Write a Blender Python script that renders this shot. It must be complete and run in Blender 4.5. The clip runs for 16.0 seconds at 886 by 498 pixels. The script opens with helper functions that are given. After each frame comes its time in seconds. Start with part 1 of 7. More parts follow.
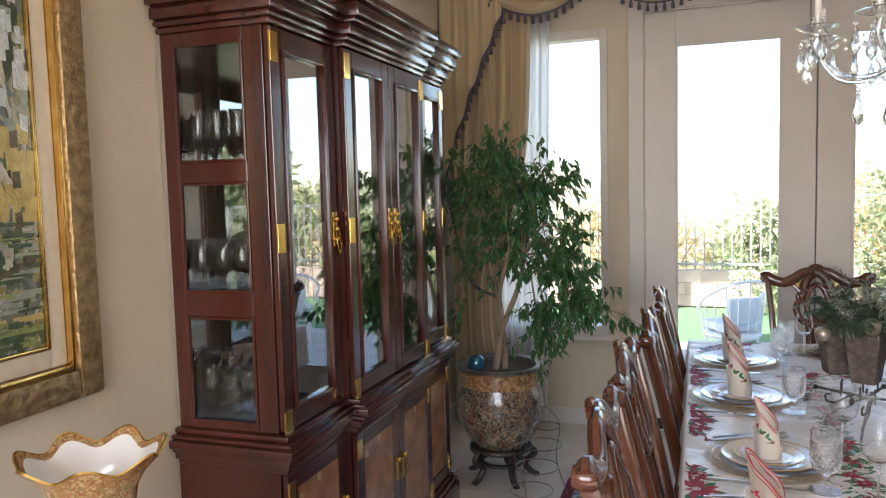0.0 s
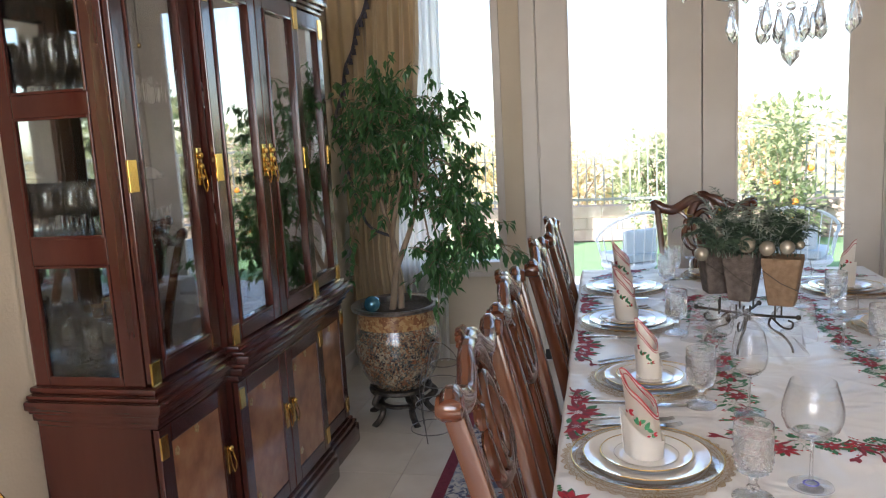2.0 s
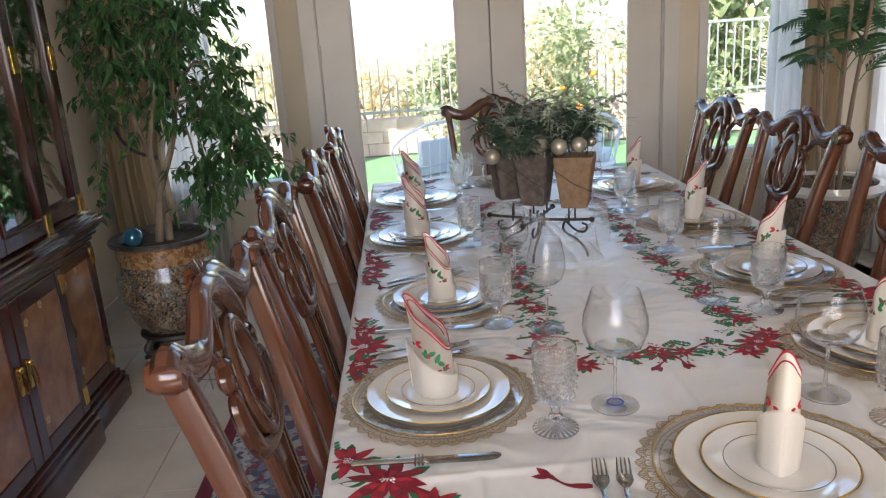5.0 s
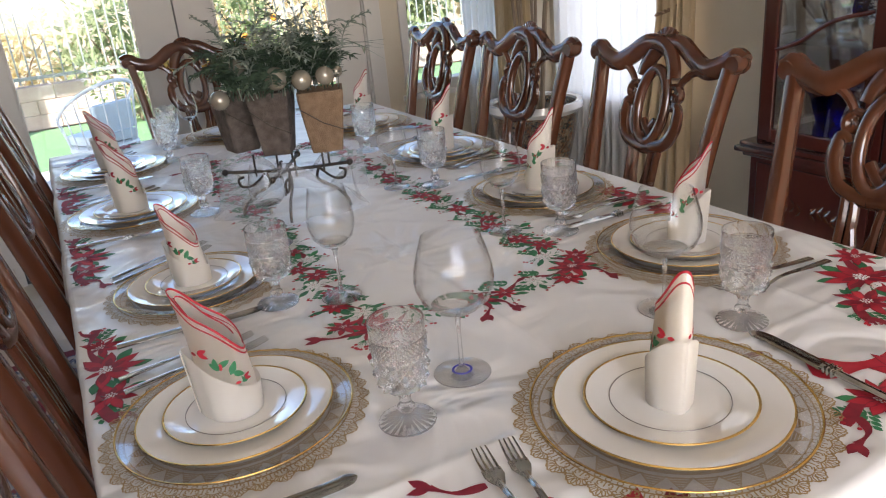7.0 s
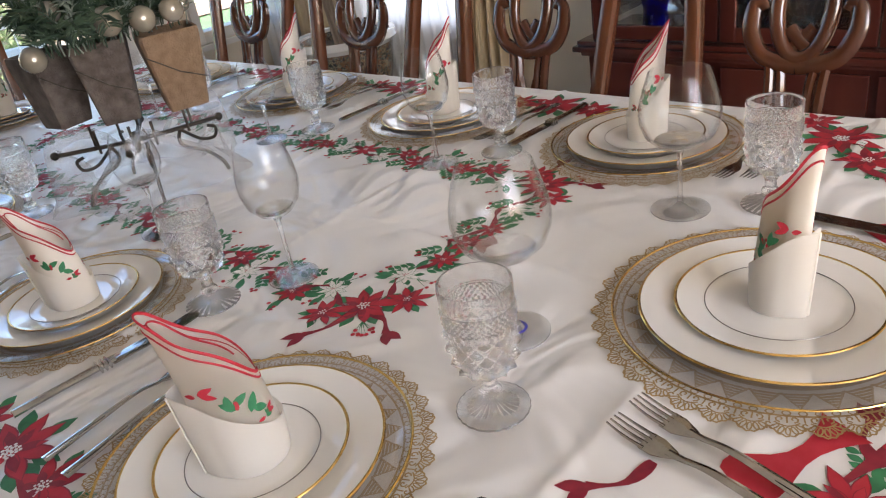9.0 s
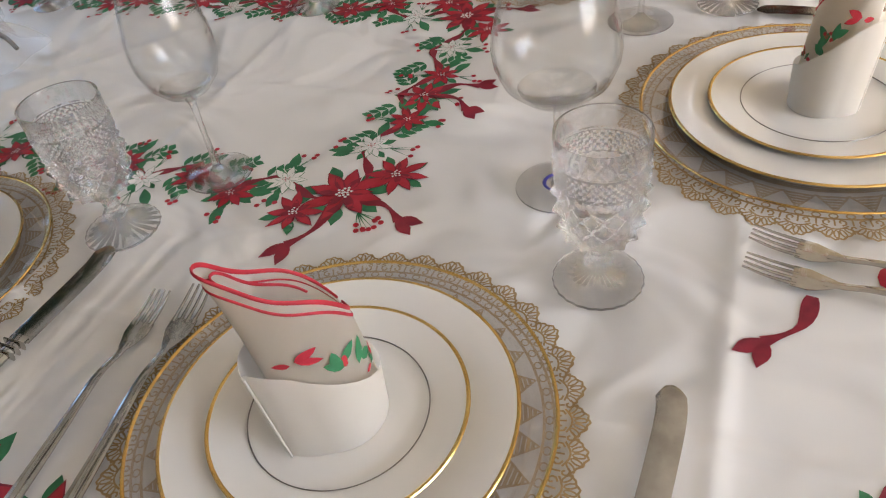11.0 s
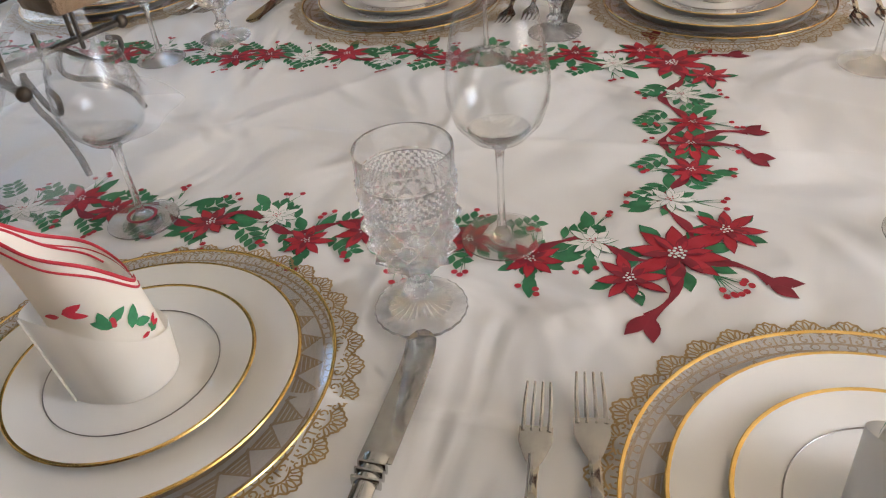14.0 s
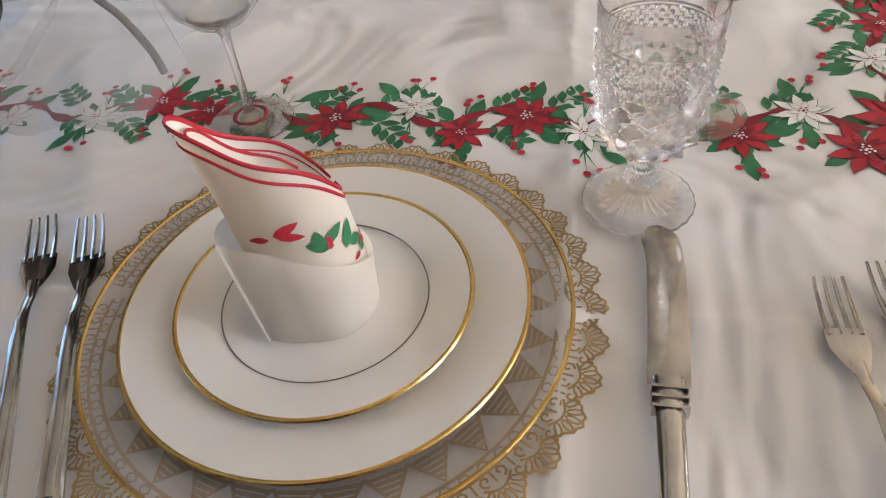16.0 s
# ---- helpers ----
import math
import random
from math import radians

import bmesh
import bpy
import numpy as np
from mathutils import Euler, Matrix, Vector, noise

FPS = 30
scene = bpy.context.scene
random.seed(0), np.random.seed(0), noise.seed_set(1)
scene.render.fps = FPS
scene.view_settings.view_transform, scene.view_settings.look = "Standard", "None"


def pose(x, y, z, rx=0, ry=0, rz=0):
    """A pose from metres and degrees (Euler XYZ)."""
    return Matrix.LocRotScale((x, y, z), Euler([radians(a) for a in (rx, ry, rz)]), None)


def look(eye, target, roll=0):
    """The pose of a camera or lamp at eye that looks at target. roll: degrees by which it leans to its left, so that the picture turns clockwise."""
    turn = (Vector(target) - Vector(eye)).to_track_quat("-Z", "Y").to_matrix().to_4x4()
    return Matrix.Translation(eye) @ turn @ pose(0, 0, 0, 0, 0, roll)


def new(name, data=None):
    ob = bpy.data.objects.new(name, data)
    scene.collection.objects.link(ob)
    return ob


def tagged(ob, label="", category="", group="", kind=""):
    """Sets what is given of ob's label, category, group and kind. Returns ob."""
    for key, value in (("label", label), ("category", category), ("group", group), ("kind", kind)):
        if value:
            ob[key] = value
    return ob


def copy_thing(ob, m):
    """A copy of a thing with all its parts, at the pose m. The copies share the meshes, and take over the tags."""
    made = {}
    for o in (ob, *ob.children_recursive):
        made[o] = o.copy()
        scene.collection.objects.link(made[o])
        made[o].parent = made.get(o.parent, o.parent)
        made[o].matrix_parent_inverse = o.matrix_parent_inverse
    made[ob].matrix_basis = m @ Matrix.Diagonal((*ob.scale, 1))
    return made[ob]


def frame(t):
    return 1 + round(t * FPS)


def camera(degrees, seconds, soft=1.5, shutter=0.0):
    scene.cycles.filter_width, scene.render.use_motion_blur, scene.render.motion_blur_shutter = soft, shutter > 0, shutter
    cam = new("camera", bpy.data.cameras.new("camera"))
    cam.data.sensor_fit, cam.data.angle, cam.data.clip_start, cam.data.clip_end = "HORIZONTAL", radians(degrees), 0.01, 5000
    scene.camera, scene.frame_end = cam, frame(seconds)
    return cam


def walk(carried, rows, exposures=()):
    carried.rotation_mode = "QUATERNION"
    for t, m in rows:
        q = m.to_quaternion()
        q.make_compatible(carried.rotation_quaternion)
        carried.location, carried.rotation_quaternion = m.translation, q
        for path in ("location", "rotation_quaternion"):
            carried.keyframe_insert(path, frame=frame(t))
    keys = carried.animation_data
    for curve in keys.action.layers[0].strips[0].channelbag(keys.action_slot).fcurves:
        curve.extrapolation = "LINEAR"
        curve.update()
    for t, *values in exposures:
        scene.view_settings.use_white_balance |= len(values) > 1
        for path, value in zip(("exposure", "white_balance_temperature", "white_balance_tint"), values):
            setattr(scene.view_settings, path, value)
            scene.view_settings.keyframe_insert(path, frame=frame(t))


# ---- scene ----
cam = camera(61.6, 16.0, soft=1.15)
PATH = [
    (0, (-0.667, -1.216, 1.607), (-1.312, 0.671, 1.449), -1.5),
    (0.5, (-0.645, -1.188, 1.587), (-1.261, 0.705, 1.392), -1.9),
    (1, (-0.622, -1.163, 1.575), (-1.192, 0.74, 1.346), -2.4),
    (1.5, (-0.596, -1.137, 1.558), (-1.098, 0.78, 1.291), -2.7),
    (2, (-0.588, -1.086, 1.546), (-1.01, 0.844, 1.237), -3.1),
    (2.5, (-0.599, -1.032, 1.525), (-0.927, 0.909, 1.173), -3.3),
    (3, (-0.609, -0.993, 1.508), (-0.842, 0.953, 1.109), -3.5),
    (3.2, (-0.602, -0.974, 1.496), (-0.806, 0.972, 1.082), -3.6),
    (5.3, (-0.528, -0.695, 1.457), (-0.331, 1.21, 0.884), -4.3),
    (5.5, (-0.549, -0.659, 1.452), (-0.258, 1.23, 0.863), -4.8),
    (6, (-0.597, -0.59, 1.431), (-0.077, 1.235, 0.799), -5.3),
    (6.5, (-0.618, -0.508, 1.402), (0.075, 1.238, 0.718), -5.3),
    (7, (-0.627, -0.396, 1.375), (0.193, 1.277, 0.646), -5.6),
    (7.5, (-0.633, -0.284, 1.363), (0.298, 1.314, 0.602), -5.9),
    (8, (-0.642, -0.215, 1.344), (0.401, 1.292, 0.543), -6.9),
    (8.5, (-0.689, -0.113, 1.337), (0.444, 1.293, 0.478), -8.4),
    (9, (-0.756, -0.007, 1.308), (0.458, 1.286, 0.382), -10.1),
    (9.2, (-0.771, 0.02, 1.296), (0.464, 1.268, 0.337), -10.8),
    (11.3, (-0.798, 0.425, 1.258), (0.58, 0.998, -0.073), -7.9),
    (11.5, (-0.817, 0.462, 1.255), (0.589, 1.007, -0.059), -7.5),
    (12, (-0.852, 0.536, 1.248), (0.607, 1.046, -0.022), -6.5),
    (12.5, (-0.868, 0.594, 1.251), (0.639, 1.087, 0.031), -5.5),
    (13, (-0.854, 0.677, 1.244), (0.693, 1.189, 0.084), -4.9),
    (13.5, (-0.828, 0.755, 1.224), (0.72, 1.265, 0.064), -5.1),
    (14, (-0.809, 0.804, 1.203), (0.729, 1.251, 0.005), -5.3),
    (14.5, (-0.784, 0.879, 1.196), (0.732, 1.268, -0.049), -6.3),
    (15, (-0.783, 0.952, 1.172), (0.702, 1.314, -0.118), -7.1),
    (15.5, (-0.785, 0.996, 1.163), (0.645, 1.318, -0.199), -6.8),
    (16, (-0.77, 1.023, 1.148), (0.615, 1.336, -0.26), -6.9),
]
walk(cam, [(t, look(eye, target, roll)) for t, eye, target, roll in PATH],
     exposures=[(0.0, 2.0, 6200, 18), (3.0, 1.92, 6200, 18), (6.0, 1.78, 6200, 18), (9.0, 2.08, 6200, 18), (11.5, 2.08, 6130, 15), (13.0, 2.25, 6130, 15), (16.0, 2.38, 6180, 17)])

# ---- world, sun, lights, exposure ----
world = bpy.data.worlds.new("world")
scene.world = world
world.use_nodes = True
wn = world.node_tree
sky = wn.nodes.new("ShaderNodeTexSky")
sky.sky_type, sky.sun_disc = "NISHITA", False
sky.sun_elevation, sky.sun_rotation = radians(34), radians(215)
sky.air_density, sky.dust_density = 1.0, 1.0
wn.links.new(sky.outputs["Color"], wn.nodes["Background"].inputs["Color"])
wn.nodes["Background"].inputs["Strength"].default_value = 0.15


def lamp(name, kind, m, energy, colour, **settings):
    data = bpy.data.lights.new(name, kind)
    data.energy, data.color = energy, colour
    for key, value in settings.items():
        if key == "size":
            data.shape, data.size, data.size_y = "RECTANGLE", value[0], value[1]
        if key == "angle":
            data.angle = value
    ob = new(name, data)
    ob.matrix_world = m
    return ob


# the sun stands behind the house and lights the garden from there
lamp("sun", "SUN", look((-4, -6, 5.6), (0, 0, 0)), 4.5, (1.0, 0.93, 0.82), angle=radians(0.6))
# daylight in the side window behind the sheer curtain
lamp("side_window_light", "AREA", look((2.62, 3.05, 1.45), (0, 2.6, 1.0)), 4, (1.0, 0.98, 0.95), size=(1.1, 2.0))
# fill light added from behind, in an assumed rear opening that is never seen
lamp("rear_window_light", "AREA", look((-1.05, -3.35, 1.85), (-0.4, 1.0, 0.9)), 22, (1.0, 0.99, 0.97), size=(2.6, 1.9))


# ---- materials ----
def mat(name, base, rough=0.5, metal=0.0, second=None, scale=8.0, detail=4.0, stretch=(1, 1, 1), bump=0.0, bscale=60.0,
        spec=0.5, coat=0.0, vary=0.0, trans=0.0, sheen=0.0, sub=0.0):
    """A procedural surface: two tones mixed by noise, a fine bump, and a random shade for each piece."""
    m = bpy.data.materials.new(name)
    m.use_nodes = True
    n, l = m.node_tree.nodes, m.node_tree.links
    b = n["Principled BSDF"]
    b.inputs["Roughness"].default_value, b.inputs["Metallic"].default_value = rough, metal
    b.inputs["Specular IOR Level"].default_value, b.inputs["Coat Weight"].default_value = spec, coat
    b.inputs["Coat Roughness"].default_value = 0.08
    b.inputs["Transmission Weight"].default_value, b.inputs["Sheen Weight"].default_value = trans, sheen
    b.inputs["Subsurface Weight"].default_value = sub
    b.inputs["Subsurface Radius"].default_value = (0.01, 0.01, 0.01)
    co = n.new("ShaderNodeTexCoord")
    mp = n.new("ShaderNodeMapping")
    mp.inputs["Scale"].default_value = stretch
    l.new(co.outputs["Object"], mp.inputs["Vector"])
    no = n.new("ShaderNodeTexNoise")
    no.inputs["Scale"].default_value, no.inputs["Detail"].default_value = scale, detail
    l.new(mp.outputs["Vector"], no.inputs["Vector"])
    ramp = n.new("ShaderNodeValToRGB")
    ramp.color_ramp.elements[0].position, ramp.color_ramp.elements[1].position = 0.32, 0.68
    ramp.color_ramp.elements[0].color = (*base, 1)
    ramp.color_ramp.elements[1].color = (*(second or [min(1, c * 1.12) for c in base]), 1)
    l.new(no.outputs["Fac"], ramp.inputs["Fac"])
    out = ramp.outputs["Color"]
    if vary:
        info, hsv, mr = n.new("ShaderNodeObjectInfo"), n.new("ShaderNodeHueSaturation"), n.new("ShaderNodeMapRange")
        mr.inputs["To Min"].default_value, mr.inputs["To Max"].default_value = 1 - vary, 1 + vary
        l.new(info.outputs["Random"], mr.inputs["Value"])
        l.new(mr.outputs["Result"], hsv.inputs["Value"])
        l.new(out, hsv.inputs["Color"])
        out = hsv.outputs["Color"]
    l.new(out, b.inputs["Base Color"])
    if bump:
        n2, bp = n.new("ShaderNodeTexNoise"), n.new("ShaderNodeBump")
        n2.inputs["Scale"].default_value, n2.inputs["Detail"].default_value = bscale, 5
        l.new(mp.outputs["Vector"], n2.inputs["Vector"])
        l.new(n2.outputs["Fac"], bp.inputs["Height"])
        bp.inputs["Strength"].default_value, bp.inputs["Distance"].default_value = bump, 0.01
        l.new(bp.outputs["Normal"], b.inputs["Normal"])
    return m


def thin_glass(name, tint=(1, 1, 1), gloss=1.5, rough=0.0, most=0.6, power=4.0, frost=0.0):
    """A thin clear wall: transparent, with a mirror sheen that Fresnel drives."""
    m = bpy.data.materials.new(name)
    m.use_nodes = True
    n, l = m.node_tree.nodes, m.node_tree.links
    n.remove(n["Principled BSDF"])
    t, g, f, x = n.new("ShaderNodeBsdfTransparent"), n.new("ShaderNodeBsdfGlossy"), n.new("ShaderNodeLayerWeight"), n.new("ShaderNodeMixShader")
    t.inputs["Color"].default_value = (*tint, 1)
    g.inputs["Roughness"].default_value = rough
    f.inputs["Blend"].default_value = 0.5
    p, q = n.new("ShaderNodeMath"), n.new("ShaderNodeMath")
    p.operation, p.inputs[1].default_value = "POWER", power
    q.operation, q.inputs[1].default_value, q.inputs[2].default_value = "MULTIPLY_ADD", most, ((gloss - 1) / (gloss + 1)) ** 2
    l.new(f.outputs["Facing"], p.inputs[0])
    l.new(p.outputs[0], q.inputs[0])
    l.new(q.outputs[0], x.inputs["Fac"])
    clear = t.outputs["BSDF"]
    if frost:
        # a cloudy film in the glass, uneven from place to place; its grey partly paints in reflections
        d, y, no, mr = n.new("ShaderNodeBsdfDiffuse"), n.new("ShaderNodeMixShader"), n.new("ShaderNodeTexNoise"), n.new("ShaderNodeMapRange")
        d.inputs["Color"].default_value = (0.68, 0.65, 0.63, 1)
        no.inputs["Scale"].default_value, no.inputs["Detail"].default_value = 26, 6
        mr.inputs["To Min"].default_value, mr.inputs["To Max"].default_value = frost * 0.6, frost * 1.5
        l.new(no.outputs["Fac"], mr.inputs["Value"])
        l.new(mr.outputs["Result"], y.inputs["Fac"])
        l.new(clear, y.inputs[1])
        l.new(d.outputs["BSDF"], y.inputs[2])
        clear = y.outputs["Shader"]
    l.new(clear, x.inputs[1])
    l.new(g.outputs["BSDF"], x.inputs[2])
    l.new(x.outputs["Shader"], n["Material Output"].inputs["Surface"])
    return m


def cut_glass(name, share=0.72):
    """Heavy cut crystal: refracting glass with part of the light let straight through."""
    m = bpy.data.materials.new(name)
    m.use_nodes = True
    n, l = m.node_tree.nodes, m.node_tree.links
    n.remove(n["Principled BSDF"])
    t, g, x = n.new("ShaderNodeBsdfTransparent"), n.new("ShaderNodeBsdfGlass"), n.new("ShaderNodeMixShader")
    g.inputs["IOR"].default_value, g.inputs["Roughness"].default_value = 1.5, 0.0
    x.inputs["Fac"].default_value = share
    l.new(t.outputs["BSDF"], x.inputs[1])
    l.new(g.outputs["BSDF"], x.inputs[2])
    l.new(x.outputs["Shader"], n["Material Output"].inputs["Surface"])
    return m


def sheer_cloth(name, colour, clear):
    m = bpy.data.materials.new(name)
    m.use_nodes = True
    n, l = m.node_tree.nodes, m.node_tree.links
    n.remove(n["Principled BSDF"])
    t, d, s = n.new("ShaderNodeBsdfTransparent"), n.new("ShaderNodeBsdfDiffuse"), n.new("ShaderNodeBsdfTranslucent")
    x, y = n.new("ShaderNodeMixShader"), n.new("ShaderNodeMixShader")
    d.inputs["Color"].default_value = s.inputs["Color"].default_value = (*colour, 1)
    x.inputs["Fac"].default_value, y.inputs["Fac"].default_value = 0.55, clear
    l.new(d.outputs["BSDF"], x.inputs[1])
    l.new(s.outputs["BSDF"], x.inputs[2])
    l.new(x.outputs["Shader"], y.inputs[1])
    l.new(t.outputs["BSDF"], y.inputs[2])
    l.new(y.outputs["Shader"], n["Material Output"].inputs["Surface"])
    return m


M = dict(
    wall=mat("wall_paint", (0.61, 0.53, 0.405), 0.75, second=(0.65, 0.57, 0.44), scale=3, bump=0.12, bscale=90),
    white=mat("cream_paint", (0.62, 0.585, 0.53), 0.42, second=(0.66, 0.625, 0.57), scale=5, bump=0.05, bscale=40),
    ceiling=mat("ceiling_paint", (0.78, 0.75, 0.70), 0.85, scale=3, bump=0.15, bscale=120),
    tile=mat("cream_marble_tile", (0.58, 0.52, 0.43), 0.22, second=(0.68, 0.63, 0.54), scale=4, detail=8, bump=0.03, bscale=20, vary=0.04),
    grout=mat("grout", (0.42, 0.37, 0.30), 0.9, bump=0.2),
    wood=mat("mahogany", (0.052, 0.015, 0.007), 0.18, second=(0.125, 0.040, 0.017), scale=6, detail=8, stretch=(1, 1, 0.12), bump=0.05, bscale=40, coat=0.7),
    dark=mat("dark_mahogany", (0.036, 0.009, 0.007), 0.17, second=(0.080, 0.020, 0.013), scale=5, detail=8, stretch=(1, 1, 0.1), bump=0.05, bscale=40, coat=0.4),
    burl=mat("burl_veneer", (0.25, 0.105, 0.048), 0.22, second=(0.40, 0.19, 0.09), scale=14, detail=10, bump=0.03, coat=0.4),
    gold=mat("gilt", (0.72, 0.46, 0.13), 0.22, 1.0, second=(0.85, 0.60, 0.22), scale=30, bump=0.02),
    brass=mat("polished_brass", (0.80, 0.55, 0.16), 0.16, 1.0, second=(0.60, 0.38, 0.10), scale=12, bump=0.04),
    giltframe=mat("carved_gilt", (0.30, 0.20, 0.09), 0.40, 0.8, second=(0.55, 0.41, 0.22), scale=45, detail=6, bump=0.9, bscale=45),
    lace=mat("gold_lace", (0.36, 0.24, 0.10), 0.45, 0.45, second=(0.50, 0.35, 0.16), scale=90),
    cloth=mat("ivory_tablecloth", (0.73, 0.72, 0.70), 0.30, second=(0.78, 0.77, 0.75), scale=5, bump=0.30, bscale=4.5, sheen=0.25),
    napkin=mat("ivory_napkin", (0.90, 0.86, 0.79), 0.8, second=(0.93, 0.90, 0.84), scale=20, bump=0.03, bscale=300, sheen=0.3),
    red=mat("printed_red", (0.40, 0.010, 0.022), 0.62, second=(0.47, 0.022, 0.042), scale=60, bump=0.05),
    wine=mat("printed_dark_red", (0.19, 0.008, 0.022), 0.62, second=(0.28, 0.012, 0.030), scale=60),
    green=mat("printed_green", (0.02, 0.14, 0.055), 0.62, second=(0.035, 0.22, 0.09), scale=60),
    pwhite=mat("printed_white", (0.78, 0.77, 0.75), 0.6, scale=60),
    china=mat("bone_china", (0.80, 0.78, 0.73), 0.06, second=(0.82, 0.80, 0.76), scale=10, spec=0.6, coat=1.0),
    silver=mat("silver_plate", (0.34, 0.33, 0.31), 0.10, 1.0, second=(0.56, 0.55, 0.52), scale=30, bump=0.02),
    iron=mat("black_iron", (0.03, 0.028, 0.025), 0.5, 0.6, second=(0.10, 0.08, 0.06), scale=40, bump=0.2),
    wire=mat("grey_wire", (0.32, 0.30, 0.28), 0.35, 0.9, second=(0.2, 0.18, 0.16), scale=40),
    pane=thin_glass("window_pane", (0.97, 0.99, 0.98), 1.45),
    cabglass=thin_glass("cabinet_glass", (0.94, 0.95, 0.95), 1.7, 0.0, 1.0, 1.6),
    stem=thin_glass("stemware", (0.992, 0.995, 0.995), 1.36, 0.0, 1.0, 4.2),
    charger=thin_glass("charger_glass", (0.94, 0.93, 0.92), 1.75, 0.08, 0.75, 2.2, 0.22),
    crystal=cut_glass("cut_crystal", 0.80),
    blueglass=thin_glass("cobalt_glass", (0.05, 0.10, 0.75), 1.6),
    sheer=sheer_cloth("sheer_curtain", (0.80, 0.80, 0.79), 0.05),
    tulle=sheer_cloth("white_tulle", (0.88, 0.88, 0.88), 0.74),
    drape=mat("gold_drape", (0.50, 0.38, 0.22), 0.6, second=(0.60, 0.47, 0.29), scale=4, stretch=(1, 1, 0.1), bump=0.1, bscale=120, sheen=0.3),
    tassel=mat("blue_tassel", (0.06, 0.06, 0.085), 0.8, second=(0.14, 0.13, 0.15), scale=120, bump=0.4, bscale=200),
    leaf=mat("ficus_leaf", (0.028, 0.085, 0.030), 0.32, second=(0.065, 0.17, 0.05), scale=9, sub=0.0),
    palm=mat("palm_leaf", (0.035, 0.10, 0.04), 0.4, second=(0.09, 0.20, 0.08), scale=9),
    bark=mat("bark", (0.20, 0.14, 0.09), 0.85, second=(0.34, 0.26, 0.18), scale=20, stretch=(1, 1, 0.2), bump=0.6, bscale=60),
    soil=mat("soil", (0.06, 0.045, 0.03), 0.95, second=(0.12, 0.09, 0.06), scale=60, bump=0.9, bscale=90),
    kraft=mat("kraft_burlap", (0.20, 0.125, 0.07), 0.85, second=(0.27, 0.18, 0.11), scale=60, bump=0.5, bscale=300),
    greypot=mat("grey_burlap", (0.070, 0.054, 0.045), 0.85, second=(0.15, 0.12, 0.10), scale=40, bump=0.5, bscale=250),
    frost=mat("frosted_greens", (0.10, 0.14, 0.10), 0.7, second=(0.30, 0.33, 0.28), scale=25),
    pine=mat("dark_greens", (0.022, 0.045, 0.028), 0.6, second=(0.06, 0.10, 0.055), scale=25),
    pearl=mat("champagne_ornament", (0.30, 0.27, 0.21), 0.22, 0.5, second=(0.46, 0.42, 0.34), scale=20),
    teal=mat("teal_glass_ball", (0.03, 0.14, 0.22), 0.08, 0.5, second=(0.10, 0.30, 0.42), scale=20, coat=0.6),
    rim=mat("blue_marker", (0.02, 0.02, 0.30), 0.4),
    patio=mat("patio_concrete", (0.50, 0.47, 0.43), 0.85, second=(0.58, 0.55, 0.50), scale=3, bump=0.2),
    lawn=mat("lawn_green", (0.14, 0.27, 0.12), 0.9, second=(0.20, 0.36, 0.16), scale=30, bump=0.8, bscale=200),
    block=mat("garden_block", (0.38, 0.29, 0.24), 0.9, second=(0.50, 0.40, 0.33), scale=6, bump=0.5, vary=0.1),
    fence=mat("fence_bar", (0.22, 0.24, 0.23), 0.5, 0.3, second=(0.32, 0.34, 0.33), scale=20),
    bush=mat("garden_leaf", (0.16, 0.21, 0.10), 0.7, second=(0.34, 0.36, 0.20), scale=2.5),
    gold_bush=mat("dry_golden_leaf", (0.56, 0.47, 0.28), 0.7, second=(0.70, 0.63, 0.42), scale=2.5),
    wicker=mat("pale_wicker", (0.80, 0.80, 0.78), 0.7, second=(0.80, 0.82, 0.82), scale=40, bump=0.5, bscale=120),
    cushion=mat("pale_blue_cushion", (0.62, 0.66, 0.67), 0.9, second=(0.62, 0.70, 0.74), scale=20, bump=0.2),
    orange=mat("orange_fruit", (0.75, 0.28, 0.03), 0.5, bump=0.1),
    earth=mat("garden_earth", (0.28, 0.22, 0.14), 0.95, second=(0.38, 0.31, 0.20), scale=4, bump=0.5),
    linen=mat("picture_mat_linen", (0.62, 0.55, 0.43), 0.9, second=(0.68, 0.61, 0.49), scale=30, bump=0.3, bscale=300),
    foot=mat("black_rubber", (0.02, 0.02, 0.02), 0.6),
)


# ---- building helpers ----
def part(name, bm, material, parent=None, label="", smooth=40, kind=""):
    me = bpy.data.meshes.new(name)
    bm.normal_update()
    bm.to_mesh(me)
    bm.free()
    mats = material if isinstance(material, (list, tuple)) else [material]
    for m in mats:
        me.materials.append(m)
    if smooth:
        me.shade_smooth()
        me.set_sharp_from_angle(angle=radians(smooth))
    ob = new(name, me)
    ob.parent = parent
    return tagged(ob, label=label, kind=kind)


def thing(name, label, category, m=None, group="", kind=""):
    ob = new(name)
    ob.empty_display_size = 0.05
    if m:
        ob.matrix_basis = m
    return tagged(ob, label, category, group, kind)


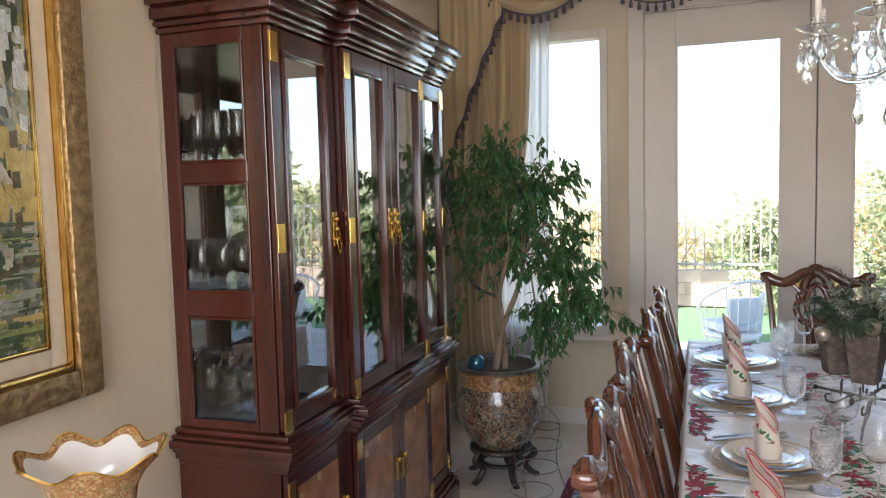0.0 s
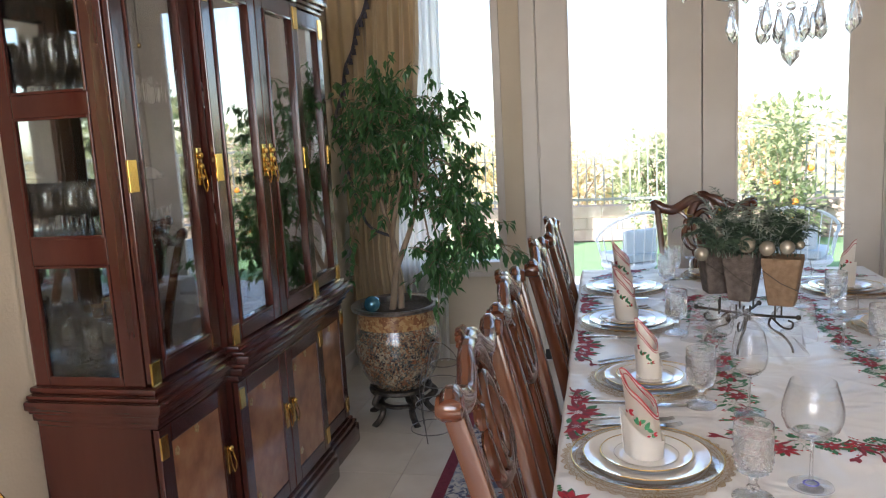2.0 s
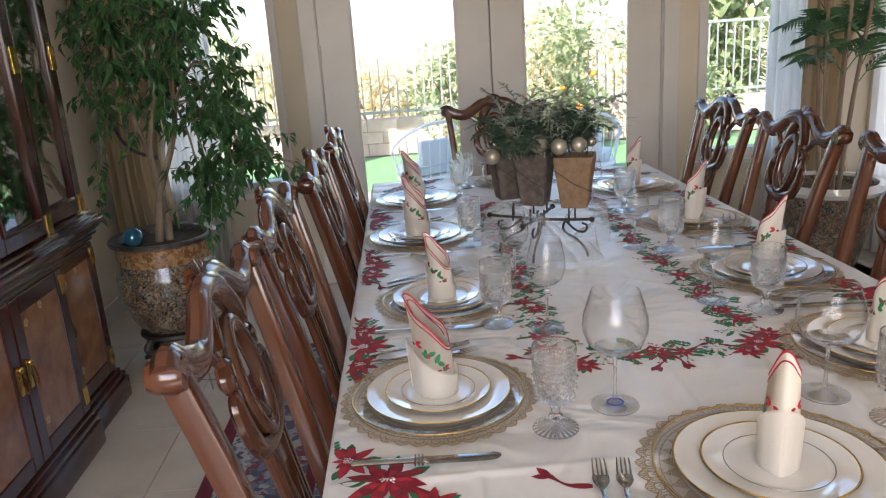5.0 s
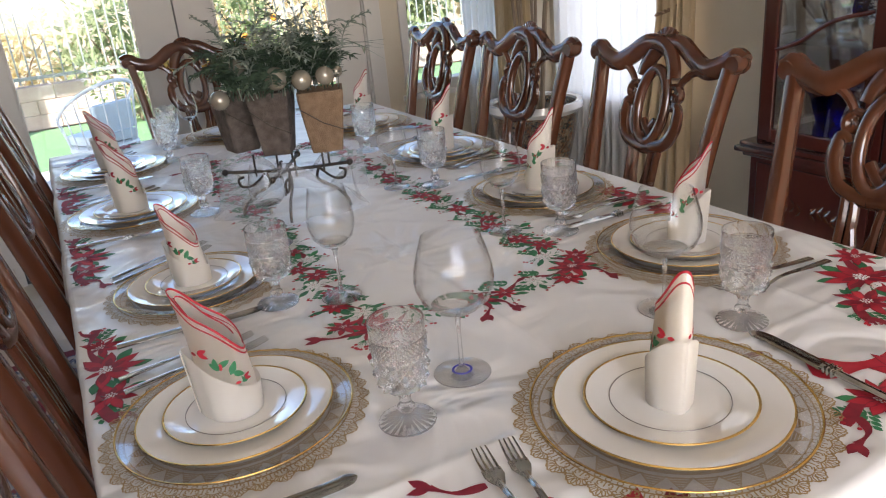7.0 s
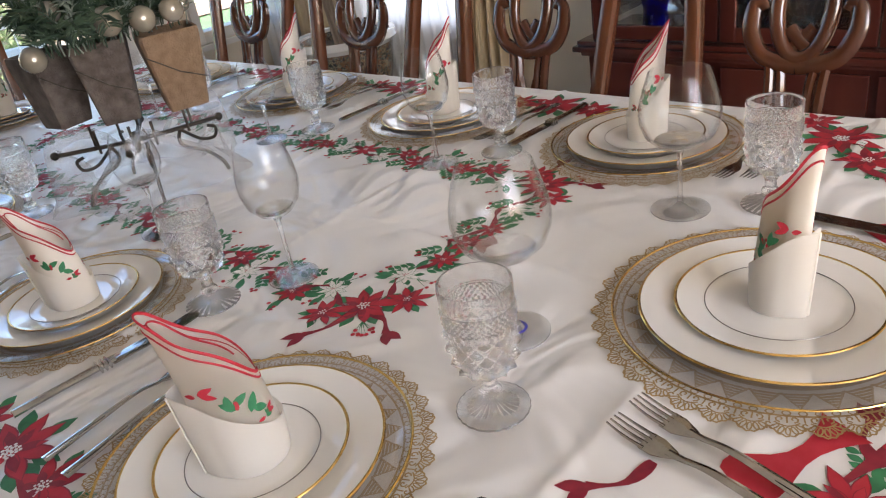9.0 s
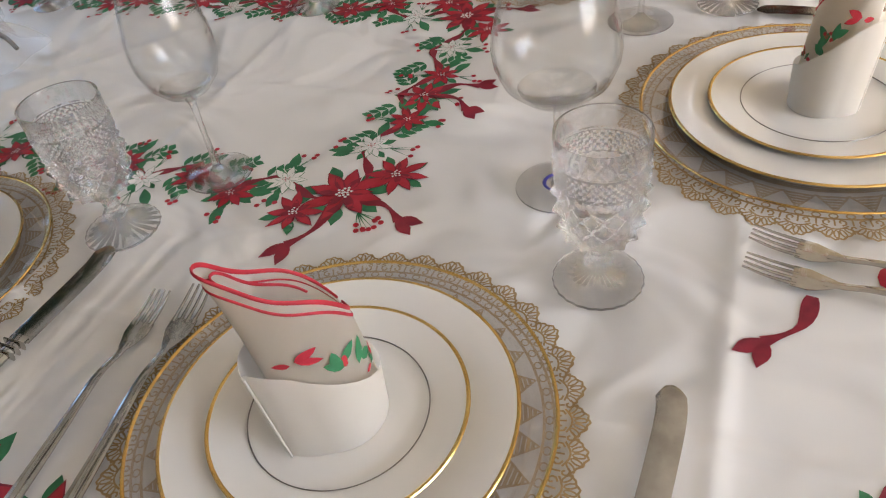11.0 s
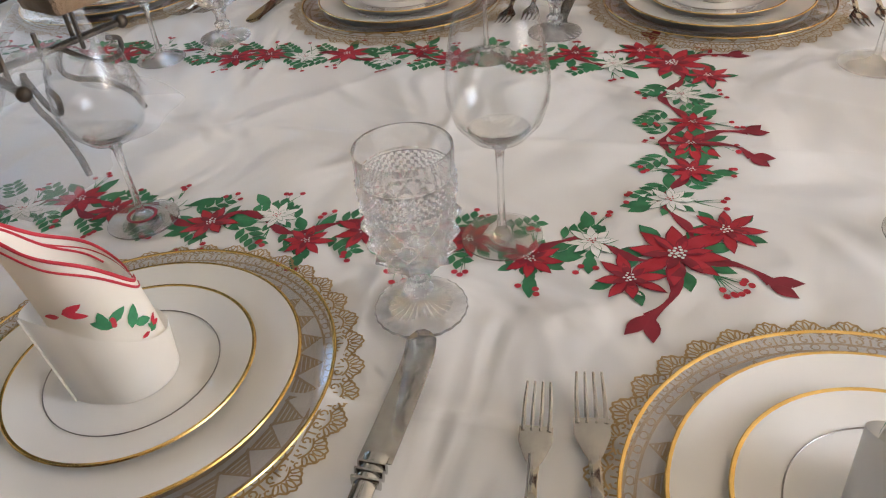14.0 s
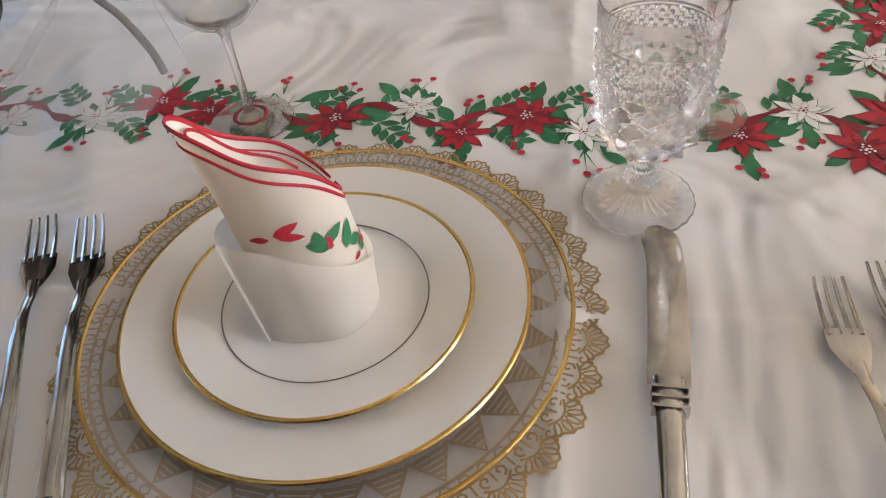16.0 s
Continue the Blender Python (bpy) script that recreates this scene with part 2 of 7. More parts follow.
def box(bm, x0, x1, y0, y1, z0, z1, bevel=0.0, m=None):
    made = bmesh.ops.create_cube(bm, size=1.0)["verts"]
    for v in made:
        v.co = Vector(((x0 + x1) / 2 + v.co.x * (x1 - x0), (y0 + y1) / 2 + v.co.y * (y1 - y0), (z0 + z1) / 2 + v.co.z * (z1 - z0)))
    if bevel:
        edges = list({e for v in made for e in v.link_edges})
        r = bmesh.ops.bevel(bm, geom=edges, offset=bevel, segments=2, affect="EDGES", profile=0.6)
        made = list({v for f in r["faces"] for v in f.verts} | {v for v in made if v.is_valid})
    if m:
        for v in made:
            v.co = m @ v.co
    return bm


def bx(*a, **k):
    return box(bmesh.new(), *a, **k)


def lathe(bm, profile, segs=32, m=None, wave=None):
    """Turn a profile of (radius, height) about z. wave(angle, radius, height) may move a point."""
    rings = []
    for r, z in profile:
        ring = []
        for i in range(segs):
            a = 2 * math.pi * i / segs
            rr, zz = wave(a, r, z) if wave else (r, z)
            p = Vector((rr * math.cos(a), rr * math.sin(a), zz))
            ring.append(bm.verts.new(m @ p if m else p))
        rings.append(ring)
    for a, b in zip(rings, rings[1:]):
        for i in range(segs):
            j = (i + 1) % segs
            bm.faces.new((a[i], a[j], b[j], b[i]))
    for ring, flip in ((rings[0], True), (rings[-1], False)):
        if (ring[0].co - ring[segs // 2].co).length < 0.004:
            bm.faces.new(ring[::-1] if flip else ring)
    return bm


def curve(points, per=6, closed=False):
    """Catmull-Rom points through the given ones."""
    p = [Vector(q) for q in points]
    n, out = len(p), []
    for i in range(n if closed else n - 1):
        a, b, c, d = (p[(i + k) % n] if closed else p[min(max(i + k, 0), n - 1)] for k in (-1, 0, 1, 2))
        for s in range(per):
            t = s / per
            out.append(0.5 * ((2 * b) + (c - a) * t + (2 * a - 5 * b + 4 * c - d) * t * t + (3 * b - a - 3 * c + d) * t ** 3))
    if not closed:
        out.append(p[-1])
    return out


def sweep(bm, pts, w, t, normal=(0, 1, 0), segs=8, closed=False, taper=None, square=False):
    """A bar of width w and thickness t along points, its thickness along the normal."""
    N0, rings, n = Vector(normal), [], len(pts)
    for i, p in enumerate(pts):
        a = pts[(i - 1) % n] if closed or i else pts[i]
        b = pts[(i + 1) % n] if closed or i < n - 1 else pts[i]
        T = (b - a).normalized()
        S = T.cross(N0)
        S = S.normalized() if S.length > 1e-5 else T.orthogonal().normalized()
        N = S.cross(T)
        k = taper(i / (n - 1)) if taper else 1.0
        ring = []
        for j in range(segs):
            q = 2 * math.pi * (j + 0.5) / segs
            c, s = math.cos(q), math.sin(q)
            if square:
                c, s = math.copysign(abs(c) ** 0.35, c), math.copysign(abs(s) ** 0.35, s)
            ring.append(bm.verts.new(p + S * (w / 2 * k * c) + N * (t / 2 * k * s)))
        rings.append(ring)
    pairs = list(zip(rings, rings[1:])) + ([(rings[-1], rings[0])] if closed else [])
    for a, b in pairs:
        for j in range(segs):
            bm.faces.new((a[j], a[(j + 1) % segs], b[(j + 1) % segs], b[j]))
    if not closed:
        bm.faces.new(rings[0][::-1])
        bm.faces.new(rings[-1])
    return bm


def ball(bm, c, r, sx=1, sy=1, sz=1, u=12, v=8):
    m = Matrix.Translation(c) @ Matrix.Diagonal((r * sx, r * sy, r * sz, 1))
    bmesh.ops.create_uvsphere(bm, u_segments=u, v_segments=v, radius=1, matrix=m)
    return bm


def leaf(bm, p, way, up, length, width, bend=0.2):
    """One pointed leaf, folded a little along its middle."""
    way = way.normalized()
    side = way.cross(up)
    side = side.normalized() if side.length > 1e-4 else way.orthogonal().normalized()
    nrm = side.cross(way)
    base = bm.verts.new(p)
    mid = bm.verts.new(p + way * length * 0.5 - nrm * length * 0.05)
    l = bm.verts.new(p + way * length * 0.42 + side * width / 2 + nrm * length * 0.06)
    r = bm.verts.new(p + way * length * 0.42 - side * width / 2 + nrm * length * 0.06)
    tip = bm.verts.new(p + way * length - nrm * length * bend)
    for f in ((base, mid, l), (base, r, mid), (l, mid, tip), (mid, r, tip)):
        bm.faces.new(f)


# ---- the room ----
XL, XR, YF, YB, H = -2.28, 2.34, 3.75, -3.4, 3.05
DOOR_TOP, T = 2.69, 0.16

floor = part("floor", bx(XL - T, XR + T, YB - T, YF + T, -0.06, -0.006), M["grout"], label="cream marble tile floor with fine joints", kind="structure")
floor["category"] = "floor"
ceiling = part("ceiling", bx(XL - T, XR + T, YB - T, YF + T, H, H + 0.1), M["ceiling"], label="plain off-white painted ceiling", kind="structure")
ceiling["category"] = "ceiling"


def wall(name, pieces, label):
    bm = bmesh.new()
    for p in pieces:
        box(bm, *p)
    ob = part(name, bm, M["wall"], label=label, kind="structure", smooth=0)
    ob["category"] = "wall"
    return ob


wall("wall_west", [(XL - T, XL, YB, YF, 0, H)], "plain beige painted wall behind the china cabinet")
# the garden wall: a window, the french doors, a window
WL0, WL1, WS, WT = -2.05, -1.21, 0.62, 2.62
wall("wall_north", [(XL - T, WL0, YF, YF + T, 0, H), (WL0, WL1, YF, YF + T, 0, WS), (WL0, WL1, YF, YF + T, WT, H), (WL1, -1.02, YF, YF + T, 0, H),
                    (-1.02, 1.08, YF, YF + T, DOOR_TOP + 0.04, H), (1.08, 1.26, YF, YF + T, 0, H), (1.26, 2.05, YF, YF + T, 0, WS), (1.26, 2.05, YF, YF + T, WT, H),
                    (2.05, XR + T, YF, YF + T, 0, H)], "beige painted garden wall with tall openings")
wall("wall_east", [(XR, XR + T, YB, 2.5, 0, H), (XR, XR + T, 2.5, 3.6, 0, 0.5), (XR, XR + T, 2.5, 3.6, 2.5, H), (XR, XR + T, 3.6, YF, 0, H)], "beige painted side wall with a curtained window")
# unseen closing wall; its opening is added to hold the rear fill lamp
wall("wall_south", [(XL - T, -2.2, YB - T, YB, 0, H), (-2.2, 0.4, YB - T, YB, 0, 0.75), (-2.2, 0.4, YB - T, YB, 2.65, H), (0.4, XR + T, YB - T, YB, 0, H)], "plain beige painted wall with an added opening for fill light")

for k, (a, b, c, d) in enumerate([(XL, XL + 0.014, YB, YF, ), (XL + 0.014, -1.02, YF - 0.014, YF), (1.08, XR, YF - 0.014, YF)]):
    bb = part("baseboard", bx(a, b, c, d, 0, 0.11, 0.003), M["white"], label="low white painted baseboard", kind="structure", smooth=0)
    bb["category"] = "baseboard"


def window(name, x0, x1, z0, z1):
    w = thing(name, "tall fixed window in a white painted frame", "window", kind="structure")
    f = bmesh.new()
    box(f, x0, x0 + 0.05, YF - 0.02, YF + 0.09, z0, z1, 0.004)
    box(f, x1 - 0.05, x1, YF - 0.02, YF + 0.09, z0, z1, 0.004)
    box(f, x0 + 0.05, x1 - 0.05, YF - 0.02, YF + 0.09, z1 - 0.06, z1, 0.004)
    box(f, x0 + 0.05, x1 - 0.05, YF - 0.02, YF + 0.09, z0, z0 + 0.06, 0.004)
    part("window_frame", f, M["white"], w, smooth=0)
    part("window_sill", bx(x0 - 0.03, x1 + 0.03, YF - 0.06, YF - 0.021, z0 - 0.03, z0, 0.004), M["white"], w, smooth=0)
    p = part("pane", bx(x0 + 0.05, x1 - 0.05, YF + 0.05, YF + 0.056, z0 + 0.06, z1 - 0.06), M["pane"], w, smooth=0)
    p.visible_shadow = False
    return w


window("window_1", WL0, WL1, WS, WT)
window("window_2", 1.26, 2.05, WS, WT)


def french_door(name, x0, x1, handle_x):
    d = thing(name, "white painted french door with one tall pane", "door", kind="structure")
    p0, p1, pz0, pz1 = x0 + 0.19, x1 - 0.19, 0.28, 2.48
    y0, y1 = YF + 0.02, YF + 0.065
    part("stile", bx(x0, p0, y0, y1, 0.02, DOOR_TOP, 0.003), M["white"], d, smooth=0)
    part("stile", bx(p1, x1, y0, y1, 0.02, DOOR_TOP, 0.003), M["white"], d, smooth=0)
    part("top_rail", bx(p0, p1, y0, y1, pz1, DOOR_TOP, 0.003), M["white"], d, smooth=0)
    part("bottom_rail", bx(p0, p1, y0, y1, 0.02, pz0, 0.003), M["white"], d, smooth=0)
    bead = bmesh.new()
    for a, b, c, e in ((p0, p0 + 0.014, pz0, pz1), (p1 - 0.014, p1, pz0, pz1), (p0, p1, pz0, pz0 + 0.014), (p0, p1, pz1 - 0.014, pz1)):
        box(bead, a, b, y0 - 0.008, y0 + 0.01, c, e, 0.003)
    part("glazing_bead", bead, M["white"], d, smooth=0)
    g = part("pane", bx(p0, p1, y0 + 0.02, y0 + 0.026, pz0, pz1), M["pane"], d, smooth=0)
    g.visible_shadow = False
    part("door_sweep", bx(x0, x1, y0 - 0.012, y0 - 0.001, 0.004, 0.075, 0.003), M["foot"], d, "black rubber door sweep", smooth=0)
    for z in (0.3, 1.35, 2.4):
        hx = x0 if handle_x > (x0 + x1) / 2 else x1
        part("hinge", lathe(bmesh.new(), [(0.0, z), (0.007, z), (0.007, z + 0.1), (0.0, z + 0.1)], 8, Matrix.Translation((hx, y0 - 0.006, 0))), M["white"], d)
    h = bmesh.new()
    lathe(h, [(0.0, 0), (0.028, 0), (0.028, 0.006), (0.012, 0.012), (0.012, 0.04), (0.03, 0.05), (0.034, 0.066), (0.022, 0.082), (0.0, 0.084)], 20,
          pose(handle_x, y0, 0.98, 90, 0, 0))
    part("door_knob", h, M["brass"], d, "polished brass knob")
    return d


french_door("door_1", -0.98, 0.015, -0.06)
french_door("door_2", 0.023, 1.04, 0.10)
jb = bmesh.new()
box(jb, -1.019, -0.981, YF + 0.001, YF + T - 0.001, 0.0, DOOR_TOP + 0.039)
box(jb, 1.041, 1.079, YF + 0.001, YF + T - 0.001, 0.0, DOOR_TOP + 0.039)
box(jb, -0.981, 1.041, YF + 0.001, YF + T - 0.001, DOOR_TOP + 0.001, DOOR_TOP + 0.039)
box(jb, 0.004, 0.034, YF + 0.066, YF + 0.082, 0.02, DOOR_TOP + 0.001)
jb_ = part("door_frame", jb, M["white"], label="cream painted jambs and stop of the french doors", kind="structure", smooth=0)
jb_["category"] = "frame"
tr = bmesh.new()
box(tr, -1.08, -0.985, YF - 0.025, YF - 0.001, 0.11, DOOR_TOP + 0.11, 0.004)
box(tr, 1.046, 1.14, YF - 0.025, YF - 0.001, 0.11, DOOR_TOP + 0.11, 0.004)
box(tr, -0.985, 1.046, YF - 0.025, YF - 0.001, DOOR_TOP + 0.01, DOOR_TOP + 0.11, 0.004)
t_ = part("trim", tr, M["white"], label="white painted casing round the french doors", kind="structure", smooth=0)
t_["category"] = "trim"

# ---- garden ----
ground = part("ground", bx(-900, 900, YF + T + 0.001, 2500, -0.5, -0.05), M["earth"], label="dry garden earth reaching far away", kind="structure", smooth=0)
ground["category"] = "ground"
patio = part("patio", bx(-8, 8, YF + T + 0.002, 6.7, -0.06, -0.02), M["patio"], label="pale concrete patio slab", kind="structure", smooth=0)
patio["category"] = "patio"
lawn = part("lawn", bx(-8, 8, 6.702, 8.98, -0.055, -0.015), M["lawn"], label="bright green artificial lawn strip", kind="structure", smooth=0)
lawn["category"] = "lawn"

def let_through(m, share, colour):
    """Thin cloth: part of the light passes and scatters."""
    n, l = m.node_tree.nodes, m.node_tree.links
    t, x = n.new("ShaderNodeBsdfTranslucent"), n.new("ShaderNodeMixShader")
    t.inputs["Color"].default_value = (*colour, 1)
    x.inputs["Fac"].default_value = share
    l.new(n["Principled BSDF"].outputs["BSDF"], x.inputs[1])
    l.new(t.outputs["BSDF"], x.inputs[2])
    l.new(x.outputs["Shader"], n["Material Output"].inputs["Surface"])


let_through(M["napkin"], 0.5, (0.96, 0.93, 0.87))
let_through(M["bush"], 0.35, (0.36, 0.48, 0.22))
let_through(M["gold_bush"], 0.45, (0.85, 0.72, 0.40))
let_through(M["leaf"], 0.22, (0.14, 0.32, 0.10))

# ---- dining table with its cloth ----
TX, TY0, TY1, TZ = 0.70, 0.03, 2.99, 0.765
table = thing("dining_table", "long dining table hidden by an ivory cloth", "table")
part("tabletop", bx(-TX + 0.01, TX - 0.01, TY0 + 0.01, TY1 - 0.01, 0.715, 0.750, 0.008), M["wood"], table, smooth=0)
for sx in (-1, 1):
    for y in (0.42, TY1 - 0.39):
        lg = lathe(bmesh.new(), [(0.0, 0.008), (0.035, 0.008), (0.045, 0.06), (0.03, 0.12), (0.05, 0.3), (0.06, 0.5), (0.04, 0.56), (0.055, 0.62), (0.055, 0.725), (0.0, 0.725)], 20, Matrix.Translation((sx * 0.3, y, 0)))
        part("leg", lg, M["wood"], table)


def cloth_z(x, y):
    """The lie of the cloth: shallow wrinkles, and pressed folds along and across."""
    v = noise.noise((x * 3.1, y * 2.3, 0.3)) * 0.0022 + noise.noise((x * 7, y * 4, 1.7)) * 0.0010
    for c, d in ((-0.02, x), (0.44, x), (-0.45, x), (0.33, y), (1.02, y), (1.66, y), (2.3, y)):
        v += 0.0040 * max(0.0, 1 - abs(d - c) / 0.020) ** 2
    # long soft folds run slantwise between the pressed lines
    for k, (fx, fy, fa, fl) in enumerate(((0.10, 0.55, 1.2, 0.35), (-0.34, 1.42, 0.5, 0.22), (0.05, 1.25, 2.4, 0.3), (0.40, 1.62, 0.9, 0.25), (-0.08, 1.95, 0.3, 0.3), (-0.30, 0.80, 2.0, 0.2), (0.42, 0.80, 0.4, 0.22), (-0.40, 2.1, 1.1, 0.25), (-0.28, 1.22, 2.9, 0.2))):
        p, q = (x - fx) * math.cos(fa) + (y - fy) * math.sin(fa), (y - fy) * math.cos(fa) - (x - fx) * math.sin(fa)
        v += 0.0032 * math.exp(-(p / fl) ** 2 - (q / 0.014) ** 2)
    return TZ - 0.0034 + v


cloth = thing("tablecloth", "ivory tablecloth printed with red poinsettia garlands", "tablecloth")
bm = bmesh.new()
nx, ny = 230, 460
grid = [[None] * (ny + 1) for _ in range(nx + 1)]
for i in range(nx + 1):
    for j in range(ny + 1):
        x, y = -TX + 2 * TX * i / nx, TY0 + (TY1 - TY0) * j / ny
        grid[i][j] = bm.verts.new((x, y, cloth_z(x, y)))
for i in range(nx):
    for j in range(ny):
        bm.faces.new((grid[i][j], grid[i + 1][j], grid[i + 1][j + 1], grid[i][j + 1]))
rim_loop = [(grid[i][0], (0, -1)) for i in range(nx + 1)] + [(grid[nx][j], (1, 0)) for j in range(1, ny + 1)] + \
           [(grid[i][ny], (0, 1)) for i in range(nx - 1, -1, -1)] + [(grid[0][j], (-1, 0)) for j in range(ny - 1, 0, -1)]
last = [v for v, _ in rim_loop]
for k, z in enumerate((0.758, 0.74, 0.69, 0.63, 0.57, 0.52)):
    ring = []
    for n_, (v, (ox, oy)) in enumerate(rim_loop):
        s = v.co.x * 9 + v.co.y * 9
        out = 0.006 + 0.004 * k * (0.6 + 0.9 * math.sin(s) + 0.5 * math.sin(s * 2.3 + 1))
        ring.append(bm.verts.new((v.co.x + ox * out, v.co.y + oy * out, z)))
    for n_ in range(len(ring)):
        m_ = (n_ + 1) % len(ring)
        bm.faces.new((last[m_], last[n_], ring[n_], ring[m_]))
    last = ring
part("cloth", bm, M["cloth"], cloth, smooth=80)

for nd in M["cloth"].node_tree.nodes:
    if nd.type == "TEX_NOISE" and abs(nd.inputs["Scale"].default_value - 4.5) < 0.01:
        nd.inputs["Detail"].default_value, nd.inputs["Distortion"].default_value = 2.2, 1.2
    if nd.type == "BUMP":
        nd.inputs["Distance"].default_value, nd.inputs["Strength"].default_value = 0.045, 0.80

# the print: petals, leaves, ribbons and berries that lie on the weave
prints = {k: bmesh.new() for k in ("red", "wine", "green", "pwhite")}
LIFT = {"green": 0.0006, "wine": 0.0009, "pwhite": 0.0012, "red": 0.0012}
rng = random.Random(5)


def on_cloth(x, y, lift):
    if abs(x) > TX or not TY0 < y < TY1:
        return None
    return Vector((x, y, cloth_z(x, y) + lift))


def blade(kind, x, y, a, length, width, extra=0.0):
    """A flat pointed shape from (x, y) towards the angle a."""
    c, s, b = math.cos(a), math.sin(a), prints[kind]
    pts = [(0, 0), (0.15, 0.22), (0.32, 0.42), (0.5, 0.5), (0.68, 0.42), (0.85, 0.2), (1, 0), (0.85, -0.2), (0.68, -0.42), (0.5, -0.5), (0.32, -0.42), (0.15, -0.22)]
    vs = [on_cloth(x + c * u * length - s * v * width, y + s * u * length + c * v * width, LIFT[kind] + extra) for u, v in pts]
    if all(vs):
        b.faces.new([b.verts.new(v) for v in vs[::-1]])


def dot(kind, x, y, r, extra=0.0004):
    b = prints[kind]
    vs = [on_cloth(x + r * math.cos(k * math.pi / 4), y + r * math.sin(k * math.pi / 4), LIFT[kind] + extra) for k in range(8)]
    if all(vs):
        b.faces.new([b.verts.new(v) for v in vs])


def ribbon(points, width, kind="wine"):
    b, pts, last_ = prints[kind], curve([(*p, 0) for p in points], 5), None
    for i, p in enumerate(pts):
        d = (pts[min(i + 1, len(pts) - 1)] - pts[max(i - 1, 0)]).normalized()
        w = width * (0.65 + 0.35 * math.sin(i * 0.7))
        l, r = on_cloth(p.x - d.y * w / 2, p.y + d.x * w / 2, LIFT[kind]), on_cloth(p.x + d.y * w / 2, p.y - d.x * w / 2, LIFT[kind])
        if not l or not r:
            last_ = None
            continue
        now = (b.verts.new(l), b.verts.new(r))
        if last_:
            b.faces.new((last_[0], last_[1], now[1], now[0]))
        last_ = now


def poinsettia(x, y, r, kind="red", leaves=4):
    a0 = rng.uniform(0, 6.3)
    for k in range(leaves):
        a = a0 + 2 * math.pi * (k + rng.uniform(-0.2, 0.2)) / leaves
        blade("green", x + math.cos(a) * r * 0.45, y + math.sin(a) * r * 0.45, a, r * 0.70, r * 0.34)
    edge = "wine" if kind == "red" else "green"
    for ring, (n_, f) in enumerate(((8, 1.0), (6, 0.62))):
        for k in range(n_):
            a = a0 + 2 * math.pi * (k + 0.5 * ring + rng.uniform(-0.15, 0.15)) / n_
            size = r * f * rng.uniform(0.84, 1.1)
            blade(edge, x, y, a, size * 1.04, r * f * 0.37, (0.0002 if kind == "red" else 0.0004) + 0.0009 * ring + 0.00004 * k)
            blade(kind, x, y, a, size, r * f * (0.31 if kind == "red" else 0.33), 0.0008 * ring + 0.00004 * k)
    n_ = max(6, int(r * 300))
    for k in range(n_):
        a = k * 2.4
        q = r * 0.19 * math.sqrt(k / n_)
        dot("pwhite" if kind == "red" else "red", x + q * math.cos(a), y + q * math.sin(a), r * 0.036, 0.0015)


def berries(x, y, a, n_=3):
    for k in range(n_):
        q = a + rng.uniform(-0.6, 0.6)
        d = rng.uniform(0.018, 0.034)
        ribbon([(x, y), (x + d * math.cos(q) * 0.6, y + d * math.sin(q) * 0.55), (x + d * math.cos(q), y + d * math.sin(q))], 0.0013, "green")
        dot("red", x + d * math.cos(q), y + d * math.sin(q), 0.0034)


def sprig(x, y, a):
    for k in range(4):
        px, py = x + math.cos(a) * 0.011 * k, y + math.sin(a) * 0.011 * k
        blade("green", px, py, a + 0.8, 0.021 - 0.002 * k, 0.009)
        blade("green", px, py, a - 0.8, 0.021 - 0.002 * k, 0.009)


def tail(x, y, a, length=0.06):
    """A ribbon's end with a notch."""
    c, s = math.cos(a), math.sin(a)
    ribbon([(x, y), (x + c * length * 0.4 - s * 0.012, y + s * length * 0.4 + c * 0.012), (x + c * length * 0.8, y + s * length * 0.8)], 0.015)
    ex, ey = x + c * length * 0.75, y + s * length * 0.75
    blade("wine", ex, ey, a + 0.35, length * 0.38, 0.015, 0.0001)
    blade("wine", ex, ey, a - 0.35, length * 0.38, 0.015, 0.0001)


GX, GY0, GY1 = 0.222, 0.745, 2.28


def garland(x0, y0, x1, y1, out, row):
    """A winding ribbon from corner to corner, and flowers at (way along, way out, size, kind); out: the angle away from the middle."""
    L = math.hypot(x1 - x0, y1 - y0)
    dx, dy, px, py = (x1 - x0) / L, (y1 - y0) / L, math.cos(out), math.sin(out)
    n_ = round(L / 0.022)
    ribbon([(x0 + dx * L * k / n_ + px * 0.014 * math.sin(k * 1.15), y0 + dy * L * k / n_ + py * 0.014 * math.sin(k * 1.15)) for k in range(n_ + 1)], 0.012)
    for s, o, r, kind in row:
        x, y = x0 + dx * s + px * o, y0 + dy * s + py * o
        poinsettia(x, y, r if kind == "red" else r * 0.86, kind, 5)
        berries(x + px * 0.024, y + py * 0.024, out, 3)
        berries(x - px * 0.024, y - py * 0.024, out + math.pi, 3)
        for q in range(3):
            b = rng.uniform(0, 6.3)
            blade('green', x + 0.020 * math.cos(b), y + 0.020 * math.sin(b), b, rng.uniform(0.026, 0.040), 0.014)
        for q in (-1, 1):
            h = s + 0.028
            sprig(x0 + dx * h + q * px * 0.012, y0 + dy * h + q * py * 0.012, out + (0 if q > 0 else math.pi) + rng.choice((-0.8, 0.8)))


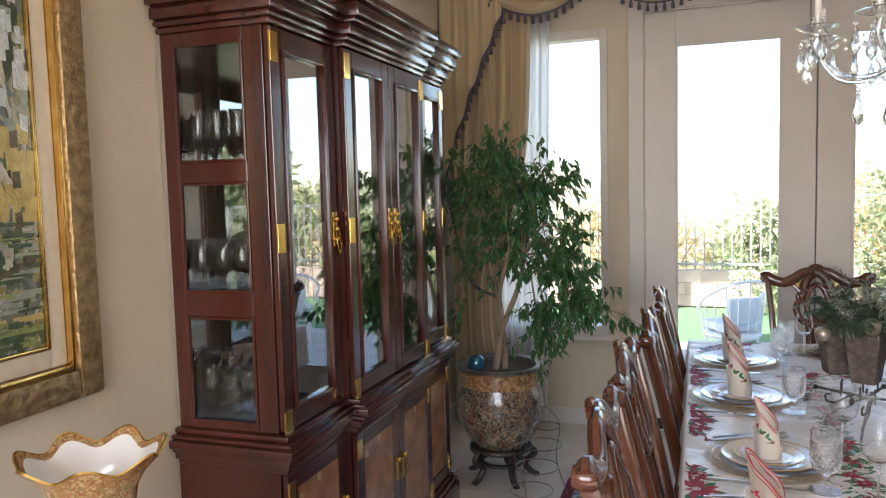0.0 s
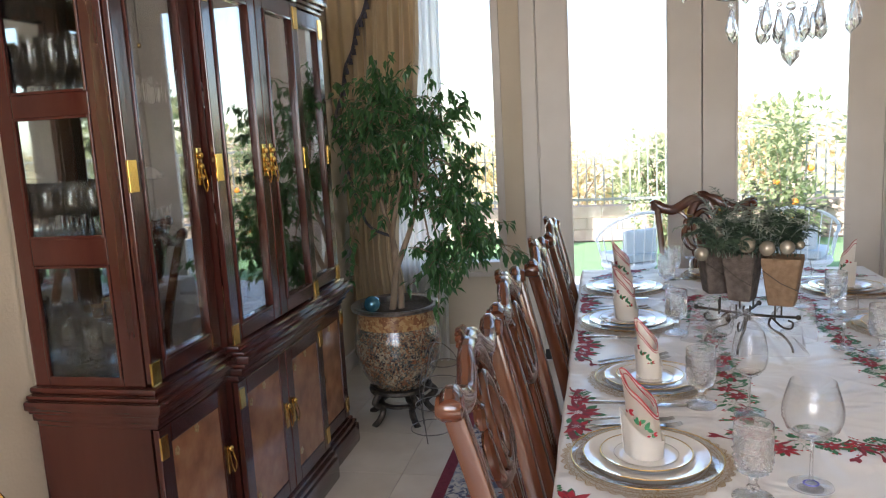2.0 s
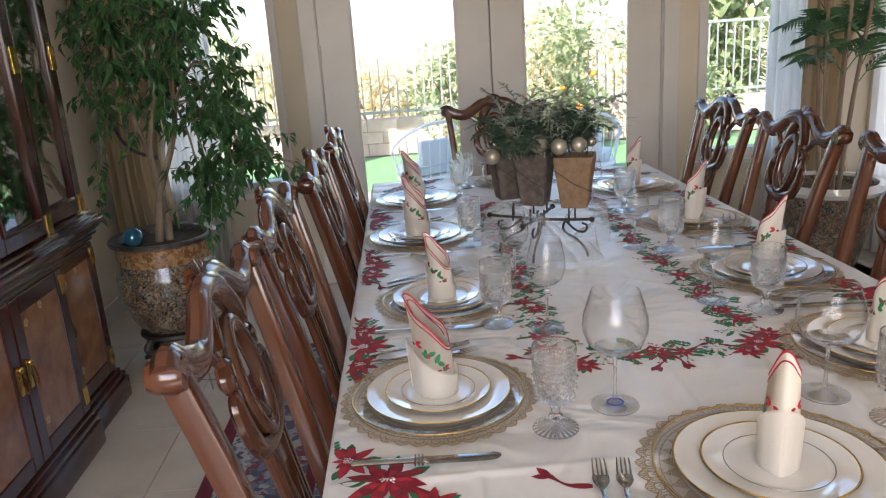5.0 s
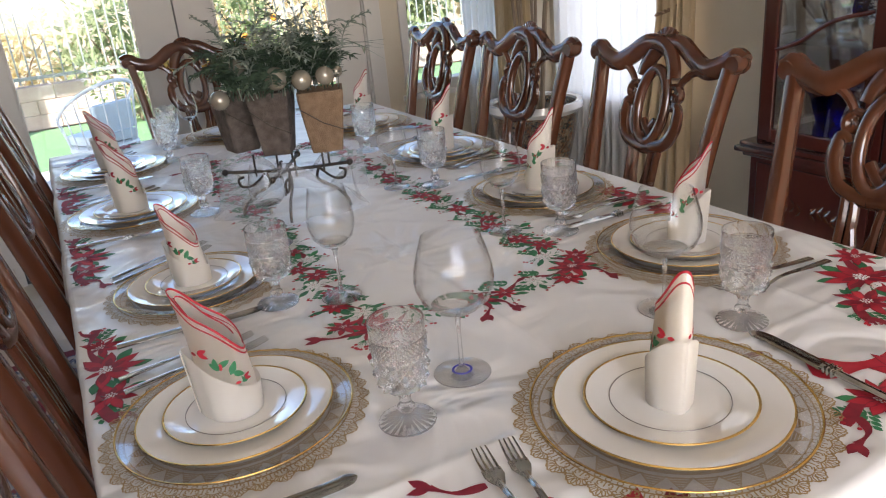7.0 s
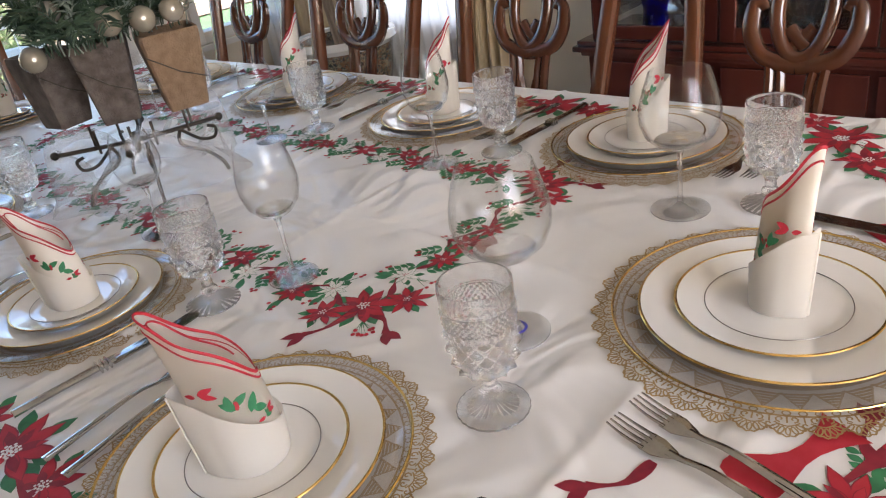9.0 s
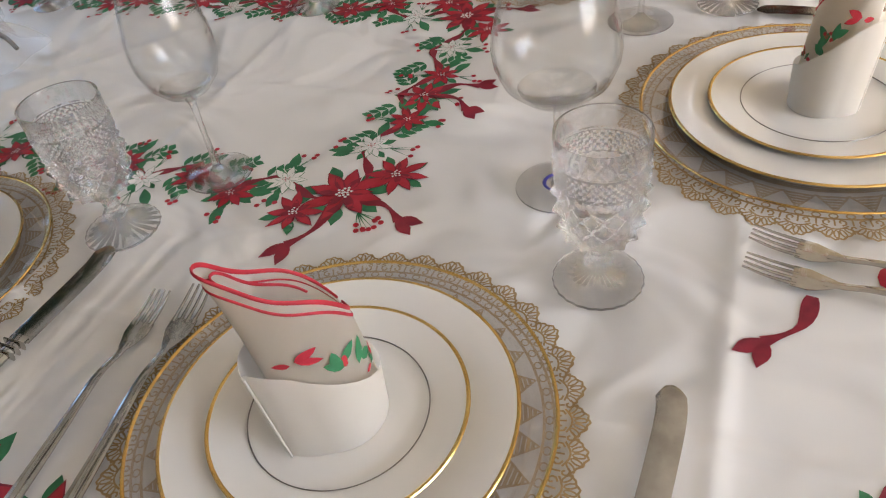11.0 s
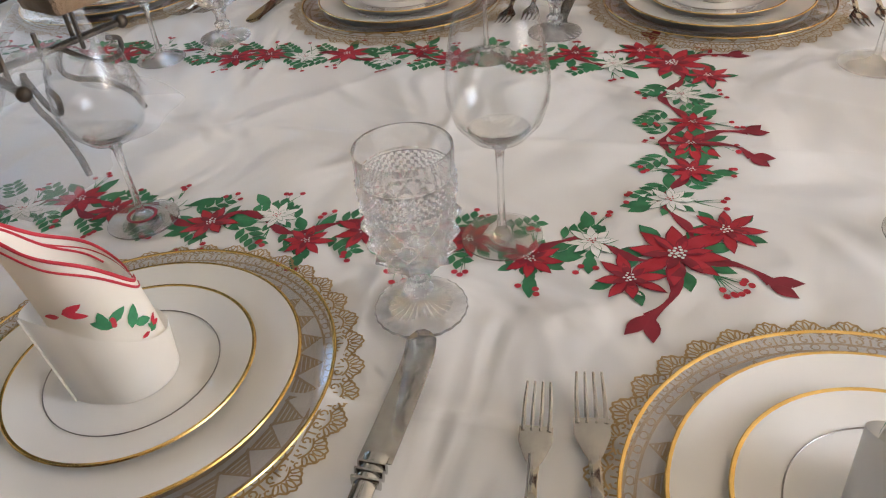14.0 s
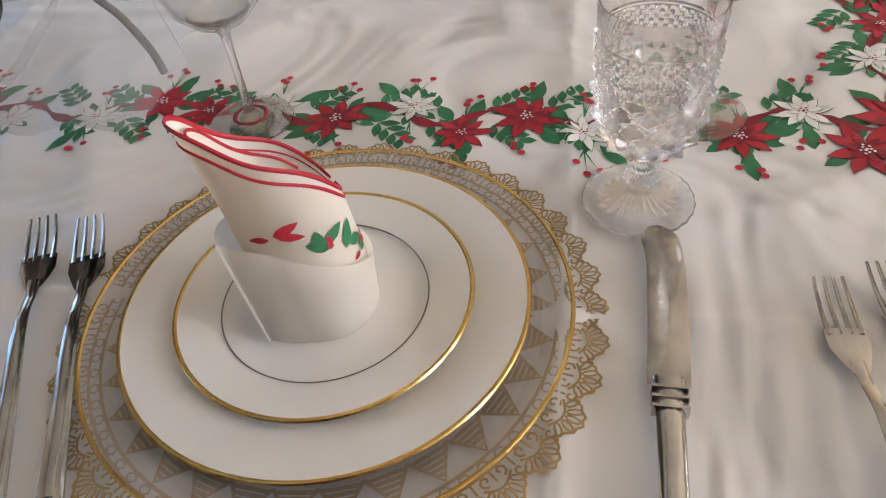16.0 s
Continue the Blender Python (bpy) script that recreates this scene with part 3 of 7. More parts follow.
half = [(0.080, -0.010, 0.031, "pwhite"), (0.136, 0.026, 0.031, "red"), (0.200, 0.004, 0.030, "red"), (0.262, 0.024, 0.028, "pwhite"), (0.312, 0.0, 0.034, "red"),
        (0.367, 0.026, 0.027, "red"), (0.416, -0.014, 0.030, "pwhite"), (0.485, 0.006, 0.034, "red"), (0.548, -0.010, 0.029, "pwhite"), (0.612, -0.004, 0.029, "red"),
        (0.665, -0.018, 0.033, "red"), (0.721, 0.012, 0.029, "pwhite")]
LONG = GY1 - GY0
sides = half + [(LONG - s, o, r, k) for s, o, r, k in half[::-1]]
ends = [(0.092, -0.006, 0.031, "pwhite"), (0.154, 0.016, 0.027, "red"), (0.210, 0.018, 0.036, "red"), (0.266, 0.022, 0.027, "red"), (0.342, 0.010, 0.031, "pwhite")]
garland(-GX, GY0, GX, GY0, -math.pi / 2, ends)
garland(-GX, GY1, GX, GY1, math.pi / 2, ends)
garland(-GX, GY0, -GX, GY1, math.pi, sides)
garland(GX, GY0, GX, GY1, 0, sides)
for sx in (-1, 1):
    for y, sy in ((GY0, -1), (GY1, 1)):
        poinsettia(sx * GX, y, 0.050, "red", 7)
        poinsettia(sx * (GX + 0.042), y - sy * 0.043, 0.035)
        poinsettia(sx * (GX - 0.044), y + sy * 0.046, 0.035)
        tail(sx * (GX + 0.01), y + sy * 0.015, math.atan2(sy, sx * 0.35), 0.085)
        tail(sx * (GX + 0.02), y - sy * 0.005, math.atan2(-sy * 0.28, sx), 0.095)
        for k in range(3):
            berries(sx * (GX + 0.03), y + sy * 0.03, math.atan2(sy, sx) + 0.3 * k - 0.3)
for y, sy in ((GY0, -1), (GY1, 1)):
    tail(0.0, y + sy * 0.028, math.atan2(sy, 0.45), 0.075)
    tail(-0.01, y + sy * 0.028, math.atan2(sy, -0.45), 0.075)


def spray(x, y, a, size=1.0):
    """A border group: one large flower, two lesser ones, leaves, berries and ribbon."""
    c, s = math.cos(a), math.sin(a)
    ribbon([(x - c * 0.19, y - s * 0.19), (x - c * 0.1 - s * 0.02, y - s * 0.1 + c * 0.02), (x, y), (x + c * 0.1 - s * 0.02, y + s * 0.1 + c * 0.02), (x + c * 0.19, y + s * 0.19)], 0.02)
    poinsettia(x, y, 0.070 * size, "red", 7)
    poinsettia(x + c * 0.10, y + s * 0.10, 0.045 * size)
    poinsettia(x - c * 0.10, y - s * 0.10, 0.052 * size)
    for k in (-1, 1):
        for q in (-0.7, 0.7):
            sprig(x + k * c * 0.14, y + k * s * 0.14, a + (0 if k > 0 else math.pi) + q)
        berries(x + k * c * 0.16, y + k * s * 0.16, a + (0 if k > 0 else math.pi), 4)
        tail(x + k * c * 0.16, y + k * s * 0.16, a + (0 if k > 0 else math.pi) + 0.5, 0.08)


for x, y, a in ((0.585, 0.365, 0.7), (-0.60, 0.33, -0.8), (-0.665, 0.90, 1.57), (-0.665, 1.55, 1.57), (-0.665, 2.2, 1.57), (0.60, 0.98, 1.57), (0.62, 1.5, 1.57),
                (0.62, 2.12, 1.57), (0.36, 0.12, 0.1), (-0.33, 0.11, -0.1), (0.5, 2.86, 2.4), (-0.5, 2.86, 0.7)):
    spray(x, y, a)
for x, y in ((-0.215, 0.165), (0.30, 0.19)):
    ribbon([(x - 0.045, y + 0.03), (x, y), (x + 0.08, y - 0.03)], 0.062, "red")
    tail(x - 0.06, y + 0.10, 2.6, 0.09)
for key, b in prints.items():
    part({"red": "red_print", "wine": "ribbon_print", "pwhite": "white_print", "green": "leaf_print"}[key], b, M[key], cloth, smooth=0, kind="stuff")


# ---- chairs ----
def back(u, v, d=0.0):
    """A place on the raked chair back: u across, v up, d forward."""
    k = (v - 0.47) / 0.58
    return Vector((u, -0.205 - 0.115 * k - 0.02 * k * k + d, v))


def mirror(points):
    return [(-u, v) for u, v in points]


def make_chair():
    c = thing("dining_chair", "carved mahogany dining chair with a pierced ribbon back", "chair", group="chairs round the table")
    part("seat", bx(-0.255, 0.255, -0.21, 0.24, 0.445, 0.492, 0.018), M["cushionred"], c, "dark upholstered seat")
    sr = bmesh.new()
    box(sr, -0.25, 0.25, 0.215, 0.235, 0.36, 0.444, 0.004)
    box(sr, -0.25, 0.25, -0.215, -0.195, 0.36, 0.444, 0.004)
    box(sr, -0.25, -0.23, -0.195, 0.215, 0.36, 0.444, 0.004)
    box(sr, 0.23, 0.25, -0.195, 0.215, 0.36, 0.444, 0.004)
    part("seat_rail", sr, M["wood"], c)
    for sx in (-1, 1):
        leg = sweep(bmesh.new(), curve([(sx * 0.235, 0.215, 0.40), (sx * 0.245, 0.235, 0.32), (sx * 0.225, 0.205, 0.15), (sx * 0.235, 0.225, 0.03), (sx * 0.245, 0.24, 0.0)], 5), 0.055, 0.055,
                    taper=lambda t: 1.15 - 0.75 * min(t, 0.8) + max(0, t - 0.8) * 2.2)
        part("leg", leg, M["wood"], c)
        rear = sweep(bmesh.new(), curve([(sx * 0.205, -0.27, 0.0), (sx * 0.21, -0.235, 0.2), (sx * 0.215, -0.205, 0.45)], 5), 0.04, 0.045, square=True)
        part("leg", rear, M["wood"], c)
        st = sweep(bmesh.new(), curve([back(sx * 0.215, 0.45), back(sx * 0.222, 0.62), back(sx * 0.238, 0.85), back(sx * 0.256, 1.025)], 6), 0.036, 0.044, square=True, segs=12,
                   taper=lambda t: 1.05 - 0.1 * t)
        part("stile", st, M["wood"], c)
    # the crest rail: two serpentine arms that cross at the middle, with scrolled ears
    cr = bmesh.new()
    for arm in ([(0.284, 1.040), (0.262, 1.050), (0.225, 1.030), (0.17, 1.018), (0.12, 1.040), (0.07, 1.072), (0.02, 1.078), (-0.028, 1.060), (-0.056, 1.020), (-0.066, 0.985)],):
        for pts, d in ((arm, 0.004), (mirror(arm), -0.006)):
            sweep(cr, curve([back(u, v, d) for u, v in pts], 6), 0.056, 0.040, segs=10, square=False, taper=lambda t: 1.15 - 0.30 * t)
    for sx in (-1, 1):
        m_ = Matrix.Translation(back(sx * 0.272, 1.040, 0.0)) @ Matrix.Rotation(radians(90), 4, "X")
        lathe(cr, [(0.0, -0.024), (0.022, -0.024), (0.027, -0.012), (0.027, 0.012), (0.022, 0.024), (0.0, 0.024)], 16, m_)
        sweep(cr, curve([back(sx * u, v) for u, v in ((0.175, 1.012), (0.13, 1.005), (0.095, 0.975), (0.088, 0.945))], 5), 0.026, 0.026, taper=lambda t: 1 - 0.35 * t)
    part("crest_rail", cr, M["wood"], c)
    sh = bmesh.new()
    for k in range(-4, 5):
        a = k * 0.27
        p0, p1 = back(0.012 * k / 4, 1.068, -0.008), back(0.052 * math.sin(a), 1.068 + 0.050 * math.cos(a), -0.010)
        sweep(sh, [p0, (p0 + p1) / 2 + Vector((0, 0.006, 0)), p1], 0.015, 0.014, taper=lambda t: 0.5 + 0.7 * t)
    part("shell_carving", sh, M["wood"], c, "small carved fan shell")
    # the pierced splat
    def sv(v):
        """The splat's knot sits high, its fan of strips runs down to the seat."""
        return 1.0 - (1.0 - v) * 0.82 if v > 0.742 else 0.788 - (0.742 - v) * 1.17
    loop = [(0.068 * math.cos(a), 0.885 + 0.124 * math.sin(a)) for a in [2 * math.pi * k / 12 for k in range(12)]]
    part("splat_loop", sweep(bmesh.new(), curve([back(u * 0.80, sv(v), 0.004) for u, v in loop], 4, True), 0.034, 0.030, segs=10, closed=True), M["wood"], c)
    for sx in (-1, 1):
        def run(points, w, t, d=0.0, taper=None):
            part("splat_strip", sweep(bmesh.new(), curve([back(sx * u * (0.82 if v > 0.72 else 0.82 - 0.9 * (0.72 - v)), sv(v), d) for u, v in points], 6), w, t, taper=taper), M["wood"], c)
        run([(0.030, 0.835), (-0.004, 0.795), (-0.05, 0.765)], 0.030, 0.022, 0.002 * sx)
        run([(0.108, 0.952), (0.122, 0.935), (0.118, 0.915), (0.100, 0.912), (0.094, 0.926), (0.103, 0.936)], 0.027, 0.026, 0, lambda t: 1.1 - 0.5 * t)
        run([(0.098, 0.878), (0.106, 0.892), (0.122, 0.890), (0.130, 0.868), (0.128, 0.82), (0.100, 0.770), (0.05, 0.748), (0.0, 0.742)], 0.034, 0.026, 0.003, lambda t: 0.65 + 0.5 * min(1, t * 2))
        run([(0.072, 0.765), (0.066, 0.70), (0.070, 0.60), (0.085, 0.47)], 0.024, 0.022)
        run([(0.045, 0.755), (0.036, 0.70), (0.040, 0.60), (0.05, 0.47)], 0.021, 0.024)
        run([(0.035, 0.69), (0.015, 0.62), (0.017, 0.47)], 0.018, 0.020)
        run([(0.075, 0.955), (0.098, 0.958), (0.108, 0.952)], 0.020, 0.022)
    return c


M["cushionred"] = mat("dark_seat_fabric", (0.09, 0.03, 0.025), 0.8, second=(0.16, 0.06, 0.04), scale=40, bump=0.2, bscale=200)
chair = make_chair()
spots = [(-0.53, 0.45, -90), (-0.535, 1.10, -90), (-0.50, 1.77, -90), (-0.49, 2.44, -90), (0.60, 0.545, 90), (0.60, 1.25, 90), (0.59, 1.93, 90), (0.59, 2.58, 90), (-0.02, 3.09, 180)]
RUG = 0.011
for k, (x, y, a) in enumerate(spots):
    m_ = pose(x, y, RUG if abs(x) > 0.1 else RUG, 0, 0, a)
    if k == 0:
        chair.matrix_basis = m_
    else:
        copy_thing(chair, m_)

# ---- place settings ----
def doily_mesh():
    bm = bmesh.new()

    def strip(pts, w):
        last_ = None
        for i, p in enumerate(pts):
            d = (pts[min(i + 1, len(pts) - 1)] - pts[max(i - 1, 0)])
            d = d.normalized() if d.length else Vector((1, 0, 0))
            s = Vector((-d.y, d.x, 0)) * w * 0.78
            now = (bm.verts.new(p + s), bm.verts.new(p - s))
            if last_:
                bm.faces.new((last_[0], last_[1], now[1], now[0]))
            last_ = now

    def pt(r, a, z=0.0):
        return Vector((r * math.cos(a), r * math.sin(a), z))
    n_ = 38
    for r, w in ((0.150, 0.0013), (0.1575, 0.0013), (0.1215, 0.003), (0.118, 0.0012)):
        strip([pt(r, 2 * math.pi * k / 96) for k in range(97)], w)

    def loop(r, a, lr, la, w, turn=0.0):
        """A small oval stitch at (r, a), lr out and la along."""
        pts = []
        for t in range(9):
            p, q = lr * math.cos(t * math.pi / 4), la * math.sin(t * math.pi / 4)
            pts.append(pt(r + p * math.cos(turn) - q * math.sin(turn), a + (p * math.sin(turn) + q * math.cos(turn)) / r))
        strip(pts, w)
    for k in range(n_):
        a0, da = 2 * math.pi * k / n_, 2 * math.pi / n_
        mid = a0 + da / 2
        # the scalloped edge in small bites, an arc inside it, and a fan of petals
        strip([pt(0.1715 + 0.0105 * math.sin(math.pi * t / 20) + 0.0009 * math.sin(t * 1.57), a0 + da * t / 20) for t in range(21)], 0.0011)
        for q in (-2, -1, 0, 1, 2):
            loop(0.1760 - 0.0011 * q * q, mid + da * q * 0.175, 0.0046, 0.0019, 0.00085, q * 0.42)
        strip([pt(0.1655 + 0.0045 * math.sin(math.pi * t / 6), a0 + da * (0.14 + 0.72 * t / 6)) for t in range(7)], 0.0010)
        # paired scrolls below the fan, and one between neighbours
        for sgn in (-1, 1):
            strip([pt(0.1615 + (0.0042 - 0.0005 * t) * math.cos(t * 0.85), mid + sgn * (0.0052 + (0.0042 - 0.0005 * t) * math.sin(t * 0.85)) / 0.16) for t in range(8)], 0.0010)
        strip([pt(0.1685 + (0.0040 - 0.00045 * t) * math.sin(t * 0.85 + 0.4), a0 + (0.0040 - 0.00045 * t) * math.cos(t * 0.85 + 0.4) / 0.168) for t in range(8)], 0.0010)
        strip([pt(0.1575, mid), pt(0.166, mid)], 0.0009)
        strip([pt(0.1575, a0), pt(0.1655, a0)], 0.0009)
        loop(0.1538, mid, 0.0028, 0.0034, 0.0008)
        loop(0.1538, a0, 0.0028, 0.0034, 0.0008)
    for k in range(32):
        a0, da = 2 * math.pi * k / 32, 2 * math.pi / 32
        for j in range(5):
            f = j / 5
            strip([pt(0.130 + 0.017 * f, a0 + da * (0.5 - 0.42 * (1 - f))), pt(0.130 + 0.017 * f, a0 + da * (0.5 + 0.42 * (1 - f)))], 0.0017)
        strip([pt(0.128, a0), pt(0.148, a0 + da / 2), pt(0.128, a0 + da)], 0.0016)
    return bm


def plate_bm(r, well, h, t=0.003):
    """A coupe plate's section: foot, well, shoulder and a broad rim."""
    out = [(0.0, 0.001), (well * 0.7, 0.0), (well * 0.95, 0.001), (well * 1.08, h * 0.45), (r * 0.97, h - t * 0.8), (r, h - 0.0005), (r - 0.001, h + 0.0006),
           (r * 0.97, h), (well * 1.10, h * 0.5 + t * 0.8), (well * 0.98, t * 1.3), (well * 0.8, t), (0.0, t)]
    return lathe(bmesh.new(), out, 72)


def ring_bm(r, z, w, h):
    return lathe(bmesh.new(), [(r - w, z), (r - w * 0.5, z + h), (r, z + h), (r + w * 0.25, z), (r, z - h * 0.6), (r - w, z)], 72)


def make_fork(owner):
    """A handle with a raised ridge, a broad neck and four tines."""
    hp = [(0, -0.115, 0.004), (0, -0.06, 0.007), (0, 0.0, 0.011), (0, 0.03, 0.006), (0, 0.045, 0.005)]
    part("handle", sweep(bmesh.new(), curve(hp, 6), 0.013, 0.0035, (0, 0, 1), 10, taper=lambda t: 1.15 - 1.0 * min(t, 0.6) + max(0, t - 0.6) * 0.2), M["silver"], owner)
    part("ridge", sweep(bmesh.new(), curve([(0, -0.112, 0.0062), (0, -0.08, 0.0082), (0, -0.04, 0.0100)], 4), 0.006, 0.0025, (0, 0, 1), 6), M["silver"], owner)
    part("neck", sweep(bmesh.new(), curve([(0, 0.036, 0.0055), (0, 0.048, 0.004), (0, 0.062, 0.004), (0, 0.068, 0.0045)], 4), 0.024, 0.0028, (0, 0, 1), 10,
                       taper=lambda t: 0.35 + 0.65 * min(1, t * 2)), M["silver"], owner)
    for k in (-1.5, -0.5, 0.5, 1.5):
        part("tine", sweep(bmesh.new(), curve([(k * 0.0058, 0.064, 0.0045), (k * 0.0060, 0.085, 0.006), (k * 0.0054, 0.105, 0.010)], 4), 0.0034, 0.0026, (0, 0, 1), 6,
                           taper=lambda t: 1.05 - 0.5 * t), M["silver"], owner)


def make_knife_blade():
    k = bmesh.new()
    sweep(k, curve([(0, 0.0, 0.006), (0.001, 0.04, 0.006), (0.001, 0.09, 0.006), (-0.002, 0.112, 0.006), (-0.005, 0.122, 0.006)], 6), 0.023, 0.0022, (0, 0, 1), 10,
          taper=lambda t: 1.0 if t < 0.75 else 1.0 - 3.0 * (t - 0.75))
    return k


def make_knife_handle():
    k = bmesh.new()
    sweep(k, curve([(0, -0.118, 0.0065), (0, -0.112, 0.0065), (0, -0.06, 0.0065), (0, -0.012, 0.0065), (0, 0.004, 0.0062)], 6), 0.017, 0.010, (0, 0, 1), 12,
          taper=lambda t: 0.9 + 0.1 * math.cos(6 * t))
    return k


def napkin_bm():
    """A napkin rolled to a wide tube with a slanting top, its tip over the +x side, in a folded cuff that comes to a corner there."""
    quill, cuff, trimb = bmesh.new(), bmesh.new(), bmesh.new()
    n_, rows = 64, 14

    def at_(u, v, wrap=0, out=0.0):
        """u turns from the back; v climbs to the slanting edge."""
        a = 2 * math.pi * (u - 0.5) * (1.0 if wrap == 0 else 0.86) + 0.25 * wrap
        top = (0.150 - 0.012 * wrap) + 0.042 * math.cos(a) + 0.006 * math.cos(3 * a + 0.6) - 0.006 * u
        z = top * v
        r = 0.0375 - 0.035 * z + 0.0018 * u - 0.006 * wrap + out
        flat = 1.0 - 1.5 * max(0.0, z - 0.03)
        bow = 0.006 * math.exp(-((a / 0.42) ** 2)) * min(1, z / 0.09)
        return Vector(((r + bow) * math.cos(a) + 0.12 * z * z / 0.2, (r + bow) * math.sin(a) * flat, z))

    for wrap in (0, 1):
        g = [[quill.verts.new(at_(i / n_, j / rows, wrap)) for j in range(rows + 1)] for i in range(n_ + 1)]
        for i in range(n_):
            for j in range(rows):
                quill.faces.new((g[i][j], g[i + 1][j], g[i + 1][j + 1], g[i][j + 1]))
        sweep(trimb, [at_(i / n_, 1.0, wrap, 0.0002) for i in range(n_ + 1)], 0.0016, 0.0034 - 0.0010 * wrap, (0, 0, 1), 6)
        if not wrap:
            # a second stitched line runs below the edge
            sweep(trimb, [at_(i / n_, 0.925, 0, 0.0004) for i in range(n_ + 1)], 0.0011, 0.0024, (0, 0, 1), 6)

    def cuff_top(a):
        return 0.042 + 0.062 * (0.5 + 0.5 * math.cos(a)) ** 1.1

    def cuff_at(u, v, out=0.0):
        a = 2 * math.pi * (u - 0.5)
        k = abs(a)
        r = 0.0400 + 0.012 * max(0.0, 1 - k / 0.7) ** 1.25 + 0.003 * v + out
        return Vector((r * math.cos(a) + 0.006 * v * math.cos(a / 2), r * math.sin(a), cuff_top(a) * v))
    g = [[cuff.verts.new(cuff_at(i / n_, j / 6)) for j in range(7)] for i in range(n_ + 1)]
    for i in range(n_):
        for j in range(6):
            cuff.faces.new((g[i][j], g[i + 1][j], g[i + 1][j + 1], g[i][j + 1]))
    # the turned-in fold at the corner
    sweep(cuff, [cuff_at(0.5, v, 0.0006) + Vector((0, 0.0035, 0)) for v in (0.02, 0.35, 0.7, 0.99)], 0.0045, 0.0018, (1, 0, 0), 6)
    deco = {"red": bmesh.new(), "green": bmesh.new()}

    def spot(a, z, out=0.0012):
        u = a / (2 * math.pi) + 0.5
        top = at_(u, 1.0).z
        return at_(u, min(0.9, z / top), 0, out)

    def patch(kind, a, z, length, width, spin):
        c, s = math.cos(spin), math.sin(spin)
        pts = [(0, 0), (0.25, 0.42), (0.5, 0.5), (0.8, 0.3), (1, 0), (0.8, -0.3), (0.5, -0.5), (0.25, -0.42)]
        vs = [spot(a + (c * p * length - s * q * width) / 0.036, z + s * p * length + c * q * width) for p, q in pts]
        deco[kind].faces.new([deco[kind].verts.new(p) for p in vs])

    def bow(a, z, d, k):
        for sp_ in (0.35, -0.30):
            patch("red", a, z, 0.020 * k, 0.0075 * k, sp_ if d > 0 else math.pi - sp_)
        patch("red", a - d * 0.10, z - 0.003, 0.013 * k, 0.006 * k, math.pi if d > 0 else 0.0)
    for d in (-1, 1):
        bow(d * 0.78, cuff_top(0.78) + 0.011, d, 1.0)
        for k, sp_ in enumerate((1.5, 0.4, 2.5)):
            patch("green", d * (1.45 + 0.10 * k), cuff_top(1.55) + 0.009 + 0.005 * (k % 2), 0.019, 0.009, sp_)
        for k in range(4):
            patch("red", d * (1.58 + 0.05 * k), cuff_top(1.6) + 0.012 + 0.004 * (k % 2), 0.0046, 0.0046, k)
        patch("green", d * 1.92, cuff_top(1.9) + 0.010, 0.022, 0.010, 1.0)
        patch("green", d * 2.02, cuff_top(1.9) + 0.013, 0.018, 0.009, -0.5)
        bow(d * 2.35, cuff_top(2.35) + 0.010, d, 0.7)
        for k in range(3):
            patch("green", d * (2.30 + 0.12 * k), cuff_top(2.35) + 0.005, 0.010, 0.004, 1.0 + k)
    bmesh.ops.solidify(quill, geom=quill.faces[:], thickness=0.0010)
    return quill, cuff, trimb, deco


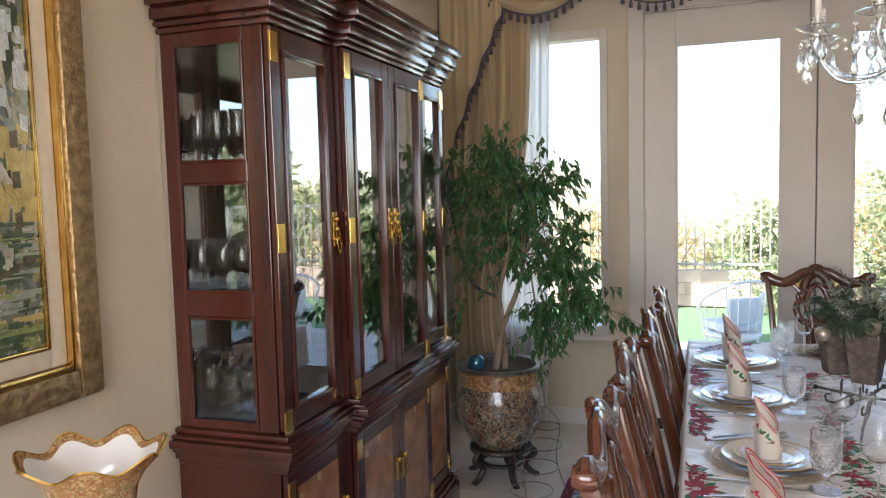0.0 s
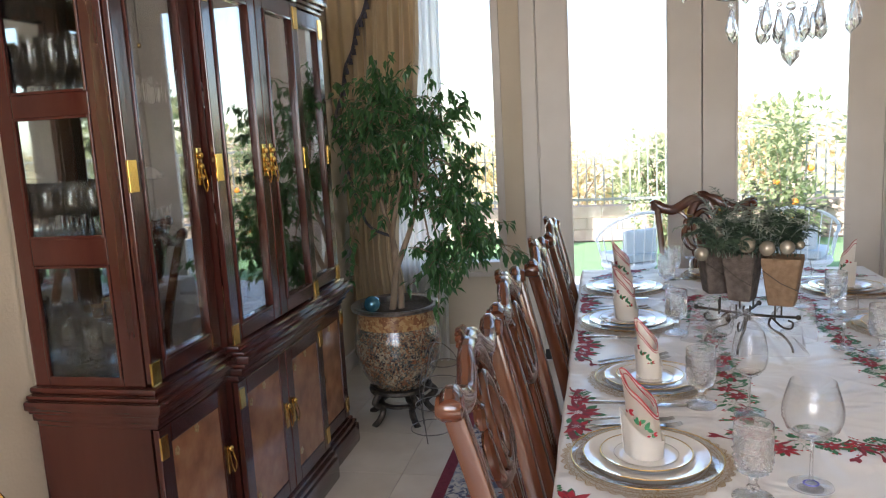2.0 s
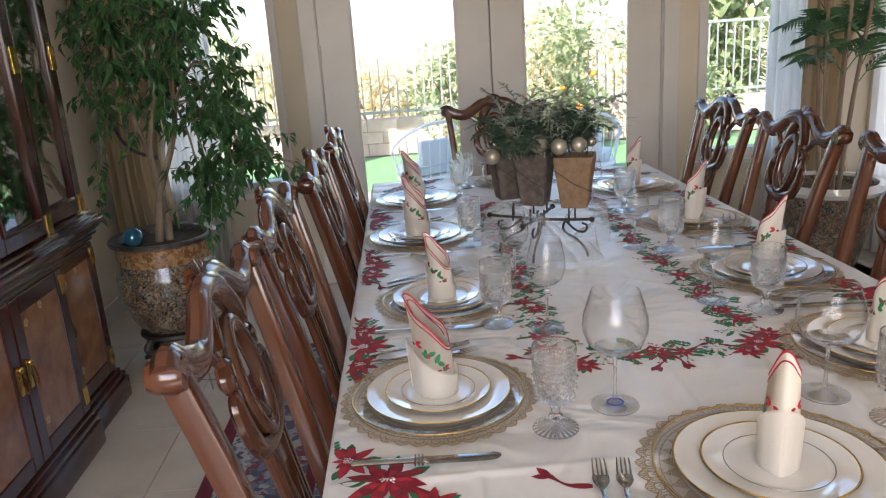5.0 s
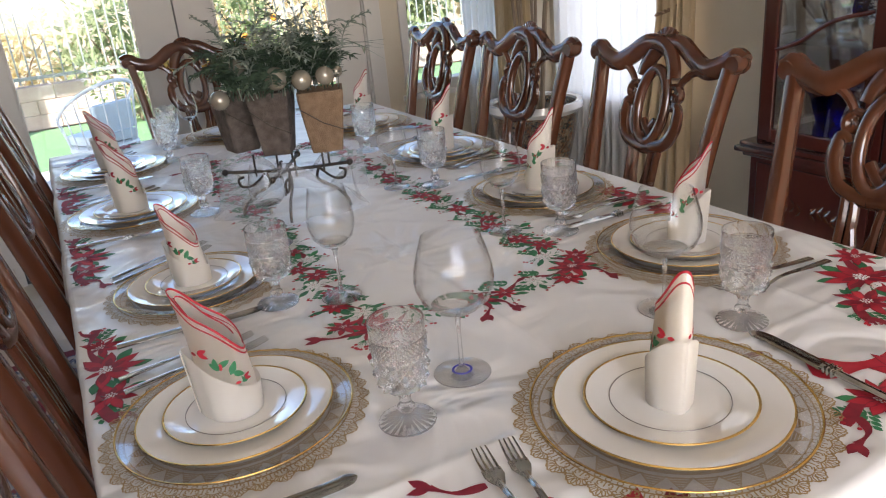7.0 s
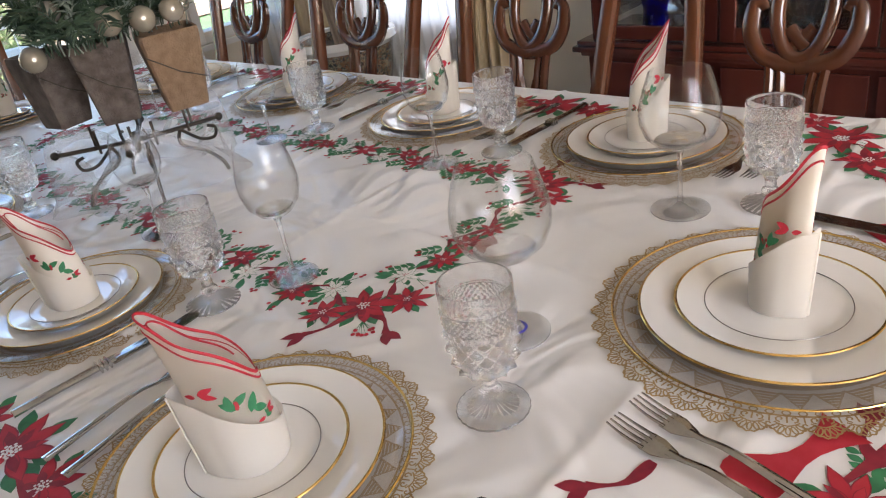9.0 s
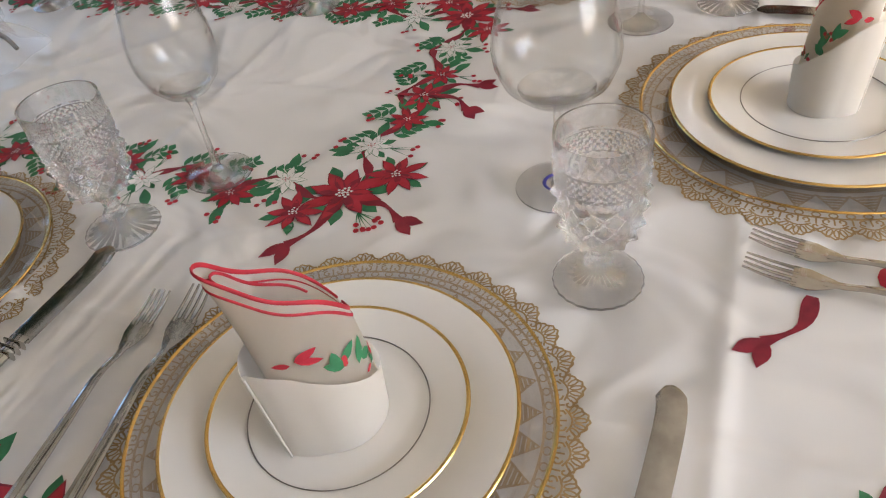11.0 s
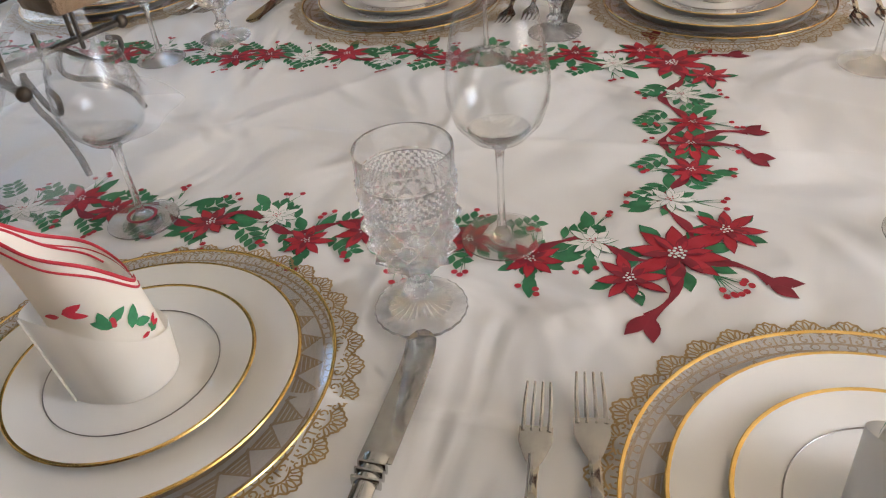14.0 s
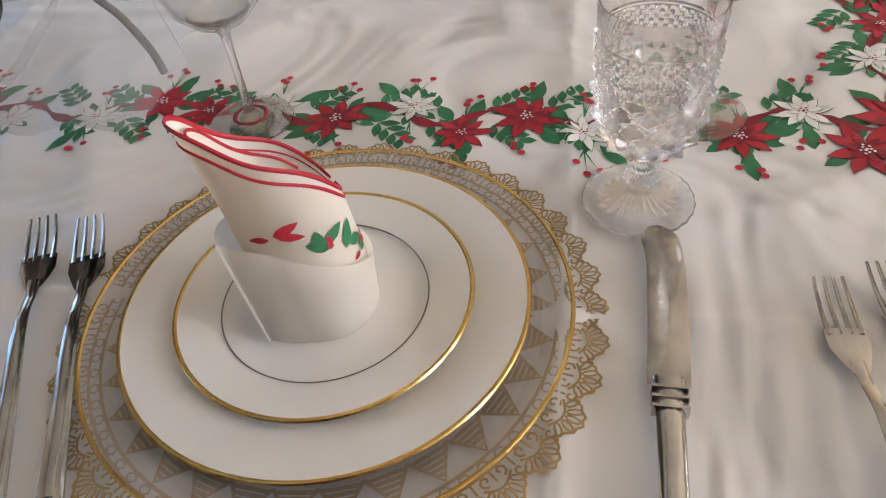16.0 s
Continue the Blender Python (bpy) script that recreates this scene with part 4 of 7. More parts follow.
def make_setting():
    parts = []
    d = thing("doily", "round gold lace doily under a place setting", "doily", group="gold lace doilies")
    lace = doily_mesh()
    bmesh.ops.scale(lace, vec=(1.085, 1.085, 1), verts=lace.verts[:])
    part("lace", lace, M["lace"], d, smooth=0)
    c = thing("charger_plate", "clear smoked glass charger plate with a gold rim", "plate", group="charger plates")
    part("plate_body", lathe(bmesh.new(), [(0.0, 0.002), (0.112, 0.002), (0.126, 0.004), (0.1725, 0.010), (0.1745, 0.0115)], 72), M["charger"], c)
    part("gold_rim", ring_bm(0.1745, 0.0112, 0.0026, 0.0010), M["gold"], c, "bright gold rim")
    p = thing("dinner_plate", "ivory bone china dinner plate with a gold rim", "plate", group="dinner plates")
    part("plate_body", plate_bm(0.1445, 0.094, 0.014), M["china"], p)
    part("gold_rim", ring_bm(0.1447, 0.0136, 0.0036, 0.0011), M["gold"], p, "gold rim line")
    s = thing("salad_plate", "ivory bone china salad plate with gold lines", "plate", group="salad plates")
    part("plate_body", plate_bm(0.1055, 0.071, 0.012), M["china"], s)
    part("gold_rim", ring_bm(0.1057, 0.0117, 0.0034, 0.0011), M["gold"], s, "gold rim line")
    part("gold_line", ring_bm(0.0740, 0.0072, 0.0009, 0.0006), M["wire"], s, "fine dark line round the well")
    nb = thing("napkin", "rolled ivory napkin with red edging and holly print", "napkin", group="folded napkins")
    quill, cuff, trimb, deco = napkin_bm()
    part("rolled_quill", quill, M["napkin"], nb, smooth=60)
    part("folded_cuff", cuff, M["napkin"], nb, smooth=60)
    part("red_edging", trimb, M["red"], nb, "red stitched edging")
    part("holly_print", deco["green"], M["green"], nb, "printed green holly leaves", smooth=0, kind="stuff")
    part("berry_print", deco["red"], M["red"], nb, "printed red berries and bow", smooth=0, kind="stuff")
    fk = thing("fork", "silver dinner fork with four tines", "fork", group="forks")
    make_fork(fk)
    kn = thing("knife", "silver table knife with a moulded handle", "knife", group="knives")
    part("blade", make_knife_blade(), M["silver"], kn)
    part("handle", make_knife_handle(), M["silver"], kn)
    for y in (-0.004, -0.010, -0.016):
        part("collar", sweep(bmesh.new(), [Vector((-0.009, y, 0.0065)), Vector((0.009, y, 0.0065))], 0.004, 0.012, (0, 0, 1), 8), M["silver"], kn)
    return dict(doily=d, charger=c, dinner=p, salad=s, napkin=nb, fork=fk, knife=kn)


kit = make_setting()
used = set()


def put(key, m_):
    if key in used:
        return copy_thing(kit[key], m_)
    used.add(key)
    kit[key].matrix_basis = m_
    return kit[key]


# place, facing, the way in which its napkin leans, size
places = [(-0.500, 0.615, -90, 158, 1.0), (-0.457, 1.178, -90, 140, 0.948), (-0.50, 1.87, -90, 150, 1.03), (-0.495, 2.51, -90, 155, 1.03), (0.022, 0.262, 0, -112, 1.11),
          (0.46, 0.675, 90, -48, 1.03), (0.46, 1.205, 90, -42, 1.02), (0.48, 1.80, 90, -40, 1.03), (0.46, 2.45, 90, -50, 1.03), (-0.01, 2.775, 180, 60, 1.03)]
for x, y, a, spin, size in places:
    base = pose(x, y, TZ, 0, 0, a)
    base = base @ Matrix.Diagonal((size, size, 1, 1))
    put("doily", base @ pose(0, 0, 0.0006))
    put("charger", base)
    put("dinner", base @ pose(0, 0, 0.0035))
    put("salad", base @ pose(0, 0, 0.0085))
    put("napkin", pose(x, y, TZ + 0.0122, 0, 0, spin) @ Matrix.Diagonal((0.90, 0.90, 0.86, 1) if size < 1 else (1.0, 1.0, 1.03, 1) if x < -0.4 else (0.80, 0.80, 1.06, 1)))
    # where the two forks and the knife lie beside the plates: across, along, turn
    if size > 1.05:
        lay = (-0.292, -0.055, -9), (-0.258, -0.058, -12), (0.240, -0.064, -3)
    elif size < 1:
        lay = (-0.210, -0.036, 22), (-0.172, -0.034, 21), (0.221, -0.048, -2)
    elif x < 0:
        lay = (-0.229, -0.026, 4), (-0.186, -0.016, 7), (0.244, -0.036, -3)
    else:
        lay = (-0.236, -0.010, 1), (-0.202, 0.004, -2), (0.236, -0.014, -3)
    for key, (u, v, turn) in zip(("fork", "fork", "knife"), lay):
        put(key, pose(x, y, TZ, 0, 0, a) @ pose(u, v, 0, 0, 0, turn) @ Matrix.Diagonal((1.08, 1.06, 1, 1)))


# ---- glasses ----
def make_goblet():
    g = thing("crystal_goblet", "cut crystal water goblet with a short stem", "goblet", group="crystal goblets")

    def outer(z):
        return 0.0315 + 0.0105 * (1 - math.exp(-(z - 0.064) / 0.018)) + 0.035 * max(0, z - 0.10)

    def facet(a, r, z):
        k = 0.0
        if z < 0.064 or abs(r - outer(z)) > 0.0014:
            return r, z
        if 0.066 < z < 0.117:
            p, q = (a * 6 / math.pi + z * 44) % 1.0, (a * 6 / math.pi - z * 44) % 1.0
            k = 0.0080 * min(min(p, 1 - p), min(q, 1 - q)) * 2 - 0.0016
        elif 0.128 < z < 0.150:
            p, q = (a * 18 / math.pi + z * 135) % 1.0, (a * 18 / math.pi - z * 135) % 1.0
            k = 0.0034 * min(min(p, 1 - p), min(q, 1 - q)) * 2 - 0.0008
        elif 0.118 < z < 0.127:
            k = 0.0008 * math.cos(24 * a)
        return r + k, z
    prof = [(0.0, 0.056), (0.014, 0.057), (0.026, 0.061)]
    for k in range(78):
        z = 0.064 + 0.0014 * k
        r = outer(z)
        if 0.117 < z < 0.119 or 0.127 < z < 0.129 or 0.150 < z < 0.153:
            r -= 0.0012
        prof.append((r, z))
    prof += [(0.0440, 0.1765), (0.0425, 0.1760), (0.0398, 0.14), (0.0370, 0.10), (0.031, 0.078), (0.02, 0.069), (0.0, 0.067)]
    part("bowl", lathe(bmesh.new(), prof, 144, wave=facet), M["crystal"], g, smooth=14)

    def rays(a, r, z):
        return r * (1 + 0.012 * math.cos(24 * a)), z + (0.0010 * math.cos(24 * a) if 0.008 < r < 0.043 else 0)
    foot = [(0.0, 0.0), (0.0455, 0.0), (0.0470, 0.002), (0.0460, 0.004), (0.035, 0.0062), (0.022, 0.0085), (0.011, 0.014), (0.0095, 0.019), (0.0145, 0.024), (0.0145, 0.027), (0.0095, 0.032), (0.0095, 0.045), (0.0145, 0.0555), (0.0, 0.0558)]
    part("stem_and_foot", lathe(bmesh.new(), foot, 96, wave=rays), M["crystal"], g, smooth=20)
    return g


def make_wine(label, h, rmax, rtop, stem_h, foot_r=0.037, ringm=None):
    w = thing("wine_glass", label, "glass", group="wine glasses")
    bh = h - stem_h
    prof = [(0.0, stem_h), (0.006, stem_h + 0.001), (rmax * 0.55, stem_h + bh * 0.09), (rmax * 0.85, stem_h + bh * 0.22), (rmax * 0.98, stem_h + bh * 0.38), (rmax, stem_h + bh * 0.48),
            (rmax * 0.97, stem_h + bh * 0.62), (rtop + (rmax - rtop) * 0.45, stem_h + bh * 0.82), (rtop, h - 0.001), (rtop - 0.0006, h), (rtop - 0.0013, h - 0.001),
            (rtop + (rmax - rtop) * 0.45 - 0.0013, stem_h + bh * 0.82), (rmax * 0.97 - 0.0013, stem_h + bh * 0.62), (rmax - 0.0013, stem_h + bh * 0.48), (rmax * 0.98 - 0.0014, stem_h + bh * 0.385), (rmax * 0.85 - 0.0016, stem_h + bh * 0.235), (rmax * 0.55 - 0.001, stem_h + bh * 0.11), (0.006, stem_h + 0.006), (0.0, stem_h + 0.005)]
    part("bowl", lathe(bmesh.new(), prof, 48), M["stem"], w)
    lens = [(0.0, 0.0055), (0.006, 0.0065), (rmax * 0.50, bh * 0.106), (rmax * 0.62, bh * 0.150), (rmax * 0.44, bh * 0.118), (rmax * 0.2, bh * 0.098), (0.0, bh * 0.092)]
    part("bowl_base", lathe(bmesh.new(), [(r, stem_h + z) for r, z in lens], 40), M["solidglass"], w, "thick glass at the bowl's foot")
    foot = [(0.0, 0.0), (foot_r, 0.0), (foot_r + 0.0005, 0.001), (foot_r, 0.002), (0.012, 0.0055), (0.005, 0.012), (0.0036, 0.03), (0.0034, stem_h * 0.7), (0.0045, stem_h - 0.004), (0.007, stem_h), (0.0, stem_h)]
    part("stem_and_foot", lathe(bmesh.new(), foot, 36), M["solidglass"], w)
    if ringm:
        part("marker_ring", lathe(bmesh.new(), [(0.0125, 0.0062), (0.0145, 0.008), (0.0165, 0.0066), (0.0145, 0.005), (0.0125, 0.0062)], 32), ringm, w, "coloured ring round the stem's foot")
    return w


M["solidglass"] = cut_glass("plain_solid_glass", 0.75)
goblet = make_goblet()
for ob in goblet.children:
    ob.data.transform(Matrix.Diagonal((0.89, 0.89, 0.93, 1)))
for k, (x, y) in enumerate([(-0.296, 0.447), (-0.334, 0.967), (-0.330, 1.705), (-0.301, 2.477), (0.292, 0.375), (0.323, 0.920), (0.282, 1.465), (0.30, 2.02), (-0.255, 2.70)]):
    m_ = pose(x, y, TZ, 0, 0, 23 * k) 
    if k:
        copy_thing(goblet, m_)
    else:
        goblet.matrix_basis = m_
make_wine("large clear balloon wine glass with a blue foot ring", 0.232, 0.061, 0.045, 0.103, 0.045, M["rim"]).matrix_basis = pose(-0.168, 0.514, TZ)
make_wine("large clear balloon wine glass on a slim stem", 0.222, 0.060, 0.044, 0.098, 0.045).matrix_basis = pose(0.226, 0.487, TZ)
make_wine("tall clear tulip wine glass on a slim stem", 0.228, 0.046, 0.035, 0.102, 0.040).matrix_basis = pose(-0.219, 0.913, TZ)
make_wine("tall clear tulip wine glass on a slim stem", 0.228, 0.046, 0.035, 0.102, 0.040).matrix_basis = pose(0.227, 1.010, TZ)
make_wine("small clear wine glass with a red foot ring", 0.200, 0.043, 0.032, 0.092, 0.038, M["wine"]).matrix_basis = pose(-0.237, 1.307, TZ)
make_wine("small clear wine glass on a short stem", 0.195, 0.043, 0.033, 0.088, 0.038).matrix_basis = pose(0.188, 1.532, TZ)
make_wine("tall clear wine glass on a slim stem", 0.200, 0.038, 0.030, 0.095, 0.035).matrix_basis = pose(-0.172, 2.70, TZ)
make_wine("tall clear wine glass on a slim stem", 0.195, 0.038, 0.030, 0.095, 0.035).matrix_basis = pose(0.20, 2.12, TZ)


def pattern(name, colours, scale=30.0, rough=0.4, metal=0.0, coat=0.0, bump=0.2, warp=0.25, stretch=(1, 1, 1)):
    """A painted or woven ornament: warped cells in a few colours."""
    m = bpy.data.materials.new(name)
    m.use_nodes = True
    n, l = m.node_tree.nodes, m.node_tree.links
    b = n["Principled BSDF"]
    b.inputs["Roughness"].default_value, b.inputs["Metallic"].default_value, b.inputs["Coat Weight"].default_value = rough, metal, coat
    co, mp, no, vo, ramp = (n.new(k) for k in ("ShaderNodeTexCoord", "ShaderNodeMapping", "ShaderNodeTexNoise", "ShaderNodeTexVoronoi", "ShaderNodeValToRGB"))
    add = n.new("ShaderNodeVectorMath")
    add.operation = "MULTIPLY_ADD"
    add.inputs[1].default_value = (warp / scale * 10,) * 3
    mp.inputs["Scale"].default_value = stretch
    l.new(co.outputs["Object"], mp.inputs["Vector"])
    no.inputs["Scale"].default_value = scale * 0.8
    l.new(mp.outputs["Vector"], no.inputs["Vector"])
    l.new(no.outputs["Color"], add.inputs[0])
    l.new(mp.outputs["Vector"], add.inputs[2])
    vo.inputs["Scale"].default_value = scale
    l.new(add.outputs["Vector"], vo.inputs["Vector"])
    ramp.color_ramp.interpolation = "CONSTANT"
    els = ramp.color_ramp.elements
    while len(els) < len(colours):
        els.new(0.5)
    for k, c in enumerate(colours):
        els[k].position, els[k].color = k / len(colours), (*c, 1)
    sep = n.new("ShaderNodeSeparateColor")
    l.new(vo.outputs["Color"], sep.inputs["Color"])
    l.new(sep.outputs["Red"], ramp.inputs["Fac"])
    l.new(ramp.outputs["Color"], b.inputs["Base Color"])
    bp = n.new("ShaderNodeBump")
    bp.inputs["Strength"].default_value, bp.inputs["Distance"].default_value = bump, 0.004
    l.new(vo.outputs["Distance"], bp.inputs["Height"])
    l.new(bp.outputs["Normal"], b.inputs["Normal"])
    return m


M["porcelain"] = pattern("painted_porcelain", [(0.20, 0.10, 0.045), (0.06, 0.075, 0.065), (0.30, 0.23, 0.14), (0.03, 0.03, 0.035), (0.24, 0.10, 0.05), (0.12, 0.13, 0.11), (0.34, 0.29, 0.20)], 52, 0.16, coat=0.6, bump=0.05, warp=0.9)
M["porcelain_band"] = pattern("porcelain_rim_band", [(0.36, 0.19, 0.08), (0.24, 0.11, 0.05), (0.46, 0.29, 0.13)], 70, 0.18, coat=0.6, bump=0.15)
M["satsuma"] = pattern("floral_vase_glaze", [(0.36, 0.21, 0.08), (0.27, 0.11, 0.04), (0.46, 0.31, 0.15), (0.24, 0.17, 0.07), (0.33, 0.16, 0.06)], 60, 0.18, coat=0.6, bump=0.05, warp=0.9)
M["rug_field"] = pattern("rug_field", [(0.08, 0.10, 0.16), (0.30, 0.32, 0.36), (0.16, 0.18, 0.24), (0.42, 0.40, 0.36), (0.20, 0.05, 0.06)], 34, 0.95, bump=0.3)
M["rug_border"] = pattern("rug_border", [(0.20, 0.22, 0.28), (0.40, 0.40, 0.40), (0.07, 0.08, 0.14), (0.48, 0.46, 0.42)], 52, 0.95, bump=0.3)
M["rug_edge"] = mat("rug_maroon", (0.13, 0.012, 0.028), 0.95, second=(0.18, 0.02, 0.04), scale=60, bump=0.4, bscale=300)
M["painting"] = pattern("oil_painting", [(0.10, 0.13, 0.06), (0.34, 0.31, 0.22), (0.05, 0.07, 0.04), (0.46, 0.44, 0.38), (0.22, 0.20, 0.08), (0.14, 0.16, 0.14)], 26, 0.35, coat=0.3, bump=0.7, warp=0.6, stretch=(1, 1, 0.5))
M["mirror"] = mat("cabinet_mirror", (0.80, 0.80, 0.80), 0.03, 1.0)

# ---- rug under the table ----
rug = thing("rug", "patterned blue and cream rug with a maroon edge", "rug")
RX, RY0, RY1 = 1.33, -0.62, 2.77


def frame_part(name, x0, x1, y0, y1, w, material):
    bm = bmesh.new()
    for a, b, c, d in ((x0, x0 + w, y0, y1), (x1 - w, x1, y0, y1), (x0 + w, x1 - w, y0, y0 + w), (x0 + w, x1 - w, y1 - w, y1)):
        box(bm, a, b, c, d, 0.0005, 0.0105)
    part(name, bm, M[material], rug, smooth=0)


frame_part("edge_band", -RX, RX, RY0, RY1, 0.055, "rug_edge")
frame_part("outer_border", -RX + 0.055, RX - 0.055, RY0 + 0.055, RY1 - 0.055, 0.09, "rug_border")
frame_part("main_border", -RX + 0.145, RX - 0.145, RY0 + 0.145, RY1 - 0.145, 0.22, "rug_field")
frame_part("inner_border", -RX + 0.365, RX - 0.365, RY0 + 0.365, RY1 - 0.365, 0.04, "rug_edge")
part("field", bx(-RX + 0.405, RX - 0.405, RY0 + 0.405, RY1 - 0.405, 0.0005, 0.0105), M["rug_field"], rug, smooth=0)


# ---- the china cabinet ----
def stack(name, owner, y0, y1, xb, xf, layers, wrap0=False, wrap1=False, side=1):
    """A moulding built of stepped courses that stand out from the front, and round an end."""
    for z0, z1, o in layers:
        a, b = y0 - (o if wrap0 else 0), y1 + (o if wrap1 else 0)
        lo, hi = (xb, xf + o) if side > 0 else (xf - o, xb)
        part(name, bx(lo, hi, a, b, z0, z1, min(0.008, (z1 - z0) * 0.42)), M["dark"], owner)


def strips(name, owner, material, rows, bevel, smooth=40):
    for row in rows:
        part(name, bx(*row, bevel), material, owner, smooth=smooth)


cab = thing("china_cabinet", "tall dark mahogany breakfront china cabinet with brass hinges", "cabinet")
CB, CF, CC = -2.272, -1.87, -1.83
bays = [(0.75, 1.165, CF), (1.165, 1.96, CC), (1.96, 2.345, CF)]
LED = [(0.735, 0.757, 0.006), (0.757, 0.783, 0.022), (0.783, 0.798, 0.034), (0.798, 0.828, 0.05), (0.828, 0.842, 0.036), (0.842, 0.862, 0.018)]
CRO = [(2.115, 2.135, 0.008), (2.135, 2.155, 0.018), (2.155, 2.195, 0.032), (2.195, 2.215, 0.052), (2.215, 2.265, 0.066), (2.265, 2.305, 0.084)]
PLI = [(0.0, 0.10, 0.034), (0.10, 0.125, 0.026), (0.125, 0.145, 0.012)]
for i, (y0, y1, xf) in enumerate(bays):
    w0, w1 = i == 0, i == 2
    stack("ledge_course", cab, y0, y1 - 0.001, CB, xf, LED, w0, w1)
    stack("crown_course", cab, y0, y1 - 0.001, CB, xf, CRO, w0, w1)
    stack("plinth_course", cab, y0, y1 - 0.001, CB, xf, PLI, w0, w1)
    part("base_body", bx(CB, xf - 0.024, y0, y1 - 0.001, 0.145, 0.735), M["dark"], cab, smooth=0)
    up = bmesh.new()
    box(up, CB, CB + 0.012, y0, y1 - 0.001, 0.862, 2.115)
    part("back_panel", up, M["mirror"], cab, "mirrored back of the display case", smooth=0)
    for z in (1.27, 1.67):
        part("shelf", bx(CB + 0.014, xf - 0.06, y0 + 0.03, y1 - 0.03, z, z + 0.008, 0.001), M["cabglass"], cab, "clear glass shelf", smooth=0)
    part("deck", bx(CB + 0.013, xf - 0.026, y0 + 0.024, y1 - 0.024, 0.863, 0.874), M["dark"], cab, smooth=0)
    n_doors = 2 if i == 1 else 1
    dw = (y1 - y0 - 0.006) / n_doors
    for k in range(n_doors):
        a, b = y0 + 0.003 + dw * k + 0.002, y0 + 0.003 + dw * (k + 1) - 0.002
        fx0, fx1 = xf - 0.022, xf
        # glazed door
        g = bmesh.new()
        fw, z0, z1 = 0.062, 0.868, 2.112
        box(g, fx0, fx1, a, a + fw, z0, z1, 0.004)
        box(g, fx0, fx1, b - fw, b, z0, z1, 0.004)
        box(g, fx0, fx1, a + fw, b - fw, z1 - 0.065, z1, 0.004)
        box(g, fx0, fx1, a + fw, b - fw, z0, z0 + 0.055, 0.004)
        d = part("glass_door", g, M["dark"], cab, smooth=0)
        for (p, q, r, s) in ((a + fw, a + fw + 0.012, z0 + 0.055, z1 - 0.065), (b - fw - 0.012, b - fw, z0 + 0.055, z1 - 0.065),
                             (a + fw + 0.012, b - fw - 0.012, z0 + 0.055, z0 + 0.067), (a + fw + 0.012, b - fw - 0.012, z1 - 0.077, z1 - 0.065)):
            strips("bead", d, M["dark"], [(fx0 + 0.004, fx1 + 0.007, p, q, r, s)], 0.004)
        part("pane", bx(fx0 + 0.008, fx0 + 0.012, a + fw + 0.004, b - fw - 0.004, z0 + 0.058, z1 - 0.068), M["cabglass"], d, smooth=0)
        hy = a + 0.018 if (k == 0 and i < 2) else b - 0.018
        for z in (0.888, 1.472, 2.05):
            part("hinge", bx(fx1 - 0.003, fx1 + 0.004, hy - 0.021, hy + 0.021, z - 0.045, z + 0.045, 0.001), M["brass"], d, "square polished brass hinge", smooth=0)
        ky = b - 0.03 if (k == 0 and i < 2) else a + 0.03
        hd = bmesh.new()
        box(hd, fx1, fx1 + 0.004, ky - 0.016, ky + 0.016, 1.42, 1.54, 0.001)
        for z in (1.445, 1.48, 1.515):
            ball(hd, (fx1 + 0.009, ky, z), 0.011, u=10, v=6)
        sweep(hd, curve([(fx1 + 0.012, ky - 0.012, 1.47), (fx1 + 0.02, ky - 0.013, 1.42), (fx1 + 0.018, ky, 1.395), (fx1 + 0.02, ky + 0.013, 1.42), (fx1 + 0.012, ky + 0.012, 1.47)], 4), 0.005, 0.005, (1, 0, 0), 6)
        part("handle", hd, M["brass"], d, "ornate brass drop handle")
        # panelled door below
        g = bmesh.new()
        z0, z1 = 0.15, 0.73
        box(g, fx0, fx1, a, a + 0.06, z0, z1, 0.004)
        box(g, fx0, fx1, b - 0.06, b, z0, z1, 0.004)
        box(g, fx0, fx1, a + 0.06, b - 0.06, z1 - 0.06, z1, 0.004)
        box(g, fx0, fx1, a + 0.06, b - 0.06, z0, z0 + 0.06, 0.004)
        d = part("panel_door", g, M["dark"], cab, smooth=0)
        part("panel", bx(fx0, fx1 - 0.004, a + 0.06, b - 0.06, z0 + 0.06, z1 - 0.06, 0.003), M["burl"], d, "figured brown veneer panel", smooth=0)
        for z in (0.215, 0.67):
            part("hinge", bx(fx1 - 0.003, fx1 + 0.004, hy - 0.018, hy + 0.018, z - 0.035, z + 0.035, 0.001), M["brass"], d, "square polished brass hinge", smooth=0)
        hd = bmesh.new()
        box(hd, fx1, fx1 + 0.003, ky - 0.012, ky + 0.012, 0.42, 0.52, 0.001)
        ball(hd, (fx1 + 0.01, ky, 0.51), 0.012, u=10, v=6)
        sweep(hd, curve([(fx1 + 0.01, ky - 0.010, 0.50), (fx1 + 0.02, ky - 0.013, 0.45), (fx1 + 0.018, ky, 0.425), (fx1 + 0.02, ky + 0.013, 0.45), (fx1 + 0.01, ky + 0.010, 0.50)], 4), 0.005, 0.005, (1, 0, 0), 6)
        part("handle", hd, M["brass"], d, "ornate brass drop handle")
        for (py, pz) in ((a + 0.085, z1 - 0.10), ((a + b) / 2, z1 - 0.075), (a + 0.085, z0 + 0.12)):
            orn = bmesh.new()
            for q in range(5):
                blade_a = q * 1.2566
                ball(orn, (fx1 - 0.003, py + 0.008 * math.cos(blade_a), pz + 0.010 * math.sin(blade_a)), 0.006, 0.4, 1, 1, 8, 5)
            part("inlay", orn, M["lace"], d, "small pale carved inlay")
